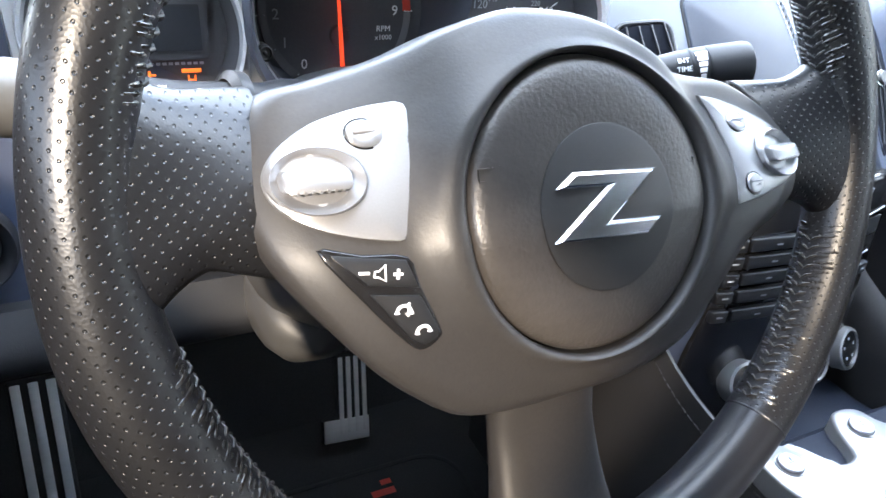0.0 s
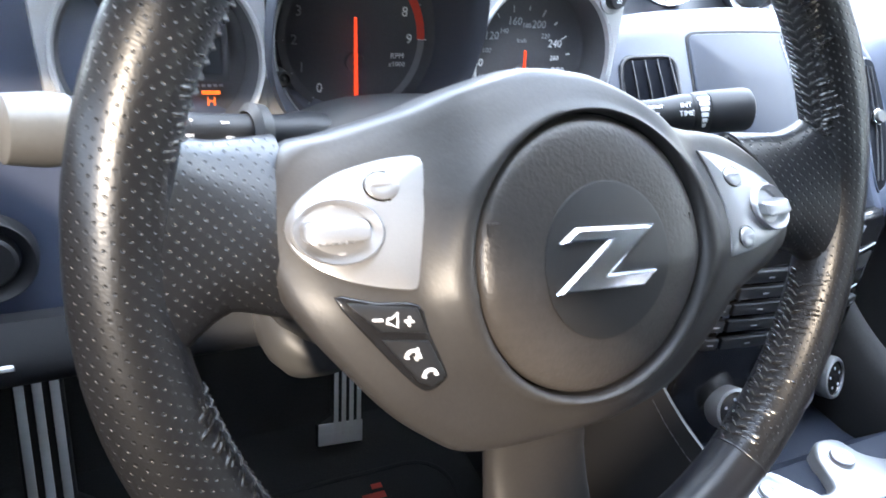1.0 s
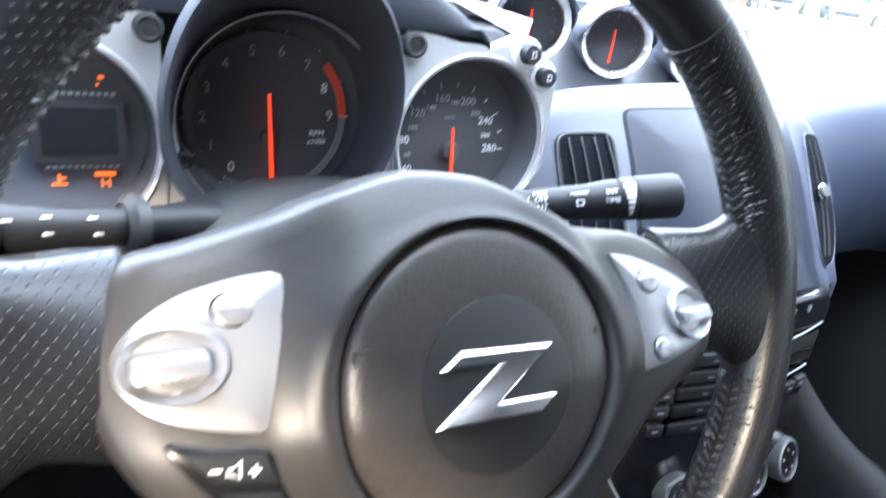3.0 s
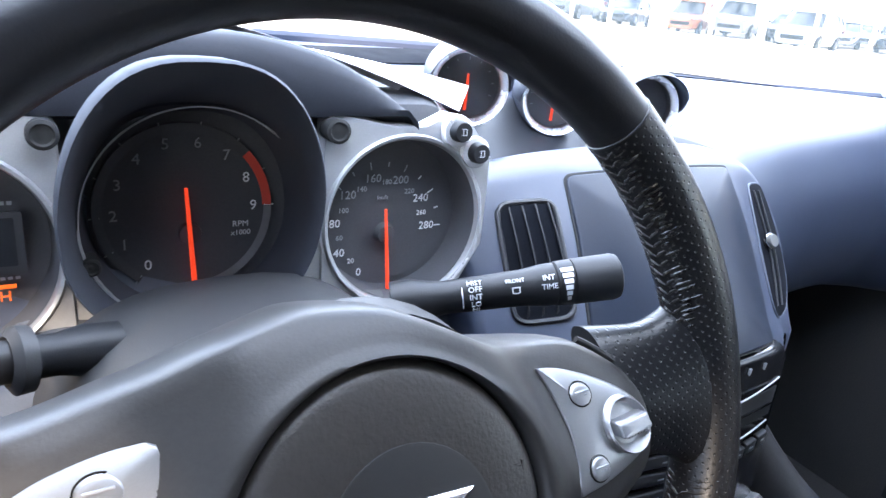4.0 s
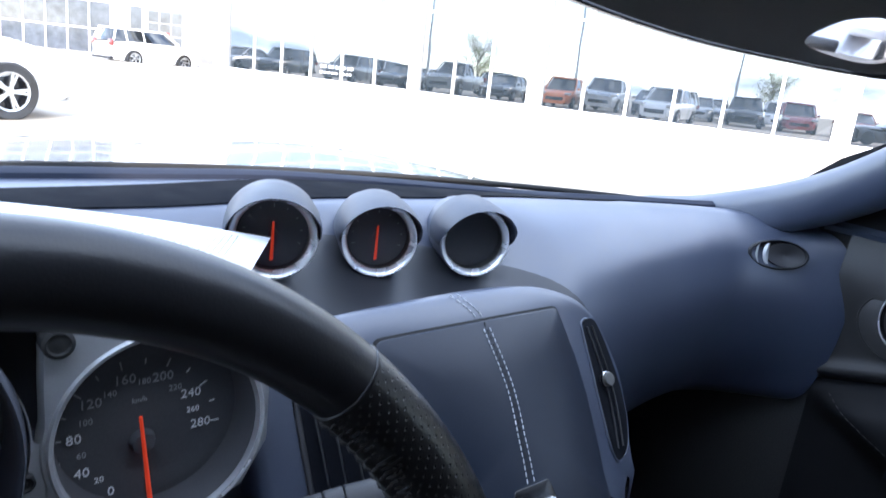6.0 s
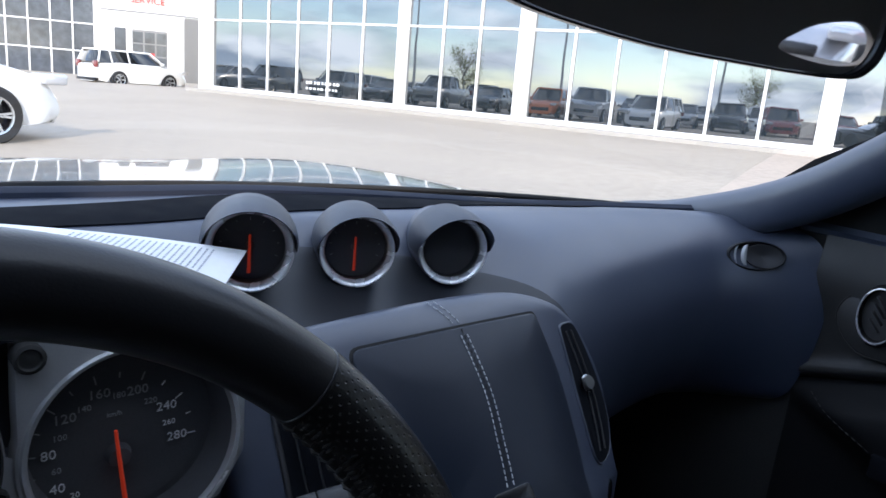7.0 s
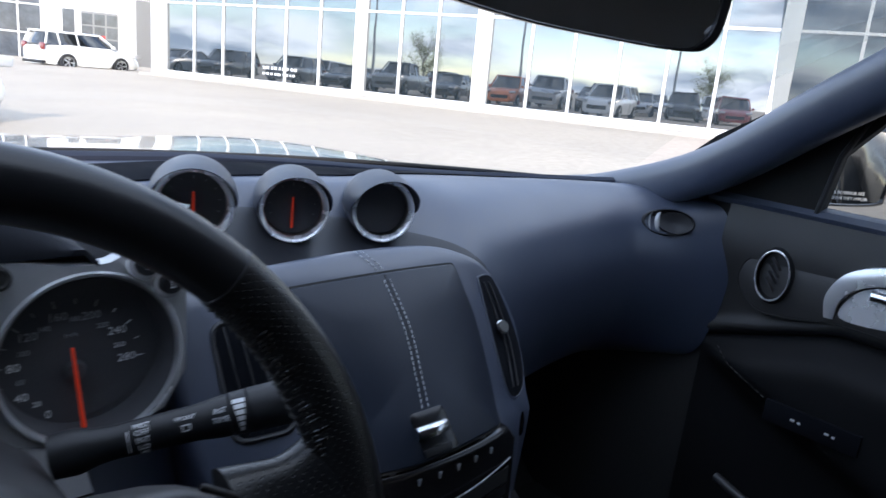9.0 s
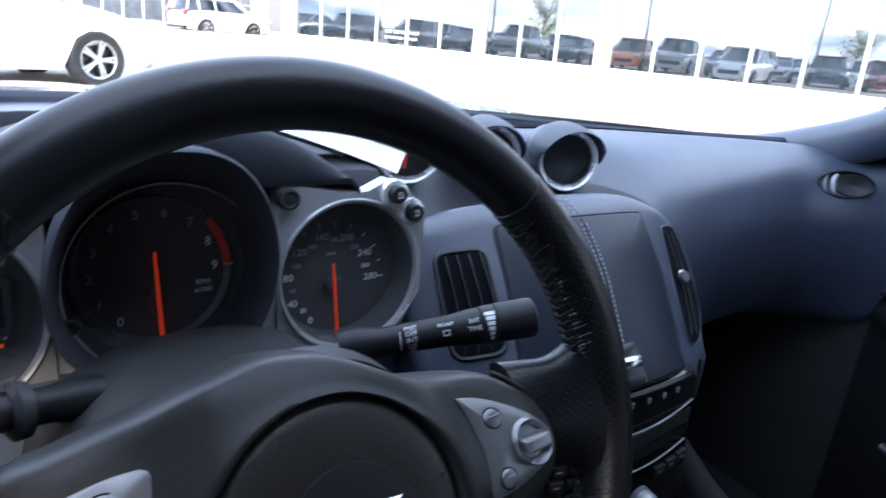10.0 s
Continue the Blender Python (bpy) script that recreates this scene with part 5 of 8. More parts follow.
def centre_stack():
    c = thing("centre_stack", at=(0.52, 0.36, 0.44), label="black centre stack with a stitched lid and slotted air vents", category="centre console")

    def add(name, bm, mt, lab="", parent=c, smooth=45):
        bm.transform(SM)
        return part(name, bm, mt, parent, lab, smooth)

    ol = [(-0.118, -0.360), (-0.126, -0.300), (-0.142, -0.230), (-0.168, -0.170), (-0.182, -0.120), (-0.186, -0.060), (-0.184, -0.005), (-0.165, 0.017), (-0.125, 0.0245), (-0.060, 0.0275), (0.0, 0.029), (0.060, 0.0285), (0.105, 0.0245), (0.145, 0.014), (0.172, 0.0), (0.190, -0.018), (0.204, -0.050), (0.209, -0.080), (0.204, -0.112), (0.192, -0.150), (0.183, -0.190), (0.176, -0.230), (0.170, -0.300), (0.166, -0.360)]
    ol = [(p.x, p.y) for p in smooth_line([(x, y, 0) for x, y in ol], 5)]
    bm = bm_()
    rows = []
    for off, h in ((0.0, -0.085), (0.0, -0.010), (0.0015, -0.004), (0.005, -0.0006), (0.011, 0.0)):
        ring = []
        for k, p in enumerate(ol):
            d = Vector(ol[min(k + 1, len(ol) - 1)]) - Vector(ol[max(k - 1, 0)])
            nrm = Vector((d.y, -d.x)).normalized()
            q = Vector(p) + nrm * off
            ring.append((q.x, q.y, h + stack_h(q.x, q.y)))
        rows.append(ring)
    rings(bm, rows, closed=False)
    last = [Vector(p) for p in rows[-1]]
    cen = Vector((-0.010, -0.09))
    inner = [last]
    for q in (0.06, 0.12, 0.2, 0.3, 0.4, 0.5, 0.62, 0.75, 0.97):
        row = []
        for p in last:
            r2 = Vector((p.x, p.y)).lerp(cen, q)
            row.append(Vector((r2.x, r2.y, stack_h(r2.x, r2.y))))
        inner.append(row)
    rings(bm, inner, closed=False)
    bmesh.ops.remove_doubles(bm, verts=bm.verts, dist=0.00005)
    add("surround", bm, DASH, "soft black surround", smooth=60)

    # hinged lid with two rows of stitches
    def rounded(pts, r):
        out = []
        n = len(pts)
        for k in range(n):
            p, a, b = Vector(pts[k]), Vector(pts[k - 1]), Vector(pts[(k + 1) % n])
            u, v = (a - p).normalized() * r, (b - p).normalized() * r
            for q in (0, 0.25, 0.5, 0.75, 1):
                out.append(tuple((p + u) * (1 - q) ** 2 + p * 2 * q * (1 - q) + (p + v) * q ** 2))
        return out

    def dense(pts, step=0.012):
        out = []
        n = len(pts)
        for k in range(n):
            a, b = Vector(pts[k]), Vector(pts[(k + 1) % n])
            m = max(1, int((b - a).length / step))
            out += [tuple(a.lerp(b, q / m)) for q in range(m)]
        return out

    lid_pts = [(-0.090, 0.0), (0.111, 0.001), (0.1165, -0.050), (0.114, -0.080), (0.1025, -0.124), (0.086, -0.162), (-0.030, -0.166), (-0.106, -0.158), (-0.100, -0.110), (-0.093, -0.050)]
    gap_pts = [(x * 1.018 + 0.0002, y * 1.012 + 0.0022) for x, y in lid_pts[:2]] + [(x * 1.018, y * 1.012) for x, y in lid_pts[2:]]
    bm = bm_()
    plate(bm, dense(rounded(gap_pts, 0.008)), -0.004, 0.0010, drape=stack_h)
    add("lid_gap", bm, RUBBER, "dark gap round the lid")
    bm = bm_()
    plate(bm, dense(rounded(lid_pts, 0.008)), -0.004, 0.0030, drape=stack_h, bevel=0.0014)
    lid = add("lid", bm, LID, "dark leather-covered lid", smooth=60)
    def seam(b):
        return 0.0095 + 0.0020 * math.sin(math.pi * min(1.0, max(0.0, -b / 0.09))) - 0.013 * max(0.0, (-b - 0.05) / 0.075) ** 1.5 - 0.0165 * max(0.0, b / 0.026) ** 1.4

    for side in (-0.0034, 0.0034):
        bm = bm_()
        b = 0.026
        while b > -0.122:
            x = seam(b) + side
            x1 = seam(b - 0.003) + side
            if not -0.0035 < b < 0.0042:
                h = 0.0034 if b < 0 else 0.0006
                tube(bm, [(x, b, stack_h(x, b) + h), (x1, b - 0.0030, stack_h(x1, b - 0.003) + h)], 0.00043, 6)
            b -= 0.0046
        add("stitching", bm, THREAD, "pale grey stitches", parent=lid)
    bm = bm_()
    for k in range(20):
        bb = -0.004 - 0.0060 * k
        x = seam(bb)
        box(bm, (x, bb, stack_h(x, bb) + 0.0030), (0.0011, 0.0060, 0.0005))
    add("fold", bm, RUBBER, "seam between the stitches", parent=lid, smooth=0)
    # latch
    bm = bm_()
    plate(bm, rrect(-0.003, -0.1450, 0.038, 0.038, 0.004), -0.003, 0.0036, drape=stack_h, bevel=0.0006)
    add("latch_recess", bm, GLOSS_BLACK, "black latch recess", parent=lid)
    bm = bm_()
    secs = []
    for k in range(9):
        a = -0.0065 - 0.0165 + 0.033 * k / 8
        hh = 0.0048 + 0.0050 * math.sin(math.pi * k / 8)
        secs.append([(a, -0.1375, 0.004 + stack_h(a, -0.140)), (a, -0.1380, hh + 0.003 + stack_h(a, -0.140)), (a, -0.1420, hh + 0.0055 + stack_h(a, -0.140)), (a, -0.1475, hh + 0.004 + stack_h(a, -0.140)), (a, -0.1485, 0.004 + stack_h(a, -0.140))])
    rings(bm, secs)
    add("latch", bm, CHROME, "chrome latch handle", parent=lid, smooth=60)
    bm = bm_()
    box(bm, (-0.007, -0.1600, stack_h(-0.007, -0.158) + 0.0040), (0.030, 0.0065, 0.003), bevel=0.001)
    add("latch_lip", bm, DASH_LOW, parent=lid)

    # broad vent beside the wheel
    ov = dense(rounded([(-0.152, -0.016), (-0.105, -0.018), (-0.110, -0.112), (-0.153, -0.110)], 0.012))
    bm = bm_()
    plate(bm, ov, -0.004, 0.0016, drape=stack_h, bevel=0.001)
    vent = add("air_vent", bm, SLOT, "black slatted air vent")
    for k in range(4):
        bm = bm_()
        a = -0.145 + 0.0105 * k
        sheet(bm, lambda u, v: Vector((a + 0.004 * u, -0.020 - 0.088 * v, stack_h(a, -0.020 - 0.088 * v) + 0.0015 + 0.0065 * (1 - u) * math.sin(math.pi * min(1, max(0.05, v))) ** 0.3)), 2, 10, 0.0012, (1, 0, 0))
        add("slat", bm, DASH_LOW, parent=vent)
    bm = bm_()
    fr = [tuple(p) for p in ov]
    tube(bm, [(x, y, stack_h(x, y) + 0.0012) for x, y in fr], 0.0022, 8, loop=True)
    add("vent_rim", bm, GREY_TRIM, parent=vent)

    # small oval cap low on the flank
    bm = bm_()
    plate(bm, circle(0.165, -0.178, 0.0055, 0.0125), -0.004, 0.0014, drape=stack_h, bevel=0.0008)
    cap = add("oval_cap", bm, GLOSS_BLACK, "small oval black cap")
    # narrow vent on the passenger side
    ov = dense([(p.x, p.y) for p in smooth_line([(x, y, 0) for x, y in ((0.1490, -0.024), (0.1530, -0.0155), (0.1740, -0.0150), (0.1830, -0.026), (0.1930, -0.060), (0.1970, -0.095), (0.1930, -0.120), (0.1800, -0.142), (0.1580, -0.149), (0.1390, -0.138), (0.1420, -0.096), (0.1465, -0.056))], 4, True)], 0.008)
    bm = bm_()
    plate(bm, ov, -0.004, 0.0016, drape=stack_h, bevel=0.0008)
    vent = add("air_vent", bm, SLOT, "narrow black air vent with a round slider")
    bm = bm_()
    tube(bm, [(x, y, stack_h(x, y) + 0.0006) for x, y in ov], 0.0012, 8, loop=True)
    add("vent_rim", bm, DASH, parent=vent)
    for off in (0.0, 0.0105):
        bm = bm_()
        tube(bm, [(0.158 + off + 0.012 * math.sin(2.6 * q) - 0.004 * q, -0.022 - 0.116 * q, stack_h(0.158 + off + 0.012 * math.sin(2.6 * q) - 0.004 * q, -0.022 - 0.116 * q) + 0.0026) for q in (0, 0.2, 0.4, 0.6, 0.8, 1)], 0.0009, 6)
        add("slat", bm, GREY_TRIM, parent=vent)
    bm = bm_()
    km = Matrix.Translation((0.1625, -0.074, stack_h(0.1625, -0.074)))
    lathe(bm, [(0.0042, 0.0), (0.0046, 0.007), (0.0066, 0.0075), (0.0068, 0.0105), (0.0060, 0.0122), (0.0, 0.0125)], 28, km)
    add("slider_knob", bm, KNOB_GREY, "grey round slider knob", parent=vent)
    bm = bm_()
    lathe(bm, [(0.0066, 0.0070), (0.0078, 0.0066), (0.0080, 0.0086), (0.0068, 0.0090)], 28, km)
    add("knob_ring", bm, CHROME, "thin chrome ring", parent=vent)


centre_stack()


def lower_stack():
    c = thing("audio_unit", at=(0.53, 0.36, 0.46), label="black audio and climate panel with silver-ringed knobs", category="control panel")
    m = facing((0.530, 0.2885, 0.590), (1, 0, 0), (0, 0.02, 1))

    def add(name, bm, mt, lab="", parent=c, smooth=45):
        # bowed back towards its sides like the stack above it
        for v in bm.verts:
            v.co.z -= 1.1 * v.co.x ** 2
        bm.transform(m)
        return part(name, bm, mt, parent, lab, smooth)

    bm = bm_()
    side = [(0.118, -0.150), (0.112, -0.05), (0.100, 0.010), (0.097, 0.060), (0.095, 0.088), (0.086, 0.098)]
    ol = side + [(0.080 - 0.02 * k, 0.104) for k in range(9)] + [(-x, y) for x, y in side[::-1]] + [(-0.080 + 0.02 * k, -0.150) for k in range(9)]
    plate(bm, ol, -0.04, 0.0, bevel=0.005)
    add("fascia", bm, GLOSS_BLACK, "gloss black fascia")
    for k in range(5):
        bm = bm_()
        x = -0.037 + 0.022 * k
        plate(bm, [(x - 0.0016, 0.0945), (x + 0.0016, 0.0945), (x + 0.0003, 0.0885), (x - 0.0003, 0.0885)], -0.001, 0.0008)
        add("indicator", bm, GREY_INK)
    # two thin trim lines, bowed a little, above and below the disc slot
    for y0, y1, y2 in ((0.060, 0.0635, 0.071), (0.017, 0.0195, 0.026)):
        bm = bm_()
        tube(bm, smooth_line([(-0.020, y0, 0.0006), (0.025, y1, 0.0016), (0.086, y2, 0.0006)], 8), 0.0008, 8)
        add("trim_line", bm, SILVER_DULL, "thin grey trim line")
    bm = bm_()
    plate(bm, [(-0.018, 0.026), (0.085, 0.033), (0.085, 0.063), (-0.018, 0.054)], -0.002, 0.0012, bevel=0.0008)
    slot = add("disc_slot", bm, RUBBER, "dark disc slot")
    bm = bm_()
    plate(bm, [(-0.012, 0.0385), (0.082, 0.0450), (0.082, 0.0470), (-0.012, 0.0405)], 0.0, 0.0020)
    add("slot_mouth", bm, GLOSS_BLACK, parent=slot)
    for y in (0.0590, 0.0430, 0.0270, 0.0100, -0.0090):
        for x, ww in ((-0.092, 0.016), (-0.054, 0.054)):
            bm = bm_()
            box(bm, (x, y, 0.002), (ww, 0.0120, 0.006), bevel=0.0015)
            key = add("key", bm, DASH_LOW)
            bm = bm_()
            box(bm, (x, y, 0.0052), (0.0060, 0.0014, 0.0003))
            add("key_mark", bm, GREY_INK, parent=key, smooth=0)
    for k in range(3):
        bm = bm_()
        box(bm, (0.042 + 0.019 * k, 0.0065 + 0.0016 * k, 0.002), (0.0175, 0.0115, 0.006), bevel=0.0015)
        key = add("key", bm, DASH_LOW)
        bm = bm_()
        box(bm, (0.042 + 0.019 * k, 0.0065 + 0.0016 * k, 0.0052), (0.0060, 0.0018, 0.0003))
        add("key_mark", bm, GREY_INK, parent=key, smooth=0)
    bm = bm_()
    lathe(bm, [(0.0150, 0.0), (0.0150, 0.004), (0.0138, 0.0045), (0.0132, 0.014), (0.0120, 0.0162), (0.0, 0.0160)], 32, Matrix.Translation((0.020, -0.020, 0.0)))
    add("volume_knob", bm, SILVER_DULL, "silver knob")
    for x, y in ((-0.048, -0.085), (0.040, -0.082), (0.107, -0.091)):
        km = Matrix.Translation((x, y, 0.004)) @ pose(0, 0, 0, -24, 0, 0) @ Matrix.Scale(0.86, 4)
        bm = bm_()
        lathe(bm, [(0.0250, -0.004), (0.0252, 0.010), (0.0240, 0.0135), (0.0212, 0.0145), (0.0205, 0.012)], 40, km)
        kb = add("climate_knob", bm, SILVER, "silver-ringed climate knob")
        bm = bm_()
        lathe(bm, [(0.0207, 0.006), (0.0205, 0.0122), (0.0, 0.0127)], 36, km)
        add("knob_face", bm, GLOSS_BLACK, parent=kb)
        bm = bm_()
        for k in range(5):
            a = radians(90 + 72 * k)
            box(bm, (0.012 * math.cos(a), 0.012 * math.sin(a), 0.0129), (0.003, 0.003, 0.0004), km)
        add("knob_mark", bm, GREY_INK, parent=kb, smooth=0)


lower_stack()


# ---- console between the seats ----
def console():
    c = thing("floor_console", at=(0.54, 0.10, 0.20), label="dark console between the seats with a silver shifter surround", category="console")
    bm = bm_()
    secs = []
    for k in range(33):
        q = k / 32
        y = 0.34 - 0.62 * q
        ramp = min(1.0, max(0.0, (0.250 - y) / 0.055))
        top = 0.455 + (0.070 - 0.03 * q) * ramp * ramp * (3 - 2 * ramp)
        hw = 0.135 - 0.02 * q
        secs.append([(0.530 + hw * sx, y, z) for sx, z in ((-1.06, 0.20), (-1.0, top - 0.035), (-0.93, top - 0.008), (-0.80, top), (0.80, top), (0.93, top - 0.008), (1.0, top - 0.035), (1.06, 0.20))])
    rings(bm, secs)
    part("body", bm, CONSOLE, c, "dark navy leather console body", smooth=40)
    # padded flank beside the driver's knee, with a stitched edge
    bm = bm_()
    pts = [(0.408, 0.560, 0.70), (0.405, 0.455, 0.66), (0.400, 0.36, 0.585), (0.398, 0.26, 0.530), (0.396, 0.10, 0.515)]
    ln = smooth_line(pts, 8)
    sheet(bm, lambda u, v: (ln[min(int(u * (len(ln) - 1)), len(ln) - 1)] * (1 - v) + Vector((0.385, ln[min(int(u * (len(ln) - 1)), len(ln) - 1)].y + 0.02, 0.20)) * v) + Vector((-0.010 * math.sin(v * 3.1), 0, 0)), 32, 10, 0.003, (1, 0, 0))
    part("knee_pad", bm, DOOR, c, "black padded knee panel", smooth=60)
    bm = bm_()
    ln2 = [Vector((1.062 - p.x + 0.004, p.y, p.z)) for p in ln]
    secs = []
    for p in ln2:
        secs.append([p + Vector(q) for q in ((-0.010, 0, -0.034), (-0.006, 0, -0.010), (0.004, 0, 0.002), (0.018, 0, 0.002), (0.030, 0, -0.008), (0.038, 0.005, -0.06))] + [Vector((0.720, p.y + 0.02, 0.20)), Vector((0.675, p.y + 0.02, 0.20))])
    rings(bm, secs)
    part("knee_pad", bm, KNEE_GREY, c, "grey padded panel on the passenger side", smooth=60)
    bm = bm_()
    for k in range(0, len(ln) - 1):
        for q in (0.0, 0.5):
            a = ln[k].lerp(ln[k + 1], q) + Vector((-0.0045, 0, -0.016))
            b = ln[k].lerp(ln[k + 1], q + 0.32) + Vector((-0.0045, 0, -0.016))
            tube(bm, [a, b], 0.0006, 6)
    part("stitching", bm, GREY_TRIM, c, "dim grey stitching")
    # silver shifter surround with two switch ears
    s = thing("shifter_surround", at=(0.52, 0.16, 0.515), label="silver shifter surround with two round switches on the console", category="trim plate")
    ol = [(0.405, 0.232), (0.425, 0.240), (0.446, 0.226), (0.462, 0.205), (0.490, 0.205), (0.505, 0.232), (0.522, 0.246), (0.548, 0.242), (0.558, 0.222), (0.590, 0.205), (0.625, 0.190), (0.630, 0.02), (0.420, 0.02), (0.412, 0.150), (0.400, 0.205)]
    ol = [(0.414 + 0.875 * (p.x - 0.424), p.y - 0.038) for p in smooth_line([(x, y, 0) for x, y in ol], 4, True)]
    bm = bm_()
    plate(bm, ol, 0.508, 0.5290, bevel=0.003)
    part("surround", bm, SILVER, s, smooth=50)
    for x, y in ((0.4140, 0.178), (0.5050, 0.186)):
        bm = bm_()
        lathe(bm, [(0.0112, 0.0), (0.0112, 0.0010), (0.0102, 0.0010), (0.0100, 0.0026), (0.0090, 0.0036), (0.0, 0.0034)], 32, Matrix.Translation((x, y, 0.5288)))
        b = part("seat_heater_switch", bm, SILVER, s, "round silver switch")
        bars("switch_mark", [(0, 0, 0.006, 0.0012), (0.002, 0.002, 0.0012, 0.005)], Matrix.Translation((x, y, 0.5325)), GREY_INK, b)
    bm = bm_()
    lathe(bm, [(0.062, 0.0), (0.062, 0.003), (0.050, 0.012), (0.030, 0.050), (0.015, 0.075), (0.0, 0.080)], 32, Matrix.Translation((0.495, 0.082, 0.5290)))
    part("boot", bm, LEATHER, s, "black leather gaiter")


console()


# ---- foot well ----
def foot_well():
    f = tagged(thing("floor", at=(0.4, 0.4, 0.2)), "black carpeted floor of the foot wells", "floor", kind="structure")
    bm = bm_()
    sheet(bm, lambda u, v: Vector((-0.30 + 1.62 * u, -1.1 + 1.78 * v, 0.205)), 20, 20, 0.02)
    part("carpet", bm, CARPET, f)
    bm = bm_()
    sheet(bm, lambda u, v: Vector((-0.30 + 1.62 * u, 0.68 + 0.30 * v, 0.205 + 0.47 * v ** 1.3)), 20, 20, 0.02, (0, 1, -0.5))
    part("toe_board", bm, CARPET, f)
    mat_ = thing("floor_mat", at=(0.13, 0.40, 0.216), label="black floor mat with a small red mark", category="floor mat")
    bm = bm_()
    plate(bm, rrect(0.14, 0.30, 0.40, 0.52, 0.05), 0.206, 0.216, bevel=0.003)
    part("mat", bm, CARPET, mat_)
    bm = bm_()
    tube(bm, [(p[0], p[1], 0.215) for p in rrect(0.14, 0.30, 0.40, 0.52, 0.05)], 0.004, 8, loop=True)
    part("binding", bm, RUBBER, mat_)
    bars("mark", [(0.235, 0.52, 0.030, 0.010), (0.243, 0.535, 0.014, 0.008)], Matrix.Translation((0, 0, 0.2165)), RED_INK, mat_)

    def pedal(name, m, w, h, step, label, stripes):
        p = thing(name, m=m, label=label, category="pedal")
        bm = bm_()
        plate(bm, [(-w / 2, h / 2), (w / 2, h / 2), (w / 2, -h / 2), (-w / 2 - step[0], -h / 2), (-w / 2 - step[0], -h / 2 + step[1]), (-w / 2, -h / 2 + step[1] + 0.012)] if step[0] > 0 else
              [(-w / 2, h / 2), (w / 2, h / 2), (w / 2, -h / 2 + step[1] + 0.012), (w / 2 - step[0], -h / 2 + step[1]), (w / 2 - step[0], -h / 2), (-w / 2, -h / 2)], -0.010, 0.0, bevel=0.002)
        part("rubber_pad", bm, RUBBER, p, local=True)
        for k in range(stripes):
            x = -w / 2 + w * (k + 0.5) / stripes
            bm = bm_()
            box(bm, (x, 0.004, 0.0012), (w / stripes * 0.56, h - 0.016, 0.0030), bevel=0.0010)
            part("strip", bm, ALU, p, "bright aluminium strip", local=True)
        bm = bm_()
        x0, x1 = (-w / 2 - step[0] + 0.001, w / 2) if step[0] > 0 else (-w / 2, w / 2 - step[0] - 0.001)
        box(bm, ((x0 + x1) / 2, -h / 2 + step[1] / 2 + 0.001, 0.0008), (x1 - x0, step[1], 0.0030), bevel=0.0010)
        part("foot", bm, ALU, p, "aluminium lower plate", local=True)
        return p

    bp = pedal("brake_pedal", facing((0.2345, 0.640, 0.272), (1, 0.0, -0.10), (-0.09, 0.40, 0.90)), 0.043, 0.118, (0.020, 0.030), "aluminium brake pedal with black rubber ribs", 4)
    bm = bm_()
    tube(bm, [(0.0, 0.02, -0.008), (0.0, 0.10, -0.030), (0.0, 0.26, -0.05)], 0.008, 10)
    part("lever", bm, RUBBER, bp, local=True)
    pedal("foot_rest", facing((-0.117, 0.600, 0.300), (1, 0, 0.0), (-0.02, 0.42, 0.90)), 0.050, 0.215, (-0.016, 0.060), "aluminium foot rest with black rubber ribs", 3)


foot_well()


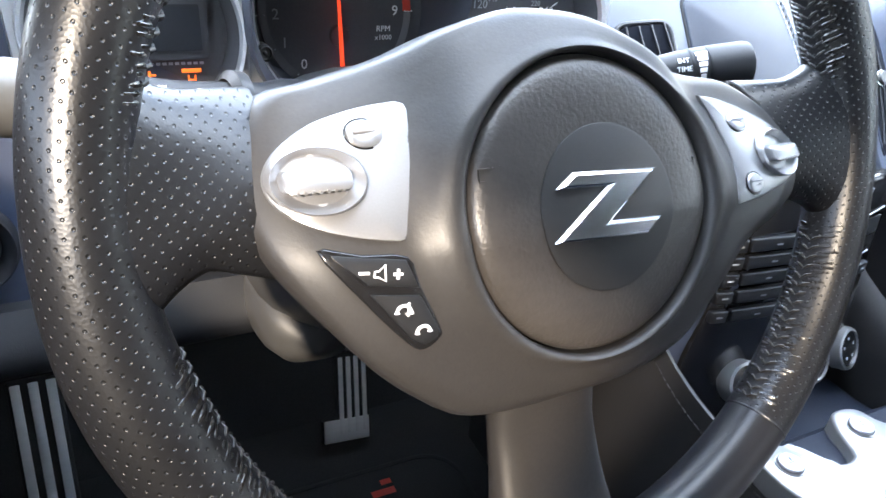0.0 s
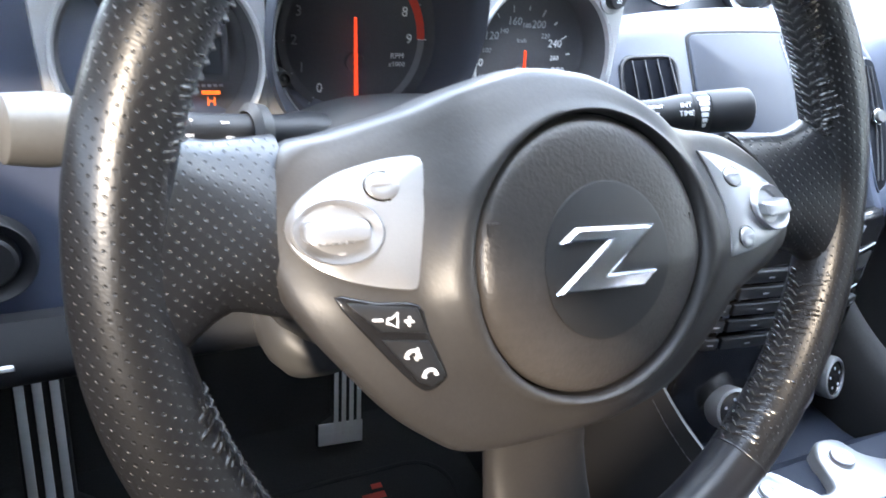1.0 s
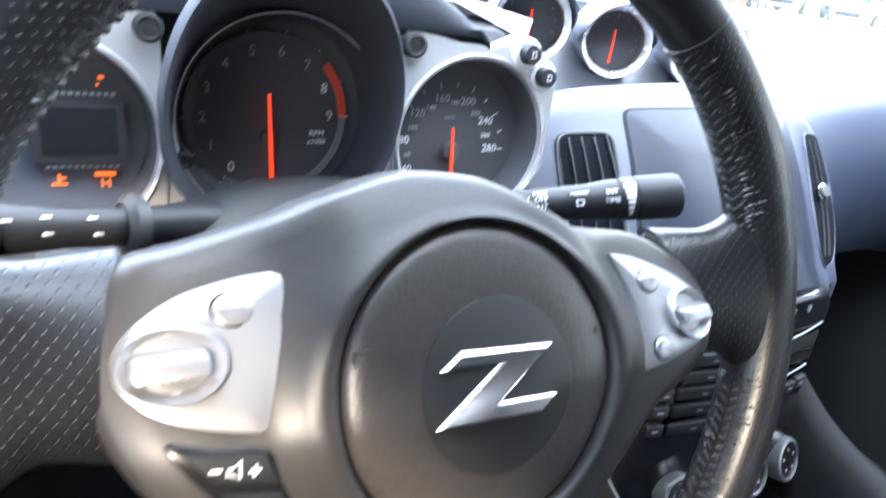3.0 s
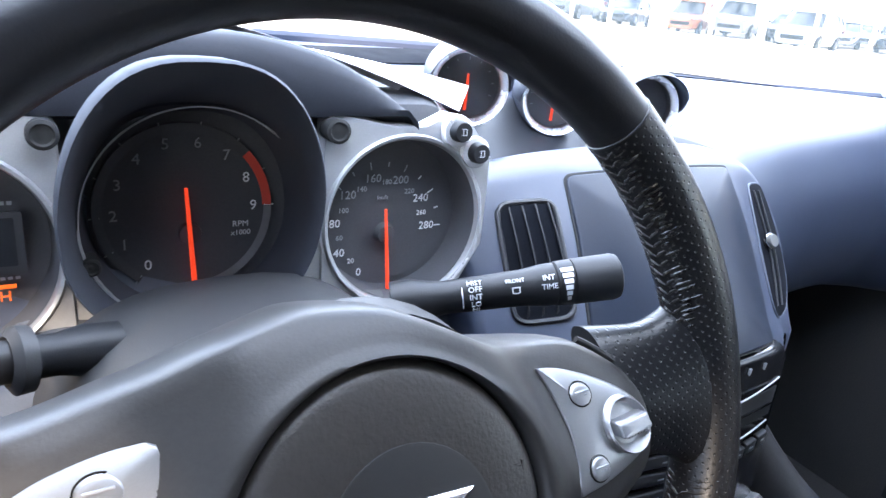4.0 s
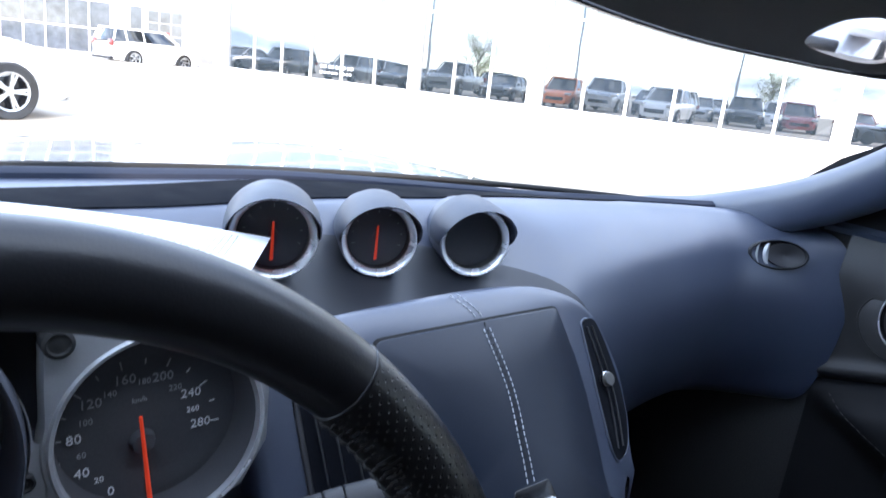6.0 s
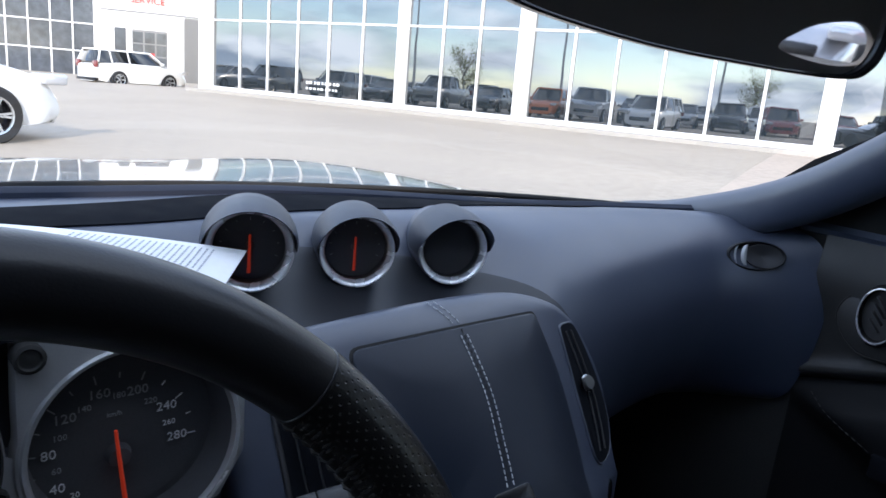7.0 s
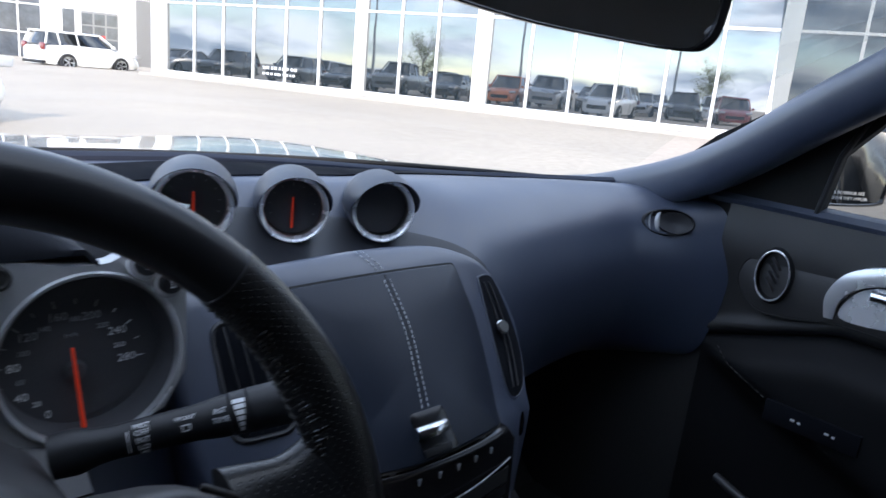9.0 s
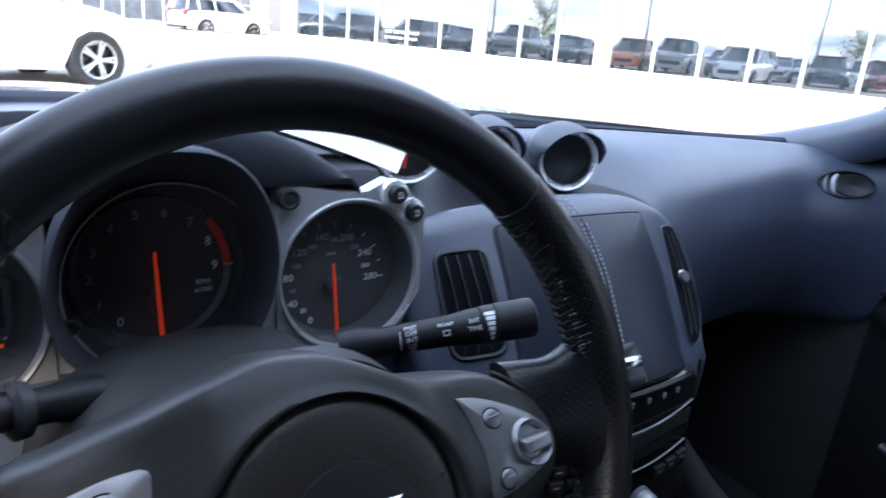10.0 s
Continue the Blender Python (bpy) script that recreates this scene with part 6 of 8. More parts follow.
# ---- driver's side of the dashboard ----
def driver_side():
    v = thing("side_vent", at=(-0.085, 0.374, 0.838), label="round black air vent at the driver's end of the dashboard", category="air vent")
    m = facing((-0.1000, 0.374, 0.832), (1, 0.05, 0), (0, 0.15, 1)) @ Matrix.Scale(0.80, 4)
    bm = bm_()
    lathe(bm, [(0.0345, -0.01), (0.0350, 0.004), (0.0325, 0.0065), (0.0305, 0.0030), (0.0295, -0.016), (0.0, -0.018)], 48, m)
    part("rim", bm, GREY_TRIM, v)
    for k in range(4):
        bm = bm_()
        x = -0.018 + 0.012 * k
        h = math.sqrt(max(0.0001, 0.029 ** 2 - x * x))
        box(bm, (x, 0, -0.003), (0.0022, 2 * h, 0.010), m)
        part("slat", bm, DASH_LOW, v)
    s = thing("switch_pod", at=(-0.07, 0.364, 0.712), label="round stability switch with a white symbol on the dashboard", category="switch")
    m = facing((-0.0865, 0.3605, 0.697), (1, 0, 0), (0, 0.10, 1))
    bm = bm_()
    lathe(bm, [(0.0255, -0.01), (0.0255, 0.0015), (0.0245, 0.0030), (0.0225, 0.0020), (0.0180, -0.004), (0.0165, -0.005)], 48, m)
    part("dished_rim", bm, DASH_LOW, s)
    bm = bm_()
    lathe(bm, [(0.0160, -0.006), (0.0158, 0.0020), (0.0140, 0.0035), (0.0, 0.0030)], 36, m)
    b = part("button", bm, DASH_LOW, s)
    bars("button_mark", [(0.0, 0.004, 0.008, 0.0045), (-0.003, -0.001, 0.0012, 0.004), (0.003, -0.001, 0.0012, 0.004), (-0.002, -0.006, 0.003, 0.0016), (0.003, -0.006, 0.003, 0.0016)], m @ Matrix.Translation((0, 0, 0.0037)), WHITE_INK, b)
    k = thing("knee_panel", at=(-0.05, 0.37, 0.60), label="black lower knee panel below the dashboard", category="panel")
    bm = bm_()
    sheet(bm, lambda u, v: Vector((-0.205 + 0.59 * u, 0.345 + 0.012 * u - 0.05 * v + 0.14 * v ** 4, 0.664 - 0.004 * u - 0.062 * v)), 24, 12, 0.01, (0, 1, 0))
    part("panel", bm, DASH_LOW, k)
    bm = bm_()
    sheet(bm, lambda u, v: Vector((-0.205 + 0.59 * u, 0.438 + 0.22 * v, 0.600 - 0.03 * v)), 8, 4, 0.01, (0, 0, 1))
    part("underside", bm, DASH_LOW, k)
    bm = bm_()
    box(bm, (-0.0840, 0.3300, 0.644), (0.0085, 0.003, 0.0030), bevel=0.0006)
    part("clip", bm, WHITE_INK, k, "small pale clip")


driver_side()

# ---- passenger door ----
def door():
    d = tagged(thing("door_1", at=(1.21, 0.1, 0.3)), "black passenger door with silver handle bezel, closed", "car door", kind="structure")

    def crease(y):
        """Height of the fold between the hard shoulder and the padded lower part."""
        return min(0.705, 0.652 + 0.33 * (0.361 - y))

    def skin(y, z):
        """Inner face of the door: a shoulder rolling under at the crease, and an armrest standing out below."""
        x = 1.204 - 0.012 * math.exp(-((z - 0.80) / 0.06) ** 2)
        top = crease(y)
        low = max(0.40, 0.620 - 0.44 * (0.375 - y))
        x -= 0.008 * math.exp(-((z - top - 0.016) / 0.011) ** 2)
        x += 0.010 * math.exp(-((z - top + 0.002) / 0.006) ** 2)
        arm = 1 / (1 + math.exp((z - top + 0.024) / 0.009)) / (1 + math.exp(-(z - low) / 0.010))
        x -= 0.045 * arm / (1 + math.exp((y - 0.385) / 0.012))
        return x

    def face(z0, z1, nv):
        m_ = bm_()

        def at(u, v):
            y = 0.392 - 1.27 * u
            z = z0(y) + (z1(y) - z0(y)) * v
            return Vector((skin(y, z), y, z))
        sheet(m_, at, 90, nv, 0.03, (1, 0, 0))
        return m_

    part("panel", face(lambda y: 0.868, crease, 40), DOOR, d, smooth=60)
    part("padded_panel", face(lambda y: crease(y) - 0.0015, lambda y: 0.248, 70), DOOR_PAD, d, "black vinyl padding below the shoulder", smooth=60)
    bm = bm_()
    secs = []
    for k in range(31):
        y = 0.43 - 1.3 * k / 30
        secs.append([Vector((1.200, y, 0.858)), Vector((1.196, y, 0.866)), Vector((1.202, y, 0.874)), Vector((1.222, y, 0.878)), Vector((1.240, y, 0.872)), Vector((1.240, y, 0.855))])
    rings(bm, secs)
    part("belt_moulding", bm, DASH, d)
    # pod with vent and handle
    m = facing((1.1945, 0.235, 0.760), (0, -1, 0.06), (0.08, 0.06, 1))
    ol = [(-0.119, 0.007), (-0.105, 0.032), (-0.070, 0.049), (0.0, 0.058), (0.060, 0.057), (0.120, 0.050), (0.200, 0.030), (0.205, -0.020), (0.120, -0.040), (0.026, -0.037), (-0.031, -0.045), (-0.070, -0.047), (-0.092, -0.040), (-0.112, -0.020)]
    ol = [(p.x, p.y) for p in smooth_line([(x, y, 0) for x, y in ol], 5, True)]
    bm = bm_()
    plate(bm, ol, -0.02, 0.004, m, bevel=0.003)
    pod = part("handle_pod", bm, DOOR, d, smooth=50)
    bm = bm_()
    tube(bm, [m @ Vector((x, y, 0.0030)) for x, y in ol], 0.0014, 6, loop=True)
    part("pod_joint", bm, RUBBER, pod)
    vm = m @ Matrix.Translation((-0.0665, 0.0125, 0.002)) @ pose(0, 0, 0, 0, 3, 0) @ Matrix.Diagonal((0.68, 1.06, 1.0, 1.0))
    bm = bm_()
    lathe(bm, [(0.040, -0.01), (0.0405, 0.004), (0.0365, 0.010), (0.0360, 0.003)], 48, vm)
    part("vent_boss", bm, DASH_LOW, pod)
    bm = bm_()
    lathe(bm, [(0.0362, 0.006), (0.0364, 0.0125), (0.0345, 0.0140), (0.0325, 0.0120), (0.0318, 0.004), (0.0300, -0.012), (0.0, -0.014)], 56, vm)
    vent = part("air_vent", bm, GLOSS_BLACK, pod, "round black door vent")
    bm = bm_()
    lathe(bm, [(0.0346, 0.0132), (0.0362, 0.0128), (0.0362, 0.0146), (0.0348, 0.0154), (0.0336, 0.0136)], 56, vm)
    part("vent_ring", bm, BEZEL, pod, "satin silver vent ring")
    for k in range(4):
        yy = -0.013 + 0.010 * k
        bm = bm_()
        box(bm, (0.004 - 0.004 * k, yy, 0.0065), (0.026, 0.0018, 0.008), vm @ pose(0, 0, 0, 14, 0, -38), bevel=0.0004)
        part("slat", bm, GREY_TRIM, pod)
    m = m @ Matrix.Translation((0.030, 0.0, 0.0))
    # silver bezel sweeping round the handle
    bm = bm_()
    path = [(-0.014, -0.030, 0.004), (-0.012, 0.000, 0.010), (0.008, 0.028, 0.014), (0.045, 0.042, 0.014), (0.090, 0.042, 0.012), (0.140, 0.034, 0.009)]
    wid = [0.014, 0.022, 0.027, 0.027, 0.022, 0.014]
    ln = smooth_line(path, 6)
    wl2 = [wid[min(int(k / 6), 5)] * (1 - (k % 6) / 6) + wid[min(int(k / 6) + 1, 5)] * (k % 6) / 6 for k in range(len(ln))]
    secs = []
    for k, p in enumerate(ln):
        t = (ln[min(k + 1, len(ln) - 1)] - ln[max(k - 1, 0)]).normalized()
        nrm = Vector((-t.y, t.x, 0))
        w_ = wl2[k] / 2
        secs.append([m @ (p + nrm * w_ + Vector((0, 0, -0.008))), m @ (p + nrm * w_ * 0.9 + Vector((0, 0, 0.002))), m @ (p + Vector((0, 0, 0.005))), m @ (p - nrm * w_ * 0.9 + Vector((0, 0, 0.002))), m @ (p - nrm * w_ + Vector((0, 0, -0.008)))])
    rings(bm, secs)
    part("handle_bezel", bm, BEZEL, pod, "sweeping satin silver bezel", smooth=60)
    bm = bm_()
    plate(bm, [(p.x, p.y) for p in smooth_line([(0.000, -0.026, 0), (0.012, 0.010, 0), (0.045, 0.026, 0), (0.11, 0.026, 0), (0.15, 0.012, 0), (0.14, -0.020, 0), (0.07, -0.028, 0)], 5, True)], 0.0, 0.0046, m)
    part("handle_cup", bm, BEZEL, pod, "silver cup behind the handle")
    bm = bm_()
    secs = []
    for k in range(9):
        q = k / 8
        secs.append([m @ Vector((0.034 + 0.070 * q, 0.014 - 0.004 * q + 0.007 * math.cos(a), 0.013 + 0.005 * math.sin(a))) for a in (2 * math.pi * j / 14 for j in range(14))])
    rings(bm, secs)
    part("handle", bm, CHROME, pod, "chrome pull handle")
    bm = bm_()
    box(bm, (0.075, 0.0135, 0.0185), (0.022, 0.008, 0.002), m, bevel=0.0006)
    part("lock_slide", bm, DASH_LOW, pod)
    # armrest switches
    bm = bm_()
    box(bm, (1.159, 0.196, 0.579), (0.008, 0.13, 0.034), pose(0, 0, 0), bevel=0.003)
    sw = part("switch_plate", bm, SLOT, d)
    for y in (0.219, 0.173):
        bars("switch_mark", [(0, 0, 0.006, 0.003), (0.009, -0.001, 0.004, 0.003)], facing((1.1546, y, 0.580), (0, -1, 0), (0, 0, 1)), WHITE_INK, sw)
    bm = bm_()
    tube(bm, smooth_line([(1.140, 0.30, 0.45), (1.128, 0.24, 0.440), (1.128, 0.16, 0.430), (1.14, 0.10, 0.425)], 6), 0.007, 10)
    part("pull_cup", bm, GREY_TRIM, d, "grey lower pull")
    # stitched leading edge of the padded part
    bm = bm_()
    for k in range(22):
        y = 0.362 - 0.009 * k
        z = 0.640 - 0.44 * (0.375 - y)
        tube(bm, [(skin(y, z) - 0.0012, y, z), (skin(y - 0.0050, z - 0.0022) - 0.0012, y - 0.0050, z - 0.0022)], 0.0006, 6)
    part("stitching", bm, THREAD_DARK, d)


door()


# ---- passenger window, frame and outside mirror patch ----
def window_side(x0, name, label, driver=False):
    w = tagged(thing(name, at=(x0, 0.2, 0.87)), label, "car window", kind="structure")
    s = -1 if driver else 1
    if not driver:
        bm = bm_()
        sheet(bm, lambda u, v: Vector((x0 - s * 0.13 * v, 0.36 - 1.2 * u - 0.02 * v, 0.868 + 0.33 * v)), 8, 8)
        pane = part("pane", bm, SIDE_GLASS, w, "tinted side window", toward=(0.4, 0, 0.95))
        pane.visible_shadow = False
    # quarter frame with its black corner patch
    bm = bm_()
    secs = [[Vector((x0 - s * 0.38 * (z - 0.868) - s * off, y, z)) for y, z in ((0.56, 0.850), (0.268, 0.860), (0.245, 0.955), (0.150, 1.060), (0.240, 1.060), (0.42, 0.960))] for off in (0.018, -0.004)]
    rings(bm, secs)
    part("corner_patch", bm, RUBBER, w, "black corner patch")
    bm = bm_()
    box(bm, (x0 + s * 0.012, 0.50, 0.842), (0.040, 0.24, 0.050), bevel=0.004)
    part("corner_trim", bm, RUBBER, w, "black trim at the foot of the pillar")
    bm = bm_()
    tube(bm, [Vector((x0 - s * 0.016, 0.272, 0.862)), Vector((x0 - s * 0.052, 0.246, 0.955)), Vector((x0 - s * 0.082, 0.202, 1.035))], 0.0045, 8)
    part("guide_rail", bm, GREY_TRIM, w, "grey window guide")
    return w


window_side(1.222, "window_1", "tinted passenger window with a black corner patch")


# ---- passenger door mirror, outside the window ----
def door_mirror():
    eye, c, seen = Vector((0.15, 0.0, 0.985)), Vector((1.515, 0.335, 0.918)), Vector((2.75, -3.1, 0.62))
    z = ((eye - c).normalized() + (seen - c).normalized()).normalized()
    x = Vector((0, 0, 1)).cross(z).normalized()
    m = Matrix((x, z.cross(x), z)).transposed().to_4x4()
    m.translation = c
    g = thing("door_mirror", m=m, label="black door mirror outside the passenger window", category="mirror")
    ol = [(p.x, p.y) for p in smooth_line([(u, v, 0) for u, v in ((-0.086, -0.056), (-0.074, 0.050), (-0.055, 0.066), (0.06, 0.070), (0.090, 0.050), (0.092, -0.040), (0.070, -0.062), (-0.065, -0.066))], 5, True)]
    bm = bm_()
    rings(bm, [[(u * k + dx, v * k, h) for u, v in ol] for k, h, dx in ((0.96, 0.000, 0), (0.99, 0.006, 0), (1.05, 0.004, 0), (1.10, -0.012, -0.004), (1.08, -0.045, -0.006), (0.85, -0.085, 0.0), (0.3, -0.105, 0.01), (0.02, -0.106, 0.01))], caps=False)
    part("housing", bm, BODY, g, smooth=50, local=True)
    bm = bm_()
    plate(bm, [(u * 0.965, v * 0.965) for u, v in ol], -0.002, 0.0022)
    gl = part("mirror_glass", bm, MIRROR, g, "mirror glass with printed warning", local=True)
    for words, v in (("OBJECTS IN MIRROR ARE", -0.0445), ("CLOSER THAN THEY APPEAR", -0.0545)):
        text("printed_word", words, 0.0088, Matrix.Translation((0.0, v, 0.0024)), WHITE_INK, gl, local=True)
    bm = bm_()
    tube(bm, [c + Vector((-0.06, 0.05, -0.06)), c + Vector((-0.18, 0.05, -0.075)), Vector((1.25, 0.36, 0.845))], [0.022, 0.020, 0.026], 12)
    part("foot", bm, BODY, g)


door_mirror()


# ---- pillars, roof, rear of the cabin ----
def cabin():
    for nm, s, lab in (("pillar_right", 1, "black trimmed windscreen pillar on the passenger side"), ("pillar_left", -1, "black trimmed windscreen pillar on the driver's side")):
        p = tagged(thing(nm, at=(0.5 + s * 0.68, 0.58, 0.86)), lab, "windscreen pillar", kind="structure")
        X = lambda x: 0.5 + s * (x - 0.5)
        pts = smooth_line([(X(1.225), 0.740, 0.800), (X(1.190), 0.600, 0.834), (X(1.165), 0.420, 0.906), (X(1.120), 0.240, 1.028), (X(1.060), 0.060, 1.140), (X(0.980), -0.10, 1.205)], 6)
        bm = bm_()
        secs = []
        for k, q in enumerate(pts):
            t = (pts[min(k + 1, len(pts) - 1)] - pts[max(k - 1, 0)]).normalized()
            inw = Vector((-s, -0.35, 0.0))
            inw = (inw - t * inw.dot(t)).normalized()
            up = t.cross(inw)
            if up.z < 0:
                up = -up
            ring = []
            for j in range(20):
                a = 2 * math.pi * j / 20
                ca, sa = math.cos(a), math.sin(a)
                ring.append(q + inw * 0.030 * math.copysign(abs(ca) ** 0.8, ca) + up * 0.036 * math.copysign(abs(sa) ** 0.8, sa))
            secs.append(ring)
        rings(bm, secs)
        part("trim", bm, DASH, p, smooth=60)
        bm = bm_()
        box(bm, (X(1.218), 0.535, 0.856), (0.040, 0.15, 0.026), bevel=0.008)
        part("base_cover", bm, DASH, p, smooth=60)
    r = tagged(thing("ceiling", at=(0.5, -0.4, 1.2)), "dark cloth headliner of the roof", "roof lining", kind="structure")
    bm = bm_()
    sheet(bm, lambda u, v: Vector((-0.10 + 1.20 * u, 0.06 - 1.16 * v, 1.185 + 0.045 * (1 - (2 * u - 1) ** 2) - 0.05 * v * v)), 16, 16, 0.04, (0, 0, 1))
    part("lining", bm, LINER, r)
    # never in view: panes, uprights and rail are added to shape light on the wheel
    wl_l = tagged(thing("wall_left", at=(-0.24, -0.2, 0.3)), "unseen driver's door of the car, its openings set to shape the sunlight", "car door", kind="structure")
    bm = bm_()
    sheet(bm, lambda u, v: Vector((-0.225 - 0.01 * math.sin(3 * v), 0.56 - 1.66 * u, 0.20 + 0.665 * v)), 16, 10, 0.05, (-1, 0, 0))
    part("panel", bm, DASH_LOW, wl_l)
    bm = bm_()
    sheet(bm, lambda u, v: Vector((-0.225 + 0.06 * v, 0.42 - 0.83 * u, 0.862 + 0.22 * v)), 6, 6)
    part("pane", bm, DRIVER_GLASS, wl_l, "unseen pane, dark to dim the sun", toward=(1, 0, 0))
    # unseen upright between the panes, sized to hold sun off the hub
    bm = bm_()
    sheet(bm, lambda u, v: Vector((-0.22 + 0.12 * v, -0.405 - 0.105 * u, 0.86 + 0.34 * v)), 4, 6, 0.03, (-1, 0, 0))
    part("pillar", bm, LINER, wl_l)
    bm = bm_()
    sheet(bm, lambda u, v: Vector((-0.225 + 0.12 * v, -0.510 - 0.07 * u, 0.86 + 0.34 * v)), 3, 6)
    part("pane", bm, DRIVER_GLASS, wl_l, "unseen narrow pane that lets dimmed sun onto the grip", toward=(1, 0, 0))
    # unseen upright that holds sun off the control panel
    bm = bm_()
    sheet(bm, lambda u, v: Vector((-0.22 + 0.12 * v, -0.580 - 0.52 * u, 0.86 + 0.34 * v)), 6, 6, 0.03, (-1, 0, 0))
    part("rear_pillar", bm, LINER, wl_l)
    # unseen rail, its lower edge drawn to hold sun off the dials
    bm = bm_()
    low = lambda y: 1.040 - 0.45 * max(0.0, y + 0.12) if y > -0.415 else 1.190
    sheet(bm, lambda u, v: Vector((-0.185 + 0.09 * v * (1.195 - low(0.30 - 1.40 * u)) / 0.187, 0.30 - 1.40 * u, low(0.30 - 1.40 * u) + (1.195 - low(0.30 - 1.40 * u)) * v)), 70, 4, 0.04, (-0.6, 0, 0.5))
    part("sun_cut_rail", bm, LINER, wl_l)
    wr = tagged(thing("wall_right", at=(1.24, -0.8, 0.3)), "unseen dark rear quarter wall on the passenger side, added to cut light", "wall", kind="structure")
    # out of view, reaches forward to cut light from behind
    bm = bm_()
    sheet(bm, lambda u, v: Vector((1.21 - 0.12 * v, -0.55 - 0.55 * u, 0.86 + 0.34 * v)), 6, 6, 0.03, (1, 0, 0))
    part("pillar", bm, LINER, wr)
    bk = tagged(thing("wall_back", at=(0.5, -1.1, 0.3)), "dark rear bulkhead with the hatch window above", "wall", kind="structure")
    bm = bm_()
    sheet(bm, lambda u, v: Vector((-0.24 + 1.48 * u, -1.10, 0.20 + 0.74 * v)), 10, 8, 0.03, (0, -1, 0))
    part("bulkhead", bm, CARPET, bk)
    bm = bm_()
    sheet(bm, lambda u, v: Vector((-0.2 + 1.4 * u, -1.12 - 0.9 * v, 0.935 - 0.01 * v)), 8, 8, 0.02)
    part("parcel_shelf", bm, CARPET, bk)
    bm = bm_()
    hole = smooth_line([(0.780, -1.10, 0.985), (0.815, -1.10, 1.028), (0.865, -1.10, 1.052), (0.930, -1.10, 1.058), (0.962, -1.10, 1.020), (0.950, -1.10, 0.978), (0.880, -1.10, 0.966)], 6, True)
    cen = Vector((0.875, -1.10, 1.012))
    rim_ = []
    for p in hole:
        d = p - cen
        k = min((1.30 - cen.x) / d.x if d.x > 1e-6 else (-0.25 - cen.x) / d.x if d.x < -1e-6 else 99, (1.25 - cen.z) / d.z if d.z > 1e-6 else (0.93 - cen.z) / d.z if d.z < -1e-6 else 99)
        rim_.append(cen + d * k)
    back = Vector((0, -0.05, 0))
    rings(bm, [rim_, hole, [p + back for p in hole], [p + back for p in rim_]], caps=False, loop=True)
    part("rear_pillar", bm, LINER, bk)
    for nm, x, lab in (("kick_panel_right", 1.212, "black kick panel of the passenger foot well"), ("kick_panel_left", -0.226, "black kick panel of the driver's foot well")):
        kp = tagged(thing(nm, at=(x, 0.6, 0.2)), lab, "panel", kind="structure")
        bm = bm_()
        sheet(bm, lambda u, v: Vector((x, 0.34 + 0.62 * u, 0.20 + (0.668 - 0.10 * u) * v)), 6, 6, 0.02, (1 if x > 0 else -1, 0, 0))
        part("panel", bm, CARPET, kp)
    # windscreen
    ws = tagged(thing("window_2", at=(0.5, 0.8, 0.88)), "clear raked windscreen", "windscreen", kind="structure")

    def glass(u, v):
        x = -0.24 + 1.46 * u
        e = (2 * u - 1) ** 2
        b = Vector((x, 0.835 - 0.215 * e, 0.864 - 0.030 * (x - 0.5)))
        t = Vector((0.5 + (x - 0.5) * 0.80, 0.075 - 0.06 * e, 1.205 - 0.025 * e))
        return b.lerp(t, v) + Vector((0, 0.03, 0.035)) * math.sin(math.pi * v)

    bm = bm_()
    sheet(bm, glass, 32, 20)
    pane = part("pane", bm, WINDSCREEN, ws, toward=(0.4, -0.3, 0.9))
    pane.visible_shadow = False
    bm = bm_()
    tube(bm, [glass(k / 40, 0.004) + Vector((0, -0.004, 0.0)) for k in range(41)], 0.0045, 8)
    part("seal", bm, RUBBER, ws, "black rubber seal")
    # header rail
    bm = bm_()
    tube(bm, [glass(k / 20, 0.985) for k in range(21)], 0.022, 10)
    part("header", bm, LINER, ws)


cabin()


# ---- rear-view mirror ----
def mirror():
    c = Vector((0.516, 0.238, 1.0815))
    xa = Vector((0.880, -0.460, 0.015))
    m = facing(c, xa, (0.02, -0.10, 1))
    g = thing("rear_view_mirror", m=m, label="black rear-view mirror hung from the windscreen", category="mirror")
    ol = [(-0.122, 0.012), (-0.108, 0.034), (-0.05, 0.040), (0.05, 0.040), (0.110, 0.034), (0.126, 0.020), (0.127, -0.018), (0.119, -0.036), (0.100, -0.0415), (0.04, -0.0390), (-0.03, -0.033), (-0.10, -0.020), (-0.119, -0.006)]
    ol = [(p.x, p.y) for p in smooth_line([(x, y, 0) for x, y in ol], 5, True)]
    bm = bm_()
    secs = []
    for k, h in ((1.0, 0.004), (1.01, -0.004), (0.98, -0.016), (0.86, -0.030), (0.5, -0.040), (0.05, -0.042)):
        secs.append([(x * k, y * k, h) for x, y in ol])
    rings(bm, secs, caps=False)
    secs = [[(x * k, y * k, h) for x, y in ol] for k, h in ((1.0, 0.004), (0.97, 0.0052), (0.945, 0.0045), (0.94, 0.001))]
    rings(bm, secs, caps=False)
    part("housing", bm, GLOSS_BLACK, g, smooth=50, local=True)
    bm = bm_()
    plate(bm, [(x * 0.945, y * 0.945) for x, y in ol], 0.0005, 0.0022)
    part("mirror_glass", bm, MIRROR, g, "mirror glass", local=True)
    bm = bm_()
    tube(bm, [(0, 0.0, -0.035), (0.005, 0.04, -0.06), (0.01, 0.085, -0.055)], 0.009, 10)
    part("stem", bm, GLOSS_BLACK, g, local=True)


mirror()


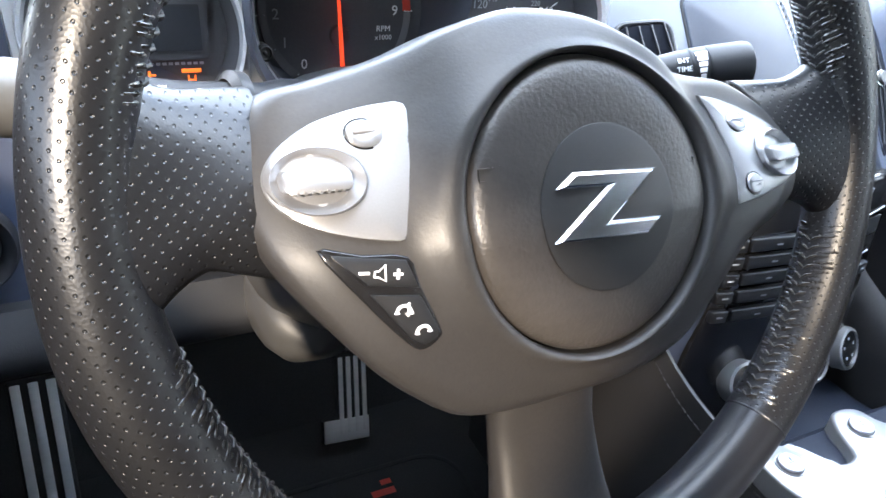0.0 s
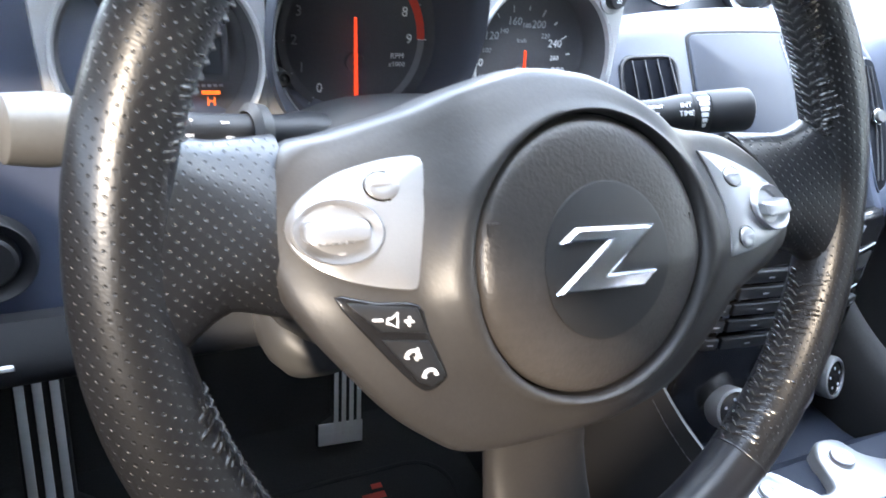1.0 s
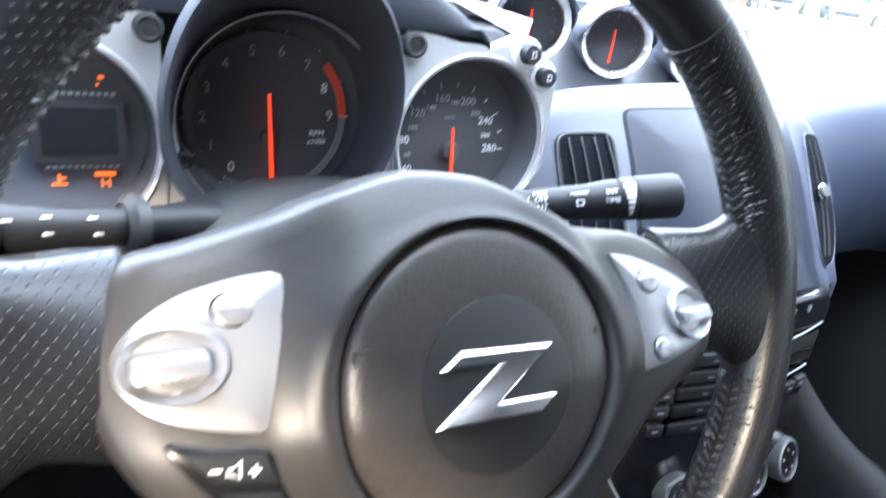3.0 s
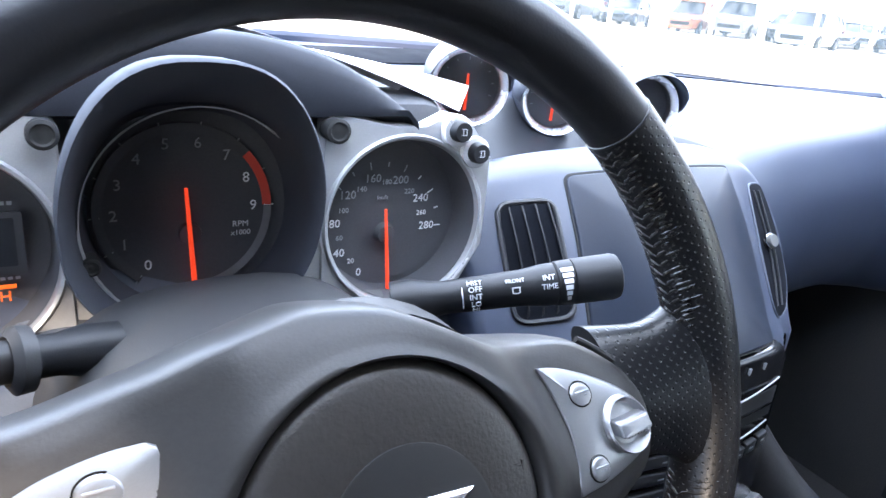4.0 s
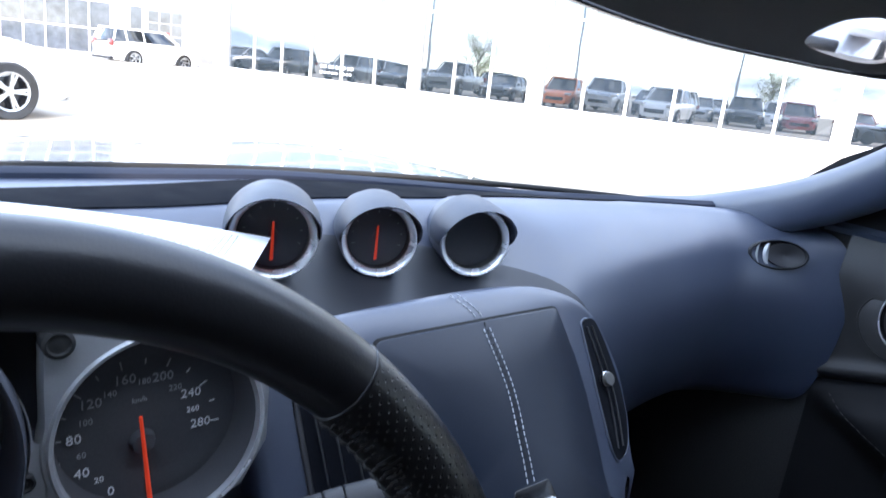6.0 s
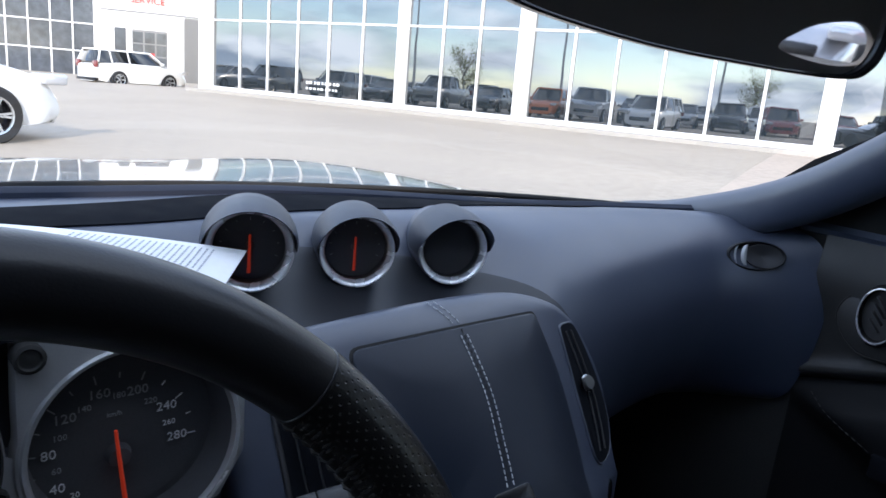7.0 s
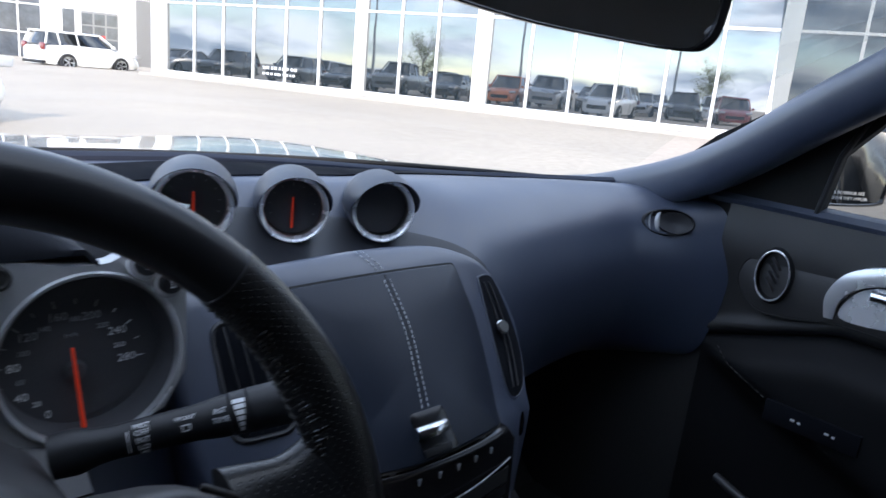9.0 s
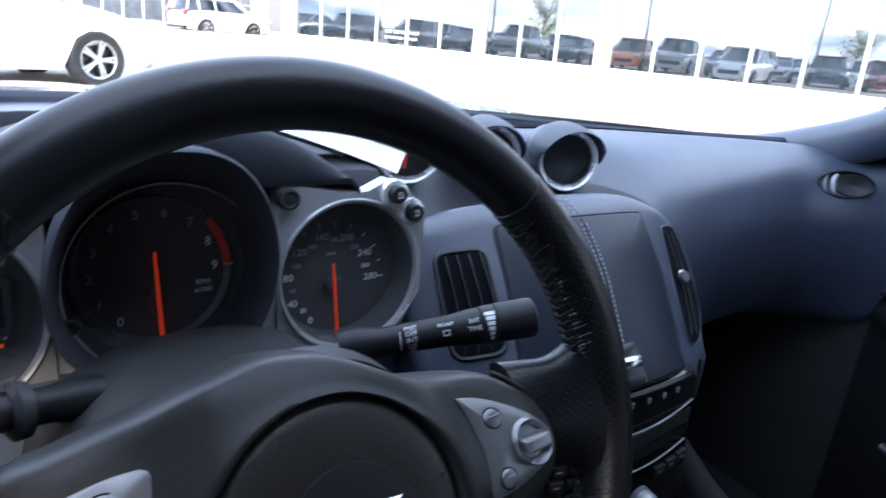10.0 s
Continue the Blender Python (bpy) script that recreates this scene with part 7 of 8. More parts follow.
# ---- the car's own bonnet and scuttle ----
def bonnet():
    b = thing("bonnet", at=(0.5, 1.2, 0.5), label="glossy black bonnet of the car ahead of the windscreen", category="bonnet")

    def f(u, v):
        x = -0.32 + 1.64 * u
        e = (2 * u - 1)
        y = 0.90 - 0.24 * e * e + 1.05 * v
        q = min(1.0, max(0.0, (abs(e) - 0.15) / 0.42))
        z = 0.831 + 0.029 * q * q * (3 - 2 * q) - 0.012 * e * e - 0.075 * v ** 1.5 - 0.10 * v ** 6 - 0.05 * abs(e) ** 4 - 0.07 * max(0.0, abs(e) - 0.2) ** 1.3 + 0.022 * math.exp(-((abs(e) - 0.78) / 0.22) ** 2) * v ** 0.5
        return Vector((x, y, z))

    bm = bm_()
    sheet(bm, f, 48, 40, 0.01)
    part("panel", bm, BODY, b, smooth=60)
    bm = bm_()
    sheet(bm, lambda u, v: Vector((-0.30 + 1.6 * u, 0.80 + 0.12 * v - 0.22 * (2 * u - 1) ** 2, 0.820 + 0.004 * v)), 30, 4, 0.01)
    part("scuttle", bm, RUBBER, b, "black scuttle panel")
    # sides and underbody that stand the car on its wheels
    bm = bm_()
    for x in (-0.42, 1.42):
        box(bm, (x, -0.2, 0.43), (0.10, 3.9, 0.44), bevel=0.04)
    box(bm, (0.5, 1.85, 0.38), (1.7, 0.12, 0.40), bevel=0.05)
    box(bm, (0.5, -0.2, 0.185), (1.7, 3.9, 0.02))
    part("body", bm, BODY, b)
    for x in (-0.38, 1.38):
        for y in (1.35, -1.2):
            bm = bm_()
            lathe(bm, [(0.0, -0.10), (0.24, -0.10), (0.31, -0.08), (0.325, 0), (0.31, 0.08), (0.24, 0.10), (0.0, 0.10)], 32, Matrix.Translation((x, y, 0.325)) @ pose(0, 0, 0, 0, 90, 0))
            part("wheel", bm, RUBBER, b)


bonnet()

# the whole car leans with the lot
for ob in list(scene.objects):
    if ob.parent is None and ob not in (cam, sun):
        ob.matrix_basis = CAR @ ob.matrix_basis

# ---- outdoors ----
ASPHALT = surface("pale_concrete_lot", (0.44, 0.378, 0.310), 0.9, vary=0.16, big=0.25, fine=14, bump=0.25)
KERB = surface("kerb_concrete", (0.46, 0.43, 0.39), 0.9, vary=0.12, big=0.6, fine=30, bump=0.2)
FACADE = surface("white_cladding", (0.78, 0.78, 0.77), 0.55, vary=0.05, big=0.4, fine=20, bump=0.03)
FRAME_WHITE = surface("white_mullion_paint", (0.80, 0.80, 0.80), 0.4, vary=0.03, big=1.0, fine=30, bump=0.0)
CORRUGATED = surface("grey_sheet_metal", (0.20, 0.205, 0.215), 0.45, metal=0.3, vary=0.08, big=0.5, fine=30, bump=0.05)
# indoor dimness put into a dark base colour; hidden behind opaque panes
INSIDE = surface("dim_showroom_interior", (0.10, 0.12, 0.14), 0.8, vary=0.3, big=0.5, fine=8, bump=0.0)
RED_SIGN = surface("red_sign_letters", (0.55, 0.03, 0.03), 0.4, vary=0.04, big=3, fine=30, bump=0.0)
TYRE = surface("tyre_rubber", (0.02, 0.02, 0.02), 0.85, vary=0.2, big=6, fine=60, bump=0.2)
ALLOY = surface("alloy_wheel", (0.62, 0.63, 0.64), 0.28, metal=0.9, vary=0.05, big=6, fine=90, bump=0.0)
CAR_GLASS = surface("dark_car_glass", (0.012, 0.014, 0.016), 0.05, vary=0.05, big=1, fine=20, bump=0.0, coat=1.0)
LAMP_RED = surface("tail_lamp_red", (0.22, 0.03, 0.028), 0.15, vary=0.05, big=4, fine=60, bump=0.0, coat=1.0)
LAMP_CLEAR = surface("head_lamp_clear", (0.55, 0.56, 0.58), 0.10, metal=0.3, vary=0.05, big=4, fine=60, bump=0.0, coat=1.0)
BARK = surface("grey_bark", (0.16, 0.13, 0.10), 0.9, vary=0.3, big=3, fine=30, bump=0.5)
LEAF = surface("spring_leaves", (0.20, 0.22, 0.045), 0.7, vary=0.4, big=1.5, fine=20, bump=0.1)
POLE = surface("galvanised_pole", (0.40, 0.41, 0.42), 0.5, metal=0.5, vary=0.08, big=1, fine=30, bump=0.05)


def reflecting_glass(name):
    """Coated showroom glazing: near-black base painted for the dim inside, strong mirror of the lot and the sky."""
    m, n, l, p = nodes_of(name)
    p.inputs["Base Color"].default_value = (0.022, 0.030, 0.036, 1)
    p.inputs["Roughness"].default_value = 0.015
    p.inputs["IOR"].default_value = 2.9
    co, ns, bp = n.new("ShaderNodeTexCoord"), n.new("ShaderNodeTexNoise"), n.new("ShaderNodeBump")
    ns.inputs["Scale"].default_value, ns.inputs["Detail"].default_value = 0.7, 1.0
    bp.inputs["Strength"].default_value, bp.inputs["Distance"].default_value = 0.05, 0.05
    l.new(co.outputs["Object"], ns.inputs["Vector"])
    l.new(ns.outputs["Fac"], bp.inputs["Height"])
    l.new(bp.outputs["Normal"], p.inputs["Normal"])
    return m


SHOP_GLASS = reflecting_glass("showroom_glass")
# opaque; its grey base colour takes in veiling haze over dark panes
WING_GLASS = surface("haze_grey_workshop_glass", (0.085, 0.095, 0.11), 0.12, vary=0.5, big=0.35, fine=6, bump=0.0)


# the showroom's front runs away to the far left at a slant
BA, BB = 20.3, -0.335
RISE = 0.22


def front_pt(y, z=0.0, out=0.0):
    nrm = Vector((-1, BB, 0)).normalized()
    p = Vector((BA + BB * y, y, z))
    return p + nrm * out


def along(r):
    """Where the sight line of slope y/x = r from the car meets the front."""
    return (-0.033 + r * (BA - 0.172)) / (1 - BB * r)


def ground():
    """One sheet to the horizon, rising a little towards the showroom."""
    dirv = (front_pt(1) - front_pt(0)).normalized()
    us = [-2000, -300, -60, -30, -15, 0, 10, 20, 30, 40, 60, 100, 300, 2000]
    ns = [-2000, -300, -60, -10, 0.0, 1.0, 2.0, 3.0, 4.5, 6.0, 7.5, 9.0, 11.0, 14.0, 18.0, 25.0, 40.0, 100.0, 400.0, 2000.0]
    bm = bm_()
    g = []
    for u in us:
        row = []
        for n in ns:
            t = min(1.0, max(0.0, (11.0 - n) / 10.0))
            p = front_pt(0) + dirv * u + Vector((-1, BB, 0)).normalized() * n
            row.append(bm.verts.new((p.x, p.y, RISE * t * t * (3 - 2 * t))))
        g.append(row)
    for i in range(len(us) - 1):
        for j in range(len(ns) - 1):
            bm.faces.new((g[i][j], g[i + 1][j], g[i + 1][j + 1], g[i][j + 1]))
    o = part("ground", bm, ASPHALT, toward=(0, 0, 500))
    tagged(o, "pale sunlit concrete car lot", "ground", kind="structure")


ground()


def showroom():
    s = thing("showroom", at=front_pt(15), label="glass-fronted showroom with white pillars and mullions", category="building")
    dirv = (front_pt(1) - front_pt(0)).normalized()
    up = Vector((0, 0, 1))
    SILL, H = 0.40, 7.6
    y1 = 27.58
    pil = [(y1, 0.72), (18.77, 0.38), (14.65, 0.44), (7.00, 0.40), (along(-0.05), 0.42), (along(-0.45), 0.42)]
    ylo = along(-0.75)

    def slab(name, mt, ya, yb, z0, z1, d0, d1, parent=s, label="", bev=0.0):
        bm = bm_()
        a, b = front_pt(ya), front_pt(yb)
        m = facing((a + b) / 2 + Vector((0, 0, (z0 + z1) / 2)), dirv, up)
        box(bm, (0, 0, 0), ((b - a).length, z1 - z0, d1 - d0), m, bevel=bev)
        out = Vector((-1, BB, 0)).normalized() * (d0 + d1) / 2
        bmesh.ops.translate(bm, vec=out, verts=bm.verts)
        return part(name, bm, mt, parent, label, smooth=0)

    slab("plinth", FACADE, ylo, y1, 0.1, SILL, -0.30, 0.06, label="white plinth")
    slab("parapet", FACADE, ylo, y1, H, H + 0.9, -0.30, 0.10, label="white parapet")
    slab("roof", CORRUGATED, ylo, y1, H - 0.1, H + 0.05, -14.0, -0.3)
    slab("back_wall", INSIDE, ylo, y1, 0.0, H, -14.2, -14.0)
    for y, w_ in pil:
        slab("pillar", FACADE, y - w_ / 2, y + w_ / 2, 0.1, H, -0.25, 0.09, label="white pillar")
    # glass bays with mullions and transoms
    bays = [(pil[0][0] - 0.36, pil[1][0] + 0.19, 6), (pil[1][0] - 0.19, pil[2][0] + 0.22, 3), (pil[2][0] - 0.22, pil[3][0] + 0.20, 6), (pil[3][0] - 0.20, pil[4][0] + 0.21, 6), (pil[4][0] - 0.21, pil[5][0] + 0.21, 6)]
    zs = [SILL, 2.93, 4.25, 5.9, H]
    for ya, yb, n in bays:
        for k in range(n):
            a, b = ya + (yb - ya) * k / n, ya + (yb - ya) * (k + 1) / n
            for z0, z1 in zip(zs, zs[1:]):
                slab("pane", SHOP_GLASS, b, a, z0, z1, -0.05, -0.02)
            if k:
                slab("mullion", FRAME_WHITE, a - 0.035, a + 0.035, SILL, H, -0.06, 0.03)
        for z in zs[1:-1]:
            slab("transom", FRAME_WHITE, yb, ya, z - 0.035, z + 0.035, -0.055, 0.025)
        slab("sill", FRAME_WHITE, yb, ya, SILL - 0.01, SILL + 0.06, -0.06, 0.05)
    # window lettering
    yl = 21.9
    bm = bm_()
    m = facing(front_pt(yl, 0.90, -0.005), -dirv, up)
    rnd = random.Random(8)
    for row in range(2):
        x = -0.75
        while x < 0.75:
            w_ = rnd.uniform(0.07, 0.15)
            box(bm, (x, -0.20 * row, 0), (w_, 0.10 - 0.02 * row, 0.01), m)
            x += w_ + 0.07
    part("window_lettering", bm, FRAME_WHITE, s, "unreadable white lettering on the glass", smooth=0)
    # kerb and walk along the front
    k = tagged(thing("pavement", at=front_pt(15, 0, 1.0)), "pale concrete walk and kerb along the showroom", "pavement", kind="structure")
    slab("walk", KERB, ylo, y1 + 0.1, 0.0, RISE + 0.10, 0.0, 0.9, parent=k)


showroom()


def service_wing():
    """The lower wing behind the showroom's far corner, with its roller door and sign."""
    w = thing("service_building", at=(14.0, 44.0, 0), label="white service building with a glazed roller door and red lettering", category="building")
    o = Vector((20.0, 39.0, 0))
    d = Vector((-0.90, 0.44, 0)).normalized()
    m = facing(o, -d, (0, 0, 1))

    def slab(name, mt, x0, x1, z0, z1, d0, d1, label="", parent=w):
        bm = bm_()
        box(bm, (-(x0 + x1) / 2, (z0 + z1) / 2, (d0 + d1) / 2), (x1 - x0, z1 - z0, d1 - d0), m)
        return part(name, bm, mt, parent, label, smooth=0)

    xs = {"grey0": 4.36, "grey1": 5.37, "door0": 6.27, "door1": 8.12, "win0": 8.44, "win1": 9.03, "dark0": 10.04, "dark1": 16.0}
    slab("wall", FACADE, xs["grey0"] - 3.0, xs["dark1"] + 20, 0, 8.4, -0.4, 0.0, "white clad wall")
    for k in range(14):
        a = xs["grey0"] + (xs["grey1"] - xs["grey0"]) * k / 14
        b = xs["grey0"] + (xs["grey1"] - xs["grey0"]) * (k + 0.55) / 14
        slab("panel", CORRUGATED, a, b, 0.0, 3.8, 0.0, 0.08, "grey ribbed panel" if k == 0 else "")
    slab("panel_back", CORRUGATED, xs["grey0"], xs["grey1"], 0.0, 3.75, -0.01, 0.03)
    x0, x1 = xs["door0"], xs["door1"]
    slab("roller_door", CORRUGATED, x0, x1, 0.0, 2.93, 0.0, 0.03, "pale roller door")
    for r in range(4):
        for c in range(3):
            a = x0 + (x1 - x0) * (c + 0.08) / 3
            b = x0 + (x1 - x0) * (c + 0.92) / 3
            slab("pane", WING_GLASS, a, b, 0.22 + 0.67 * r, 0.80 + 0.67 * r, 0.03, 0.06)
    slab("door_notice", RED_SIGN, x0 + 0.66, x0 + 1.05, 1.42, 1.70, 0.06, 0.075, "small red notice")
    slab("pane", WING_GLASS, xs["win0"], xs["win1"], 1.7, 2.95, 0.0, 0.04)
    for k in range(5):
        a = xs["dark0"] + 1.1 * k
        for r in range(5):
            slab("pane", WING_GLASS, a, a + 1.1, 0.05 + 1.48 * r, 1.50 + 1.48 * r, 0.0, 0.04)
        slab("mullion", FRAME_WHITE, a - 0.04, a + 0.04, 0.0, 7.5, 0.0, 0.08)
    for r in range(1, 5):
        slab("transom", FRAME_WHITE, xs["dark0"], xs["dark0"] + 5.5, 0.02 + 1.48 * r - 0.03, 0.02 + 1.48 * r + 0.04, 0.0, 0.07)
    slab("fascia_line", CORRUGATED, xs["grey0"] - 0.1, xs["dark0"] - 0.3, 3.84, 3.90, 0.0, 0.05)
    text("sign", "SERVICE", 0.50, m @ Matrix.Translation((-7.28, 4.50, 0.05)), RED_SIGN, w, depth=0.05)


service_wing()


# ---- vehicles ----
def car(name, at, heading, L, W, H, paint, style, label, group="", waist=0.0):
    """A parked vehicle: body, glasshouse, wheels, lamps. heading: degrees that its nose turns from +x."""
    m = Matrix.Translation(at) @ Matrix.Rotation(radians(heading), 4, "Z")
    c = thing(name, m=m, label=label, category="car" if style != "pickup" else "pickup truck", group=group)
    gc = 0.20 if style != "pickup" else 0.28
    belt = H * (waist or (0.60 if style in ("suv", "van") else 0.63))
    wr = 0.34 if style in ("suv", "van", "sedan") else 0.39
    xf, xr = L * 0.5 - 0.92, -L * 0.5 + (0.95 if style != "van" else 1.05)

    def add(nm, bm, mt, lab="", smooth=45):
        return part(nm, bm, mt, c, lab, smooth, local=True)

    # lower body as a run of cross sections along its length
    secs = []
    n = 26
    for k in range(n + 1):
        q = k / n
        x = -L / 2 + L * q
        e = abs(2 * q - 1)
        wy = W / 2 * (1 - 0.22 * e ** 7 - 0.05 * e ** 2)
        if style == "pickup":
            top = belt + 0.04 if q < 0.45 else belt - 0.02 * (q - 0.45) / 0.3 if q < 0.72 else belt - 0.04 - 0.10 * ((q - 0.72) / 0.28) ** 2
        else:
            top = belt + 0.02 * (1 - q) if q < 0.70 else belt - 0.02 - 0.26 * ((q - 0.70) / 0.30) ** 1.8 * (1.0 if style != "van" else 0.9)
        top -= 0.16 * e ** 14
        bot = gc + 0.14 * e ** 8
        arch = max(0.0, 1 - (min(abs(x - xf), abs(x - xr)) / (wr + 0.07)) ** 2)
        low = bot + (wr + 0.12) * math.sqrt(arch) if arch > 0 else bot
        low = min(low, wr * 2 + 0.08)
        ring = [(x, -wy * 0.80, gc + 0.02), (x, -wy * 0.97, max(low, gc + 0.02)), (x, -wy, max(low + 0.02, (gc + top) * 0.5)), (x, -wy * 0.985, top - 0.10), (x, -wy * 0.93, top - 0.015), (x, -wy * 0.75, top + 0.012), (x, 0, top + 0.03),
                (x, wy * 0.75, top + 0.012), (x, wy * 0.93, top - 0.015), (x, wy * 0.985, top - 0.10), (x, wy, max(low + 0.02, (gc + top) * 0.5)), (x, wy * 0.97, max(low, gc + 0.02)), (x, wy * 0.80, gc + 0.02)]
        secs.append(ring)
    bm = bm_()
    rings(bm, secs)
    add("body", bm, paint)
    # glasshouse
    if style == "van":
        xs_ = [(-0.5, 0.0), (-0.475, 1.0), (0.15, 1.0), (0.34, 0.0)]
    elif style == "suv":
        xs_ = [(-0.495, 0.0), (-0.44, 0.97), (0.08, 1.0), (0.25, 0.0)]
    elif style == "pickup":
        xs_ = [(-0.10, 0.0), (-0.075, 0.98), (0.12, 1.0), (0.245, 0.0)]
    else:
        xs_ = [(-0.43, 0.0), (-0.22, 0.97), (0.04, 1.0), (0.25, 0.0)]
    gh = H - belt

    def house(scale, lift, cut):
        secs = []
        for k in range(15):
            t = k / 14
            w2 = 1 - 0.20 * t * 1.0
            z = belt - 0.03 + (gh + 0.03 - cut) * t
            xa = xs_[0][0] + (xs_[1][0] - xs_[0][0]) * t ** 1.2
            xb = xs_[3][0] + (xs_[2][0] - xs_[3][0]) * t ** 0.9
            yy = W / 2 * 0.92 * w2 * scale
            x0, x1 = L * xa * (1 if scale < 1 else 1.0) - lift, L * xb + lift
            secs.append([(x0, -yy * 0.86, z), (x0 + 0.10, -yy, z), (x1 - 0.16, -yy, z), (x1, -yy * 0.84, z), (x1 + 0.02, 0, z), (x1, yy * 0.84, z), (x1 - 0.16, yy, z), (x0 + 0.10, yy, z), (x0, yy * 0.86, z), (x0 - 0.01, 0, z)])
        return secs

    bm = bm_()
    rings(bm, house(1.0, 0.0, 0.06))
    add("glasshouse", bm, CAR_GLASS, "dark windows")
    bm = bm_()
    yy = W / 2 * 0.92 * 0.80
    x0, x1 = L * xs_[1][0], L * xs_[2][0]
    secs = []
    for z, k in ((H - 0.075, 1.02), (H - 0.035, 1.01), (H - 0.008, 0.94), (H, 0.6)):
        secs.append([(x0 - 0.04 + 0.10 * (1 - k), -yy * k, z), ((x0 + x1) / 2, -yy * 1.02 * k, z), (x1 + 0.06 - 0.15 * (1 - k), -yy * k, z), (x1 + 0.10 - 0.2 * (1 - k), 0, z), (x1 + 0.06 - 0.15 * (1 - k), yy * k, z), ((x0 + x1) / 2, yy * 1.02 * k, z), (x0 - 0.04 + 0.10 * (1 - k), yy * k, z), (x0 - 0.06, 0, z)])
    rings(bm, secs)
    add("roof", bm, paint)
    for s in (-1, 1):
        bm = bm_()
        for xa, xb in ((xs_[0], xs_[1]), (xs_[3], xs_[2])):
            p0 = Vector((L * xa[0] + (0.08 if xa[0] < 0 else -0.10), s * W / 2 * 0.915, belt - 0.02))
            p1 = Vector((L * xb[0] + (0.02 if xa[0] < 0 else 0.0), s * yy * 1.01, H - 0.05))
            tube(bm, [p0, p0.lerp(p1, 0.5) + Vector((0, s * 0.015, 0.015)), p1], 0.040, 8)
        xm = L * (xs_[1][0] * 0.45 + xs_[2][0] * 0.55)
        for xx in ((xm,) if style in ("sedan", "pickup") else (xm, L * (xs_[1][0] * 0.80 + xs_[2][0] * 0.2))):
            tube(bm, [(xx, s * W / 2 * 0.925, belt - 0.02), (xx - 0.03, s * yy * 1.01, H - 0.06)], 0.035, 8)
        add("pillar", bm, paint if style != "van" else GLOSS_BLACK)
        bm = bm_()
        box(bm, (L * xs_[3][0] - 0.30, s * (W / 2 + 0.06), belt + 0.06), (0.12, 0.18, 0.13), bevel=0.03)
        add("door_mirror", bm, paint)
        for x, mt, nm in ((L / 2 - 0.14, LAMP_CLEAR, "head_lamp"), (-L / 2 + 0.05, LAMP_RED, "tail_lamp")):
            bm = bm_()
            box(bm, (x, s * W * 0.385, belt - (0.22 if x > 0 else 0.10)), (0.30 if x > 0 else 0.10, W * 0.18, 0.13 if x > 0 else 0.26), pose(0, 0, 0), bevel=0.03)
            add(nm, bm, mt)
        for x in (xf, xr):
            y = s * (W / 2 - 0.10)
            wm = Matrix.Translation((x, y, wr)) @ pose(0, 0, 0, -90 * s, 0, 0)
            bm = bm_()
            lathe(bm, [(wr * 0.66, -0.09), (wr * 0.92, -0.11), (wr, -0.07), (wr, 0.07), (wr * 0.92, 0.11), (wr * 0.68, 0.09), (wr * 0.66, 0.02)], 32, wm)
            tyre = add("tyre", bm, TYRE)
            bm = bm_()
            lathe(bm, [(wr * 0.68, 0.09), (wr * 0.66, 0.10), (wr * 0.62, 0.06), (wr * 0.60, 0.0), (0.0, 0.0)], 32, wm)
            add("wheel_well", bm, GLOSS_BLACK)
            bm = bm_()
            lathe(bm, [(wr * 0.67, 0.088), (wr * 0.665, 0.104), (wr * 0.61, 0.098), (wr * 0.60, 0.08)], 32, wm)
            lathe(bm, [(wr * 0.16, 0.05), (wr * 0.15, 0.095), (0, 0.098)], 16, wm)
            for k in range(10):
                box(bm, (wr * 0.38, 0, 0.082), (wr * 0.50, wr * 0.085, 0.022), wm @ Matrix.Rotation(2 * math.pi * (k // 2) / 5 + (0.12 if k % 2 else -0.12), 4, "Z"))
            add("rim", bm, ALLOY, "spoked alloy rim")
    bm = bm_()
    box(bm, (L / 2 - 0.03, 0, gc + 0.30), (0.08, W * 0.55, 0.20), bevel=0.03)
    add("grille", bm, GLOSS_BLACK)
    bm = bm_()
    box(bm, (L / 2 - 0.12, 0, gc + 0.08), (0.16, W * 0.66, 0.09), bevel=0.03)
    box(bm, (-L / 2 + 0.06, 0, gc + 0.10), (0.16, W * 0.84, 0.12), bevel=0.03)
    add("bumper", bm, DASH_LOW)
    return c


def paint(name, color, metal=0.0):
    return surface(name, color, 0.28, metal=metal, vary=0.03, big=1.0, fine=60, bump=0.0, coat=1.0)


WHITE_P, ORANGE_P, GREY_P = paint("white_paint", (0.78, 0.78, 0.77)), paint("orange_paint", (0.72, 0.19, 0.05)), paint("grey_paint", (0.16, 0.17, 0.18), 0.4)
DARK_P, RED_P, SILVER_P, BLUE_P = paint("charcoal_paint", (0.035, 0.037, 0.04), 0.3), paint("red_paint", (0.28, 0.02, 0.02)), paint("silver_paint", (0.45, 0.46, 0.48), 0.6), paint("steel_blue_paint", (0.12, 0.17, 0.24), 0.4)

car("parked_van", (9.50, 31.5, 0.03), 14, 4.1, 1.70, 1.50, WHITE_P, "suv", "white passenger van parked by the service door", waist=0.66)
car("parked_car", (-0.06, 9.9, -0.02), 20, 4.35, 1.86, 1.66, WHITE_P, "suv", "white car with alloy wheels crossing in front of the bonnet")
car("parked_car", (3.15, -3.6, 0), 90, 4.6, 1.82, 1.50, DARK_P, "sedan", "charcoal saloon parked on the passenger side")
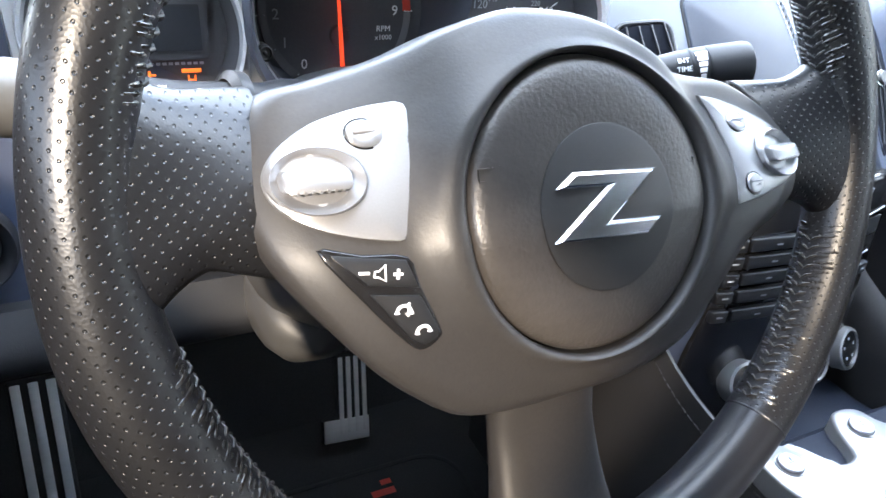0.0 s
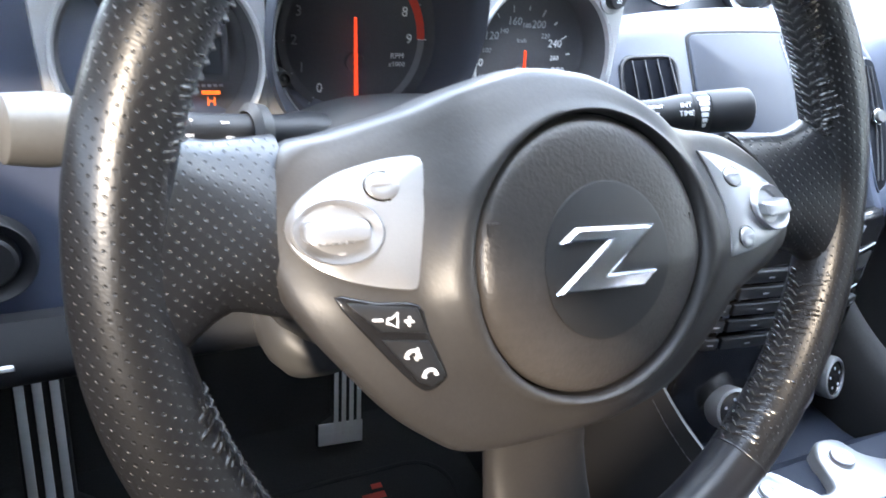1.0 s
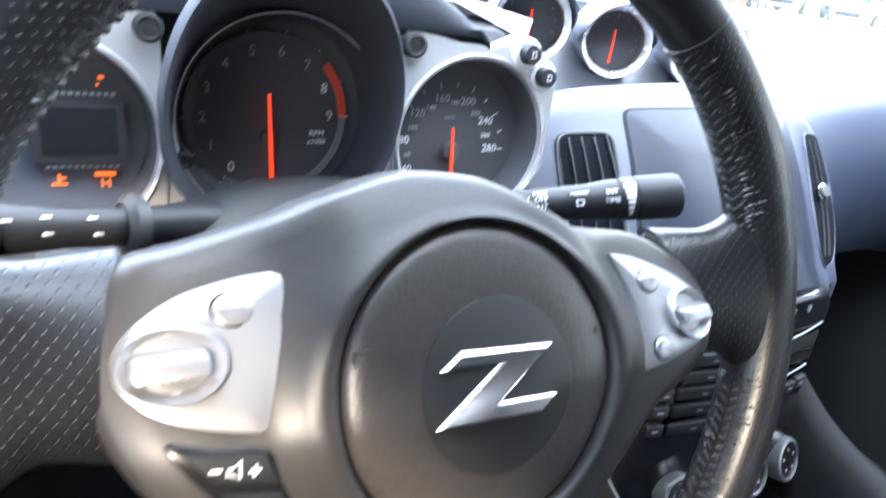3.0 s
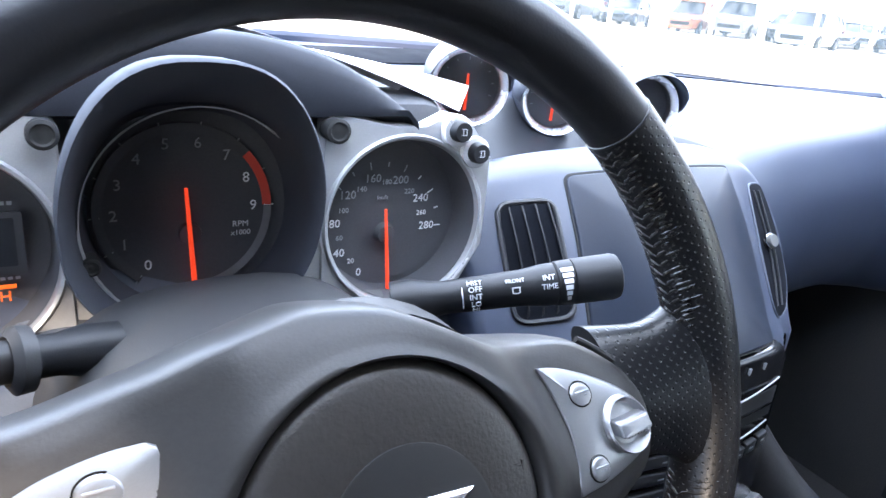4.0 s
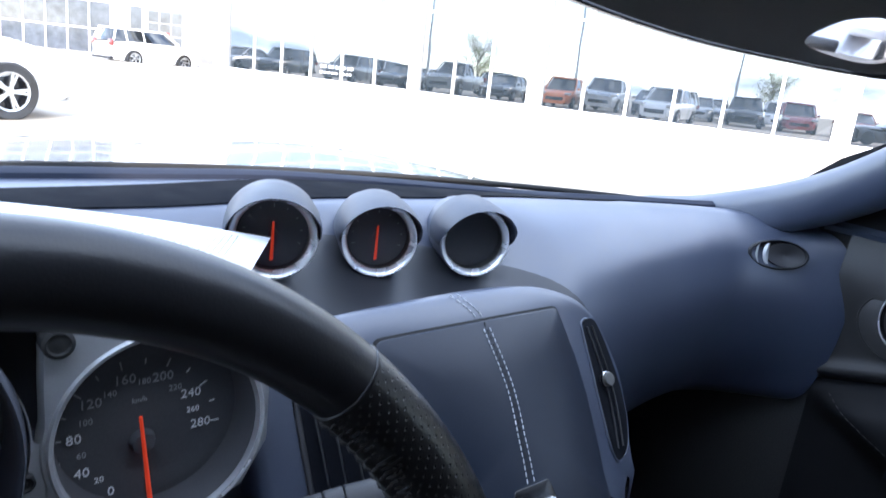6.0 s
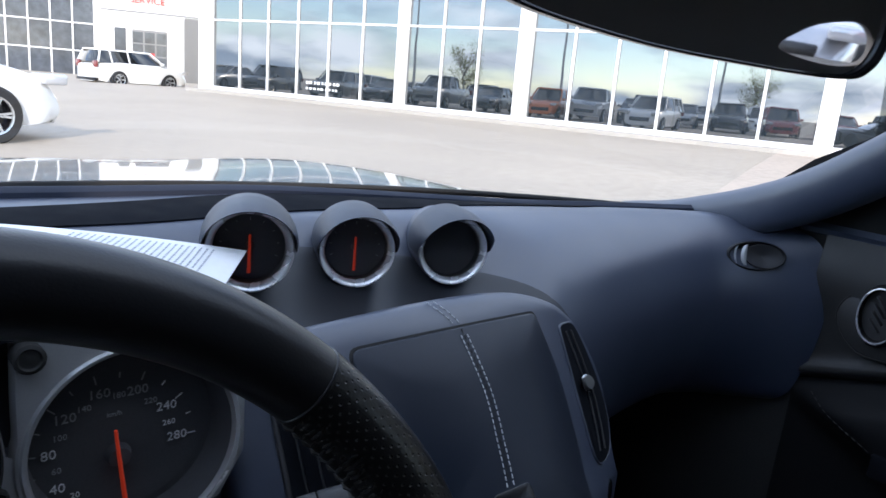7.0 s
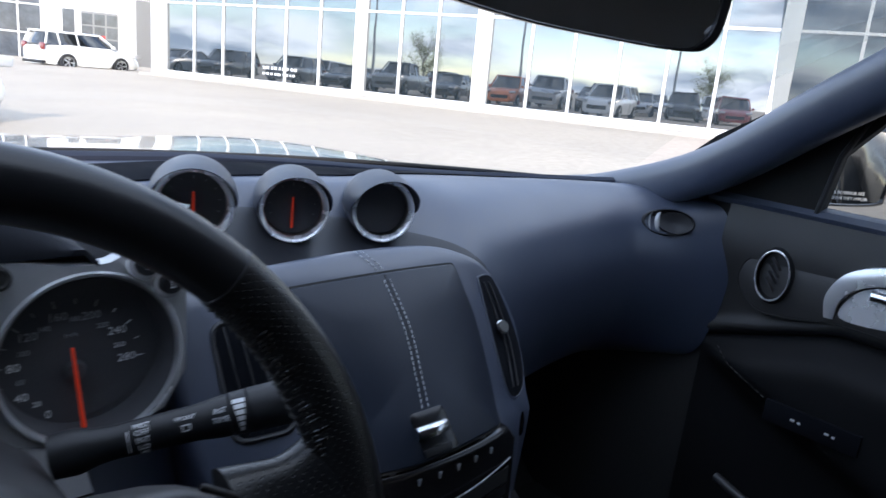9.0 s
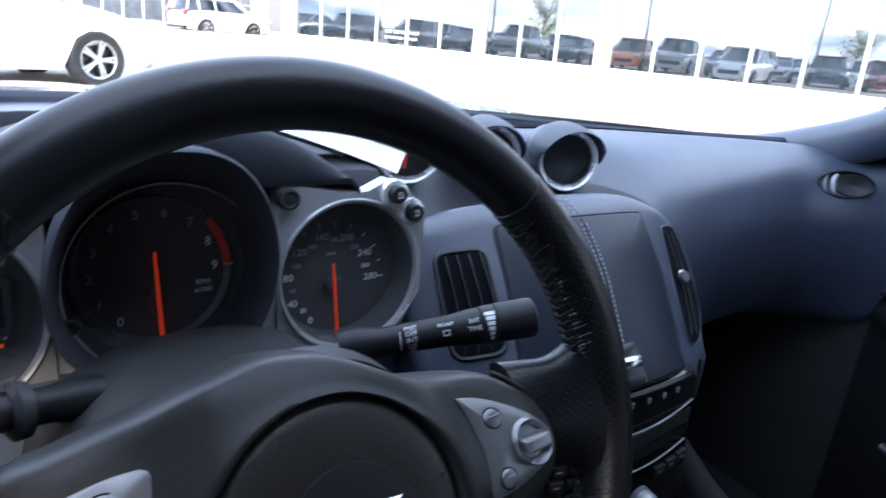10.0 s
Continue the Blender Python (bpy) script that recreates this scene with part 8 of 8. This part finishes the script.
# the rows behind and beside, which the showroom glass mirrors
LOT = [(-5.8, 36.4, SILVER_P, "sedan"), (-5.7, 33.2, DARK_P, "suv"), (-5.9, 28.8, GREY_P, "suv"), (-5.8, 25.4, DARK_P, "sedan"), (-5.9, 22.0, GREY_P, "pickup"), (-5.8, 18.9, DARK_P, "sedan"), (-5.6, 15.5, ORANGE_P, "suv"), (-5.8, 13.0, SILVER_P, "pickup"),
       (-7.2, 10.4, DARK_P, "sedan"), (-7.4, 7.8, SILVER_P, "sedan"), (-7.4, 5.2, DARK_P, "suv"), (-7.2, 2.5, RED_P, "suv"), (-7.3, -0.6, RED_P, "sedan"), (-7.4, -3.6, GREY_P, "suv"),
       (-14.5, 30.0, SILVER_P, "suv"), (-14.2, 26.6, WHITE_P, "sedan"), (-14.4, 21.2, DARK_P, "suv"), (-14.3, 16.6, BLUE_P, "sedan"), (-14.6, 13.0, WHITE_P, "suv"), (-14.2, 9.5, GREY_P, "pickup"), (-14.4, 6.0, SILVER_P, "sedan"), (-14.5, 2.0, WHITE_P, "suv")]
NAMES = {id(DARK_P): "charcoal", id(GREY_P): "grey", id(SILVER_P): "silver", id(ORANGE_P): "orange", id(RED_P): "red", id(BLUE_P): "blue-grey", id(WHITE_P): "white"}
KINDS = {"suv": (4.6, 1.88, 1.68), "pickup": (5.7, 2.0, 1.88), "sedan": (4.7, 1.82, 1.47)}
for x, y, pt, st in LOT:
    car("parked_car" if st != "pickup" else "pickup_truck", (x, y, 0), 8, *KINDS[st], pt, st, NAMES[id(pt)] + " " + {"suv": "sport utility car", "pickup": "pickup truck", "sedan": "saloon"}[st] + " parked in a row on the lot", group="cars parked on the lot")
car("parked_car", (1.9, -9.0, 0), 100, 4.7, 1.85, 1.5, SILVER_P, "sedan", "silver saloon parked behind the car")


def tree(at, h, seed):
    rnd = random.Random(seed)
    t = thing("tree", at=at, label="spring tree with thin yellow-green leaves at the lot's edge", category="tree", group="trees behind the lot")
    bm = bm_()
    at = Vector(at)
    tips = []
    trunk = [at + Vector((rnd.uniform(-.1, .1) * k, rnd.uniform(-.1, .1) * k, h * 0.55 * k / 4)) for k in range(5)]
    tube(bm, trunk, [h * 0.025, h * 0.02, h * 0.017, h * 0.014, h * 0.008], 8)
    for k in range(22):
        b = trunk[1 + k % 4].lerp(trunk[min(4, 2 + k % 4)], rnd.random())
        a, el, ln = rnd.uniform(0, 6.28), rnd.uniform(0.4, 1.2), h * rnd.uniform(0.22, 0.45)
        d = Vector((math.cos(a) * math.cos(el), math.sin(a) * math.cos(el), math.sin(el)))
        p = [b, b + d * ln * 0.5 + Vector((0, 0, -0.02 * ln)), b + d * ln + Vector((0, 0, 0.10 * ln))]
        tube(bm, p, [h * 0.008, h * 0.005, h * 0.002], 5)
        for q in range(5):
            tw = p[1].lerp(p[2], q / 4) + Vector([rnd.uniform(-1, 1) * h * 0.08 for _ in range(3)])
            tube(bm, [p[1].lerp(p[2], q / 4), tw], [h * 0.003, h * 0.001], 4)
            tips.append(tw)
        tips.append(p[2])
    part("trunk", bm, BARK, t)
    vs, fs = [], []
    for p in tips:
        for _ in range(26):
            c = p + Vector([rnd.gauss(0, h * 0.05) for _ in range(3)])
            s = h * rnd.uniform(0.006, 0.014)
            u = Vector([rnd.gauss(0, 1) for _ in range(3)]).normalized()
            w = u.orthogonal().normalized()
            k = len(vs)
            vs += [c - u * s, c + w * s * 0.6, c + u * s, c - w * s * 0.6]
            fs.append((k, k + 1, k + 2, k + 3))
    me = bpy.data.meshes.new("crown")
    me.from_pydata([tuple(v - at) for v in vs], [], fs)
    me.materials.append(LEAF)
    ob = new("crown", me)
    ob.parent = t


for k, (x, y, h) in enumerate(((7.0, -24, 8.5), (13.0, -22, 7.5), (19.0, -26, 9.0), (1.0, -27, 8.0), (-6.0, -25, 8.8), (-52, 30, 7.0), (-50, -4, 6.5))):
    tree((x, y, 0), h, 20 + k)


def lamp_post(at):
    p = thing("lamp_post", at=at, label="grey steel lot lamp post with a double head", category="lamp post", group="lot lamp posts")
    bm = bm_()
    tube(bm, [at, (at[0], at[1], 8.0)], [0.10, 0.06], 10)
    part("pole", bm, POLE, p)
    for s in (-1, 1):
        bm = bm_()
        box(bm, (at[0], at[1] + s * 0.6, 8.0), (0.35, 0.8, 0.12), bevel=0.03)
        part("lamp_head", bm, POLE, p)


for at in ((-13.5, 26.0, 0), (-13.4, 15.5, 0), (-13.6, 5.0, 0)):
    lamp_post(at)
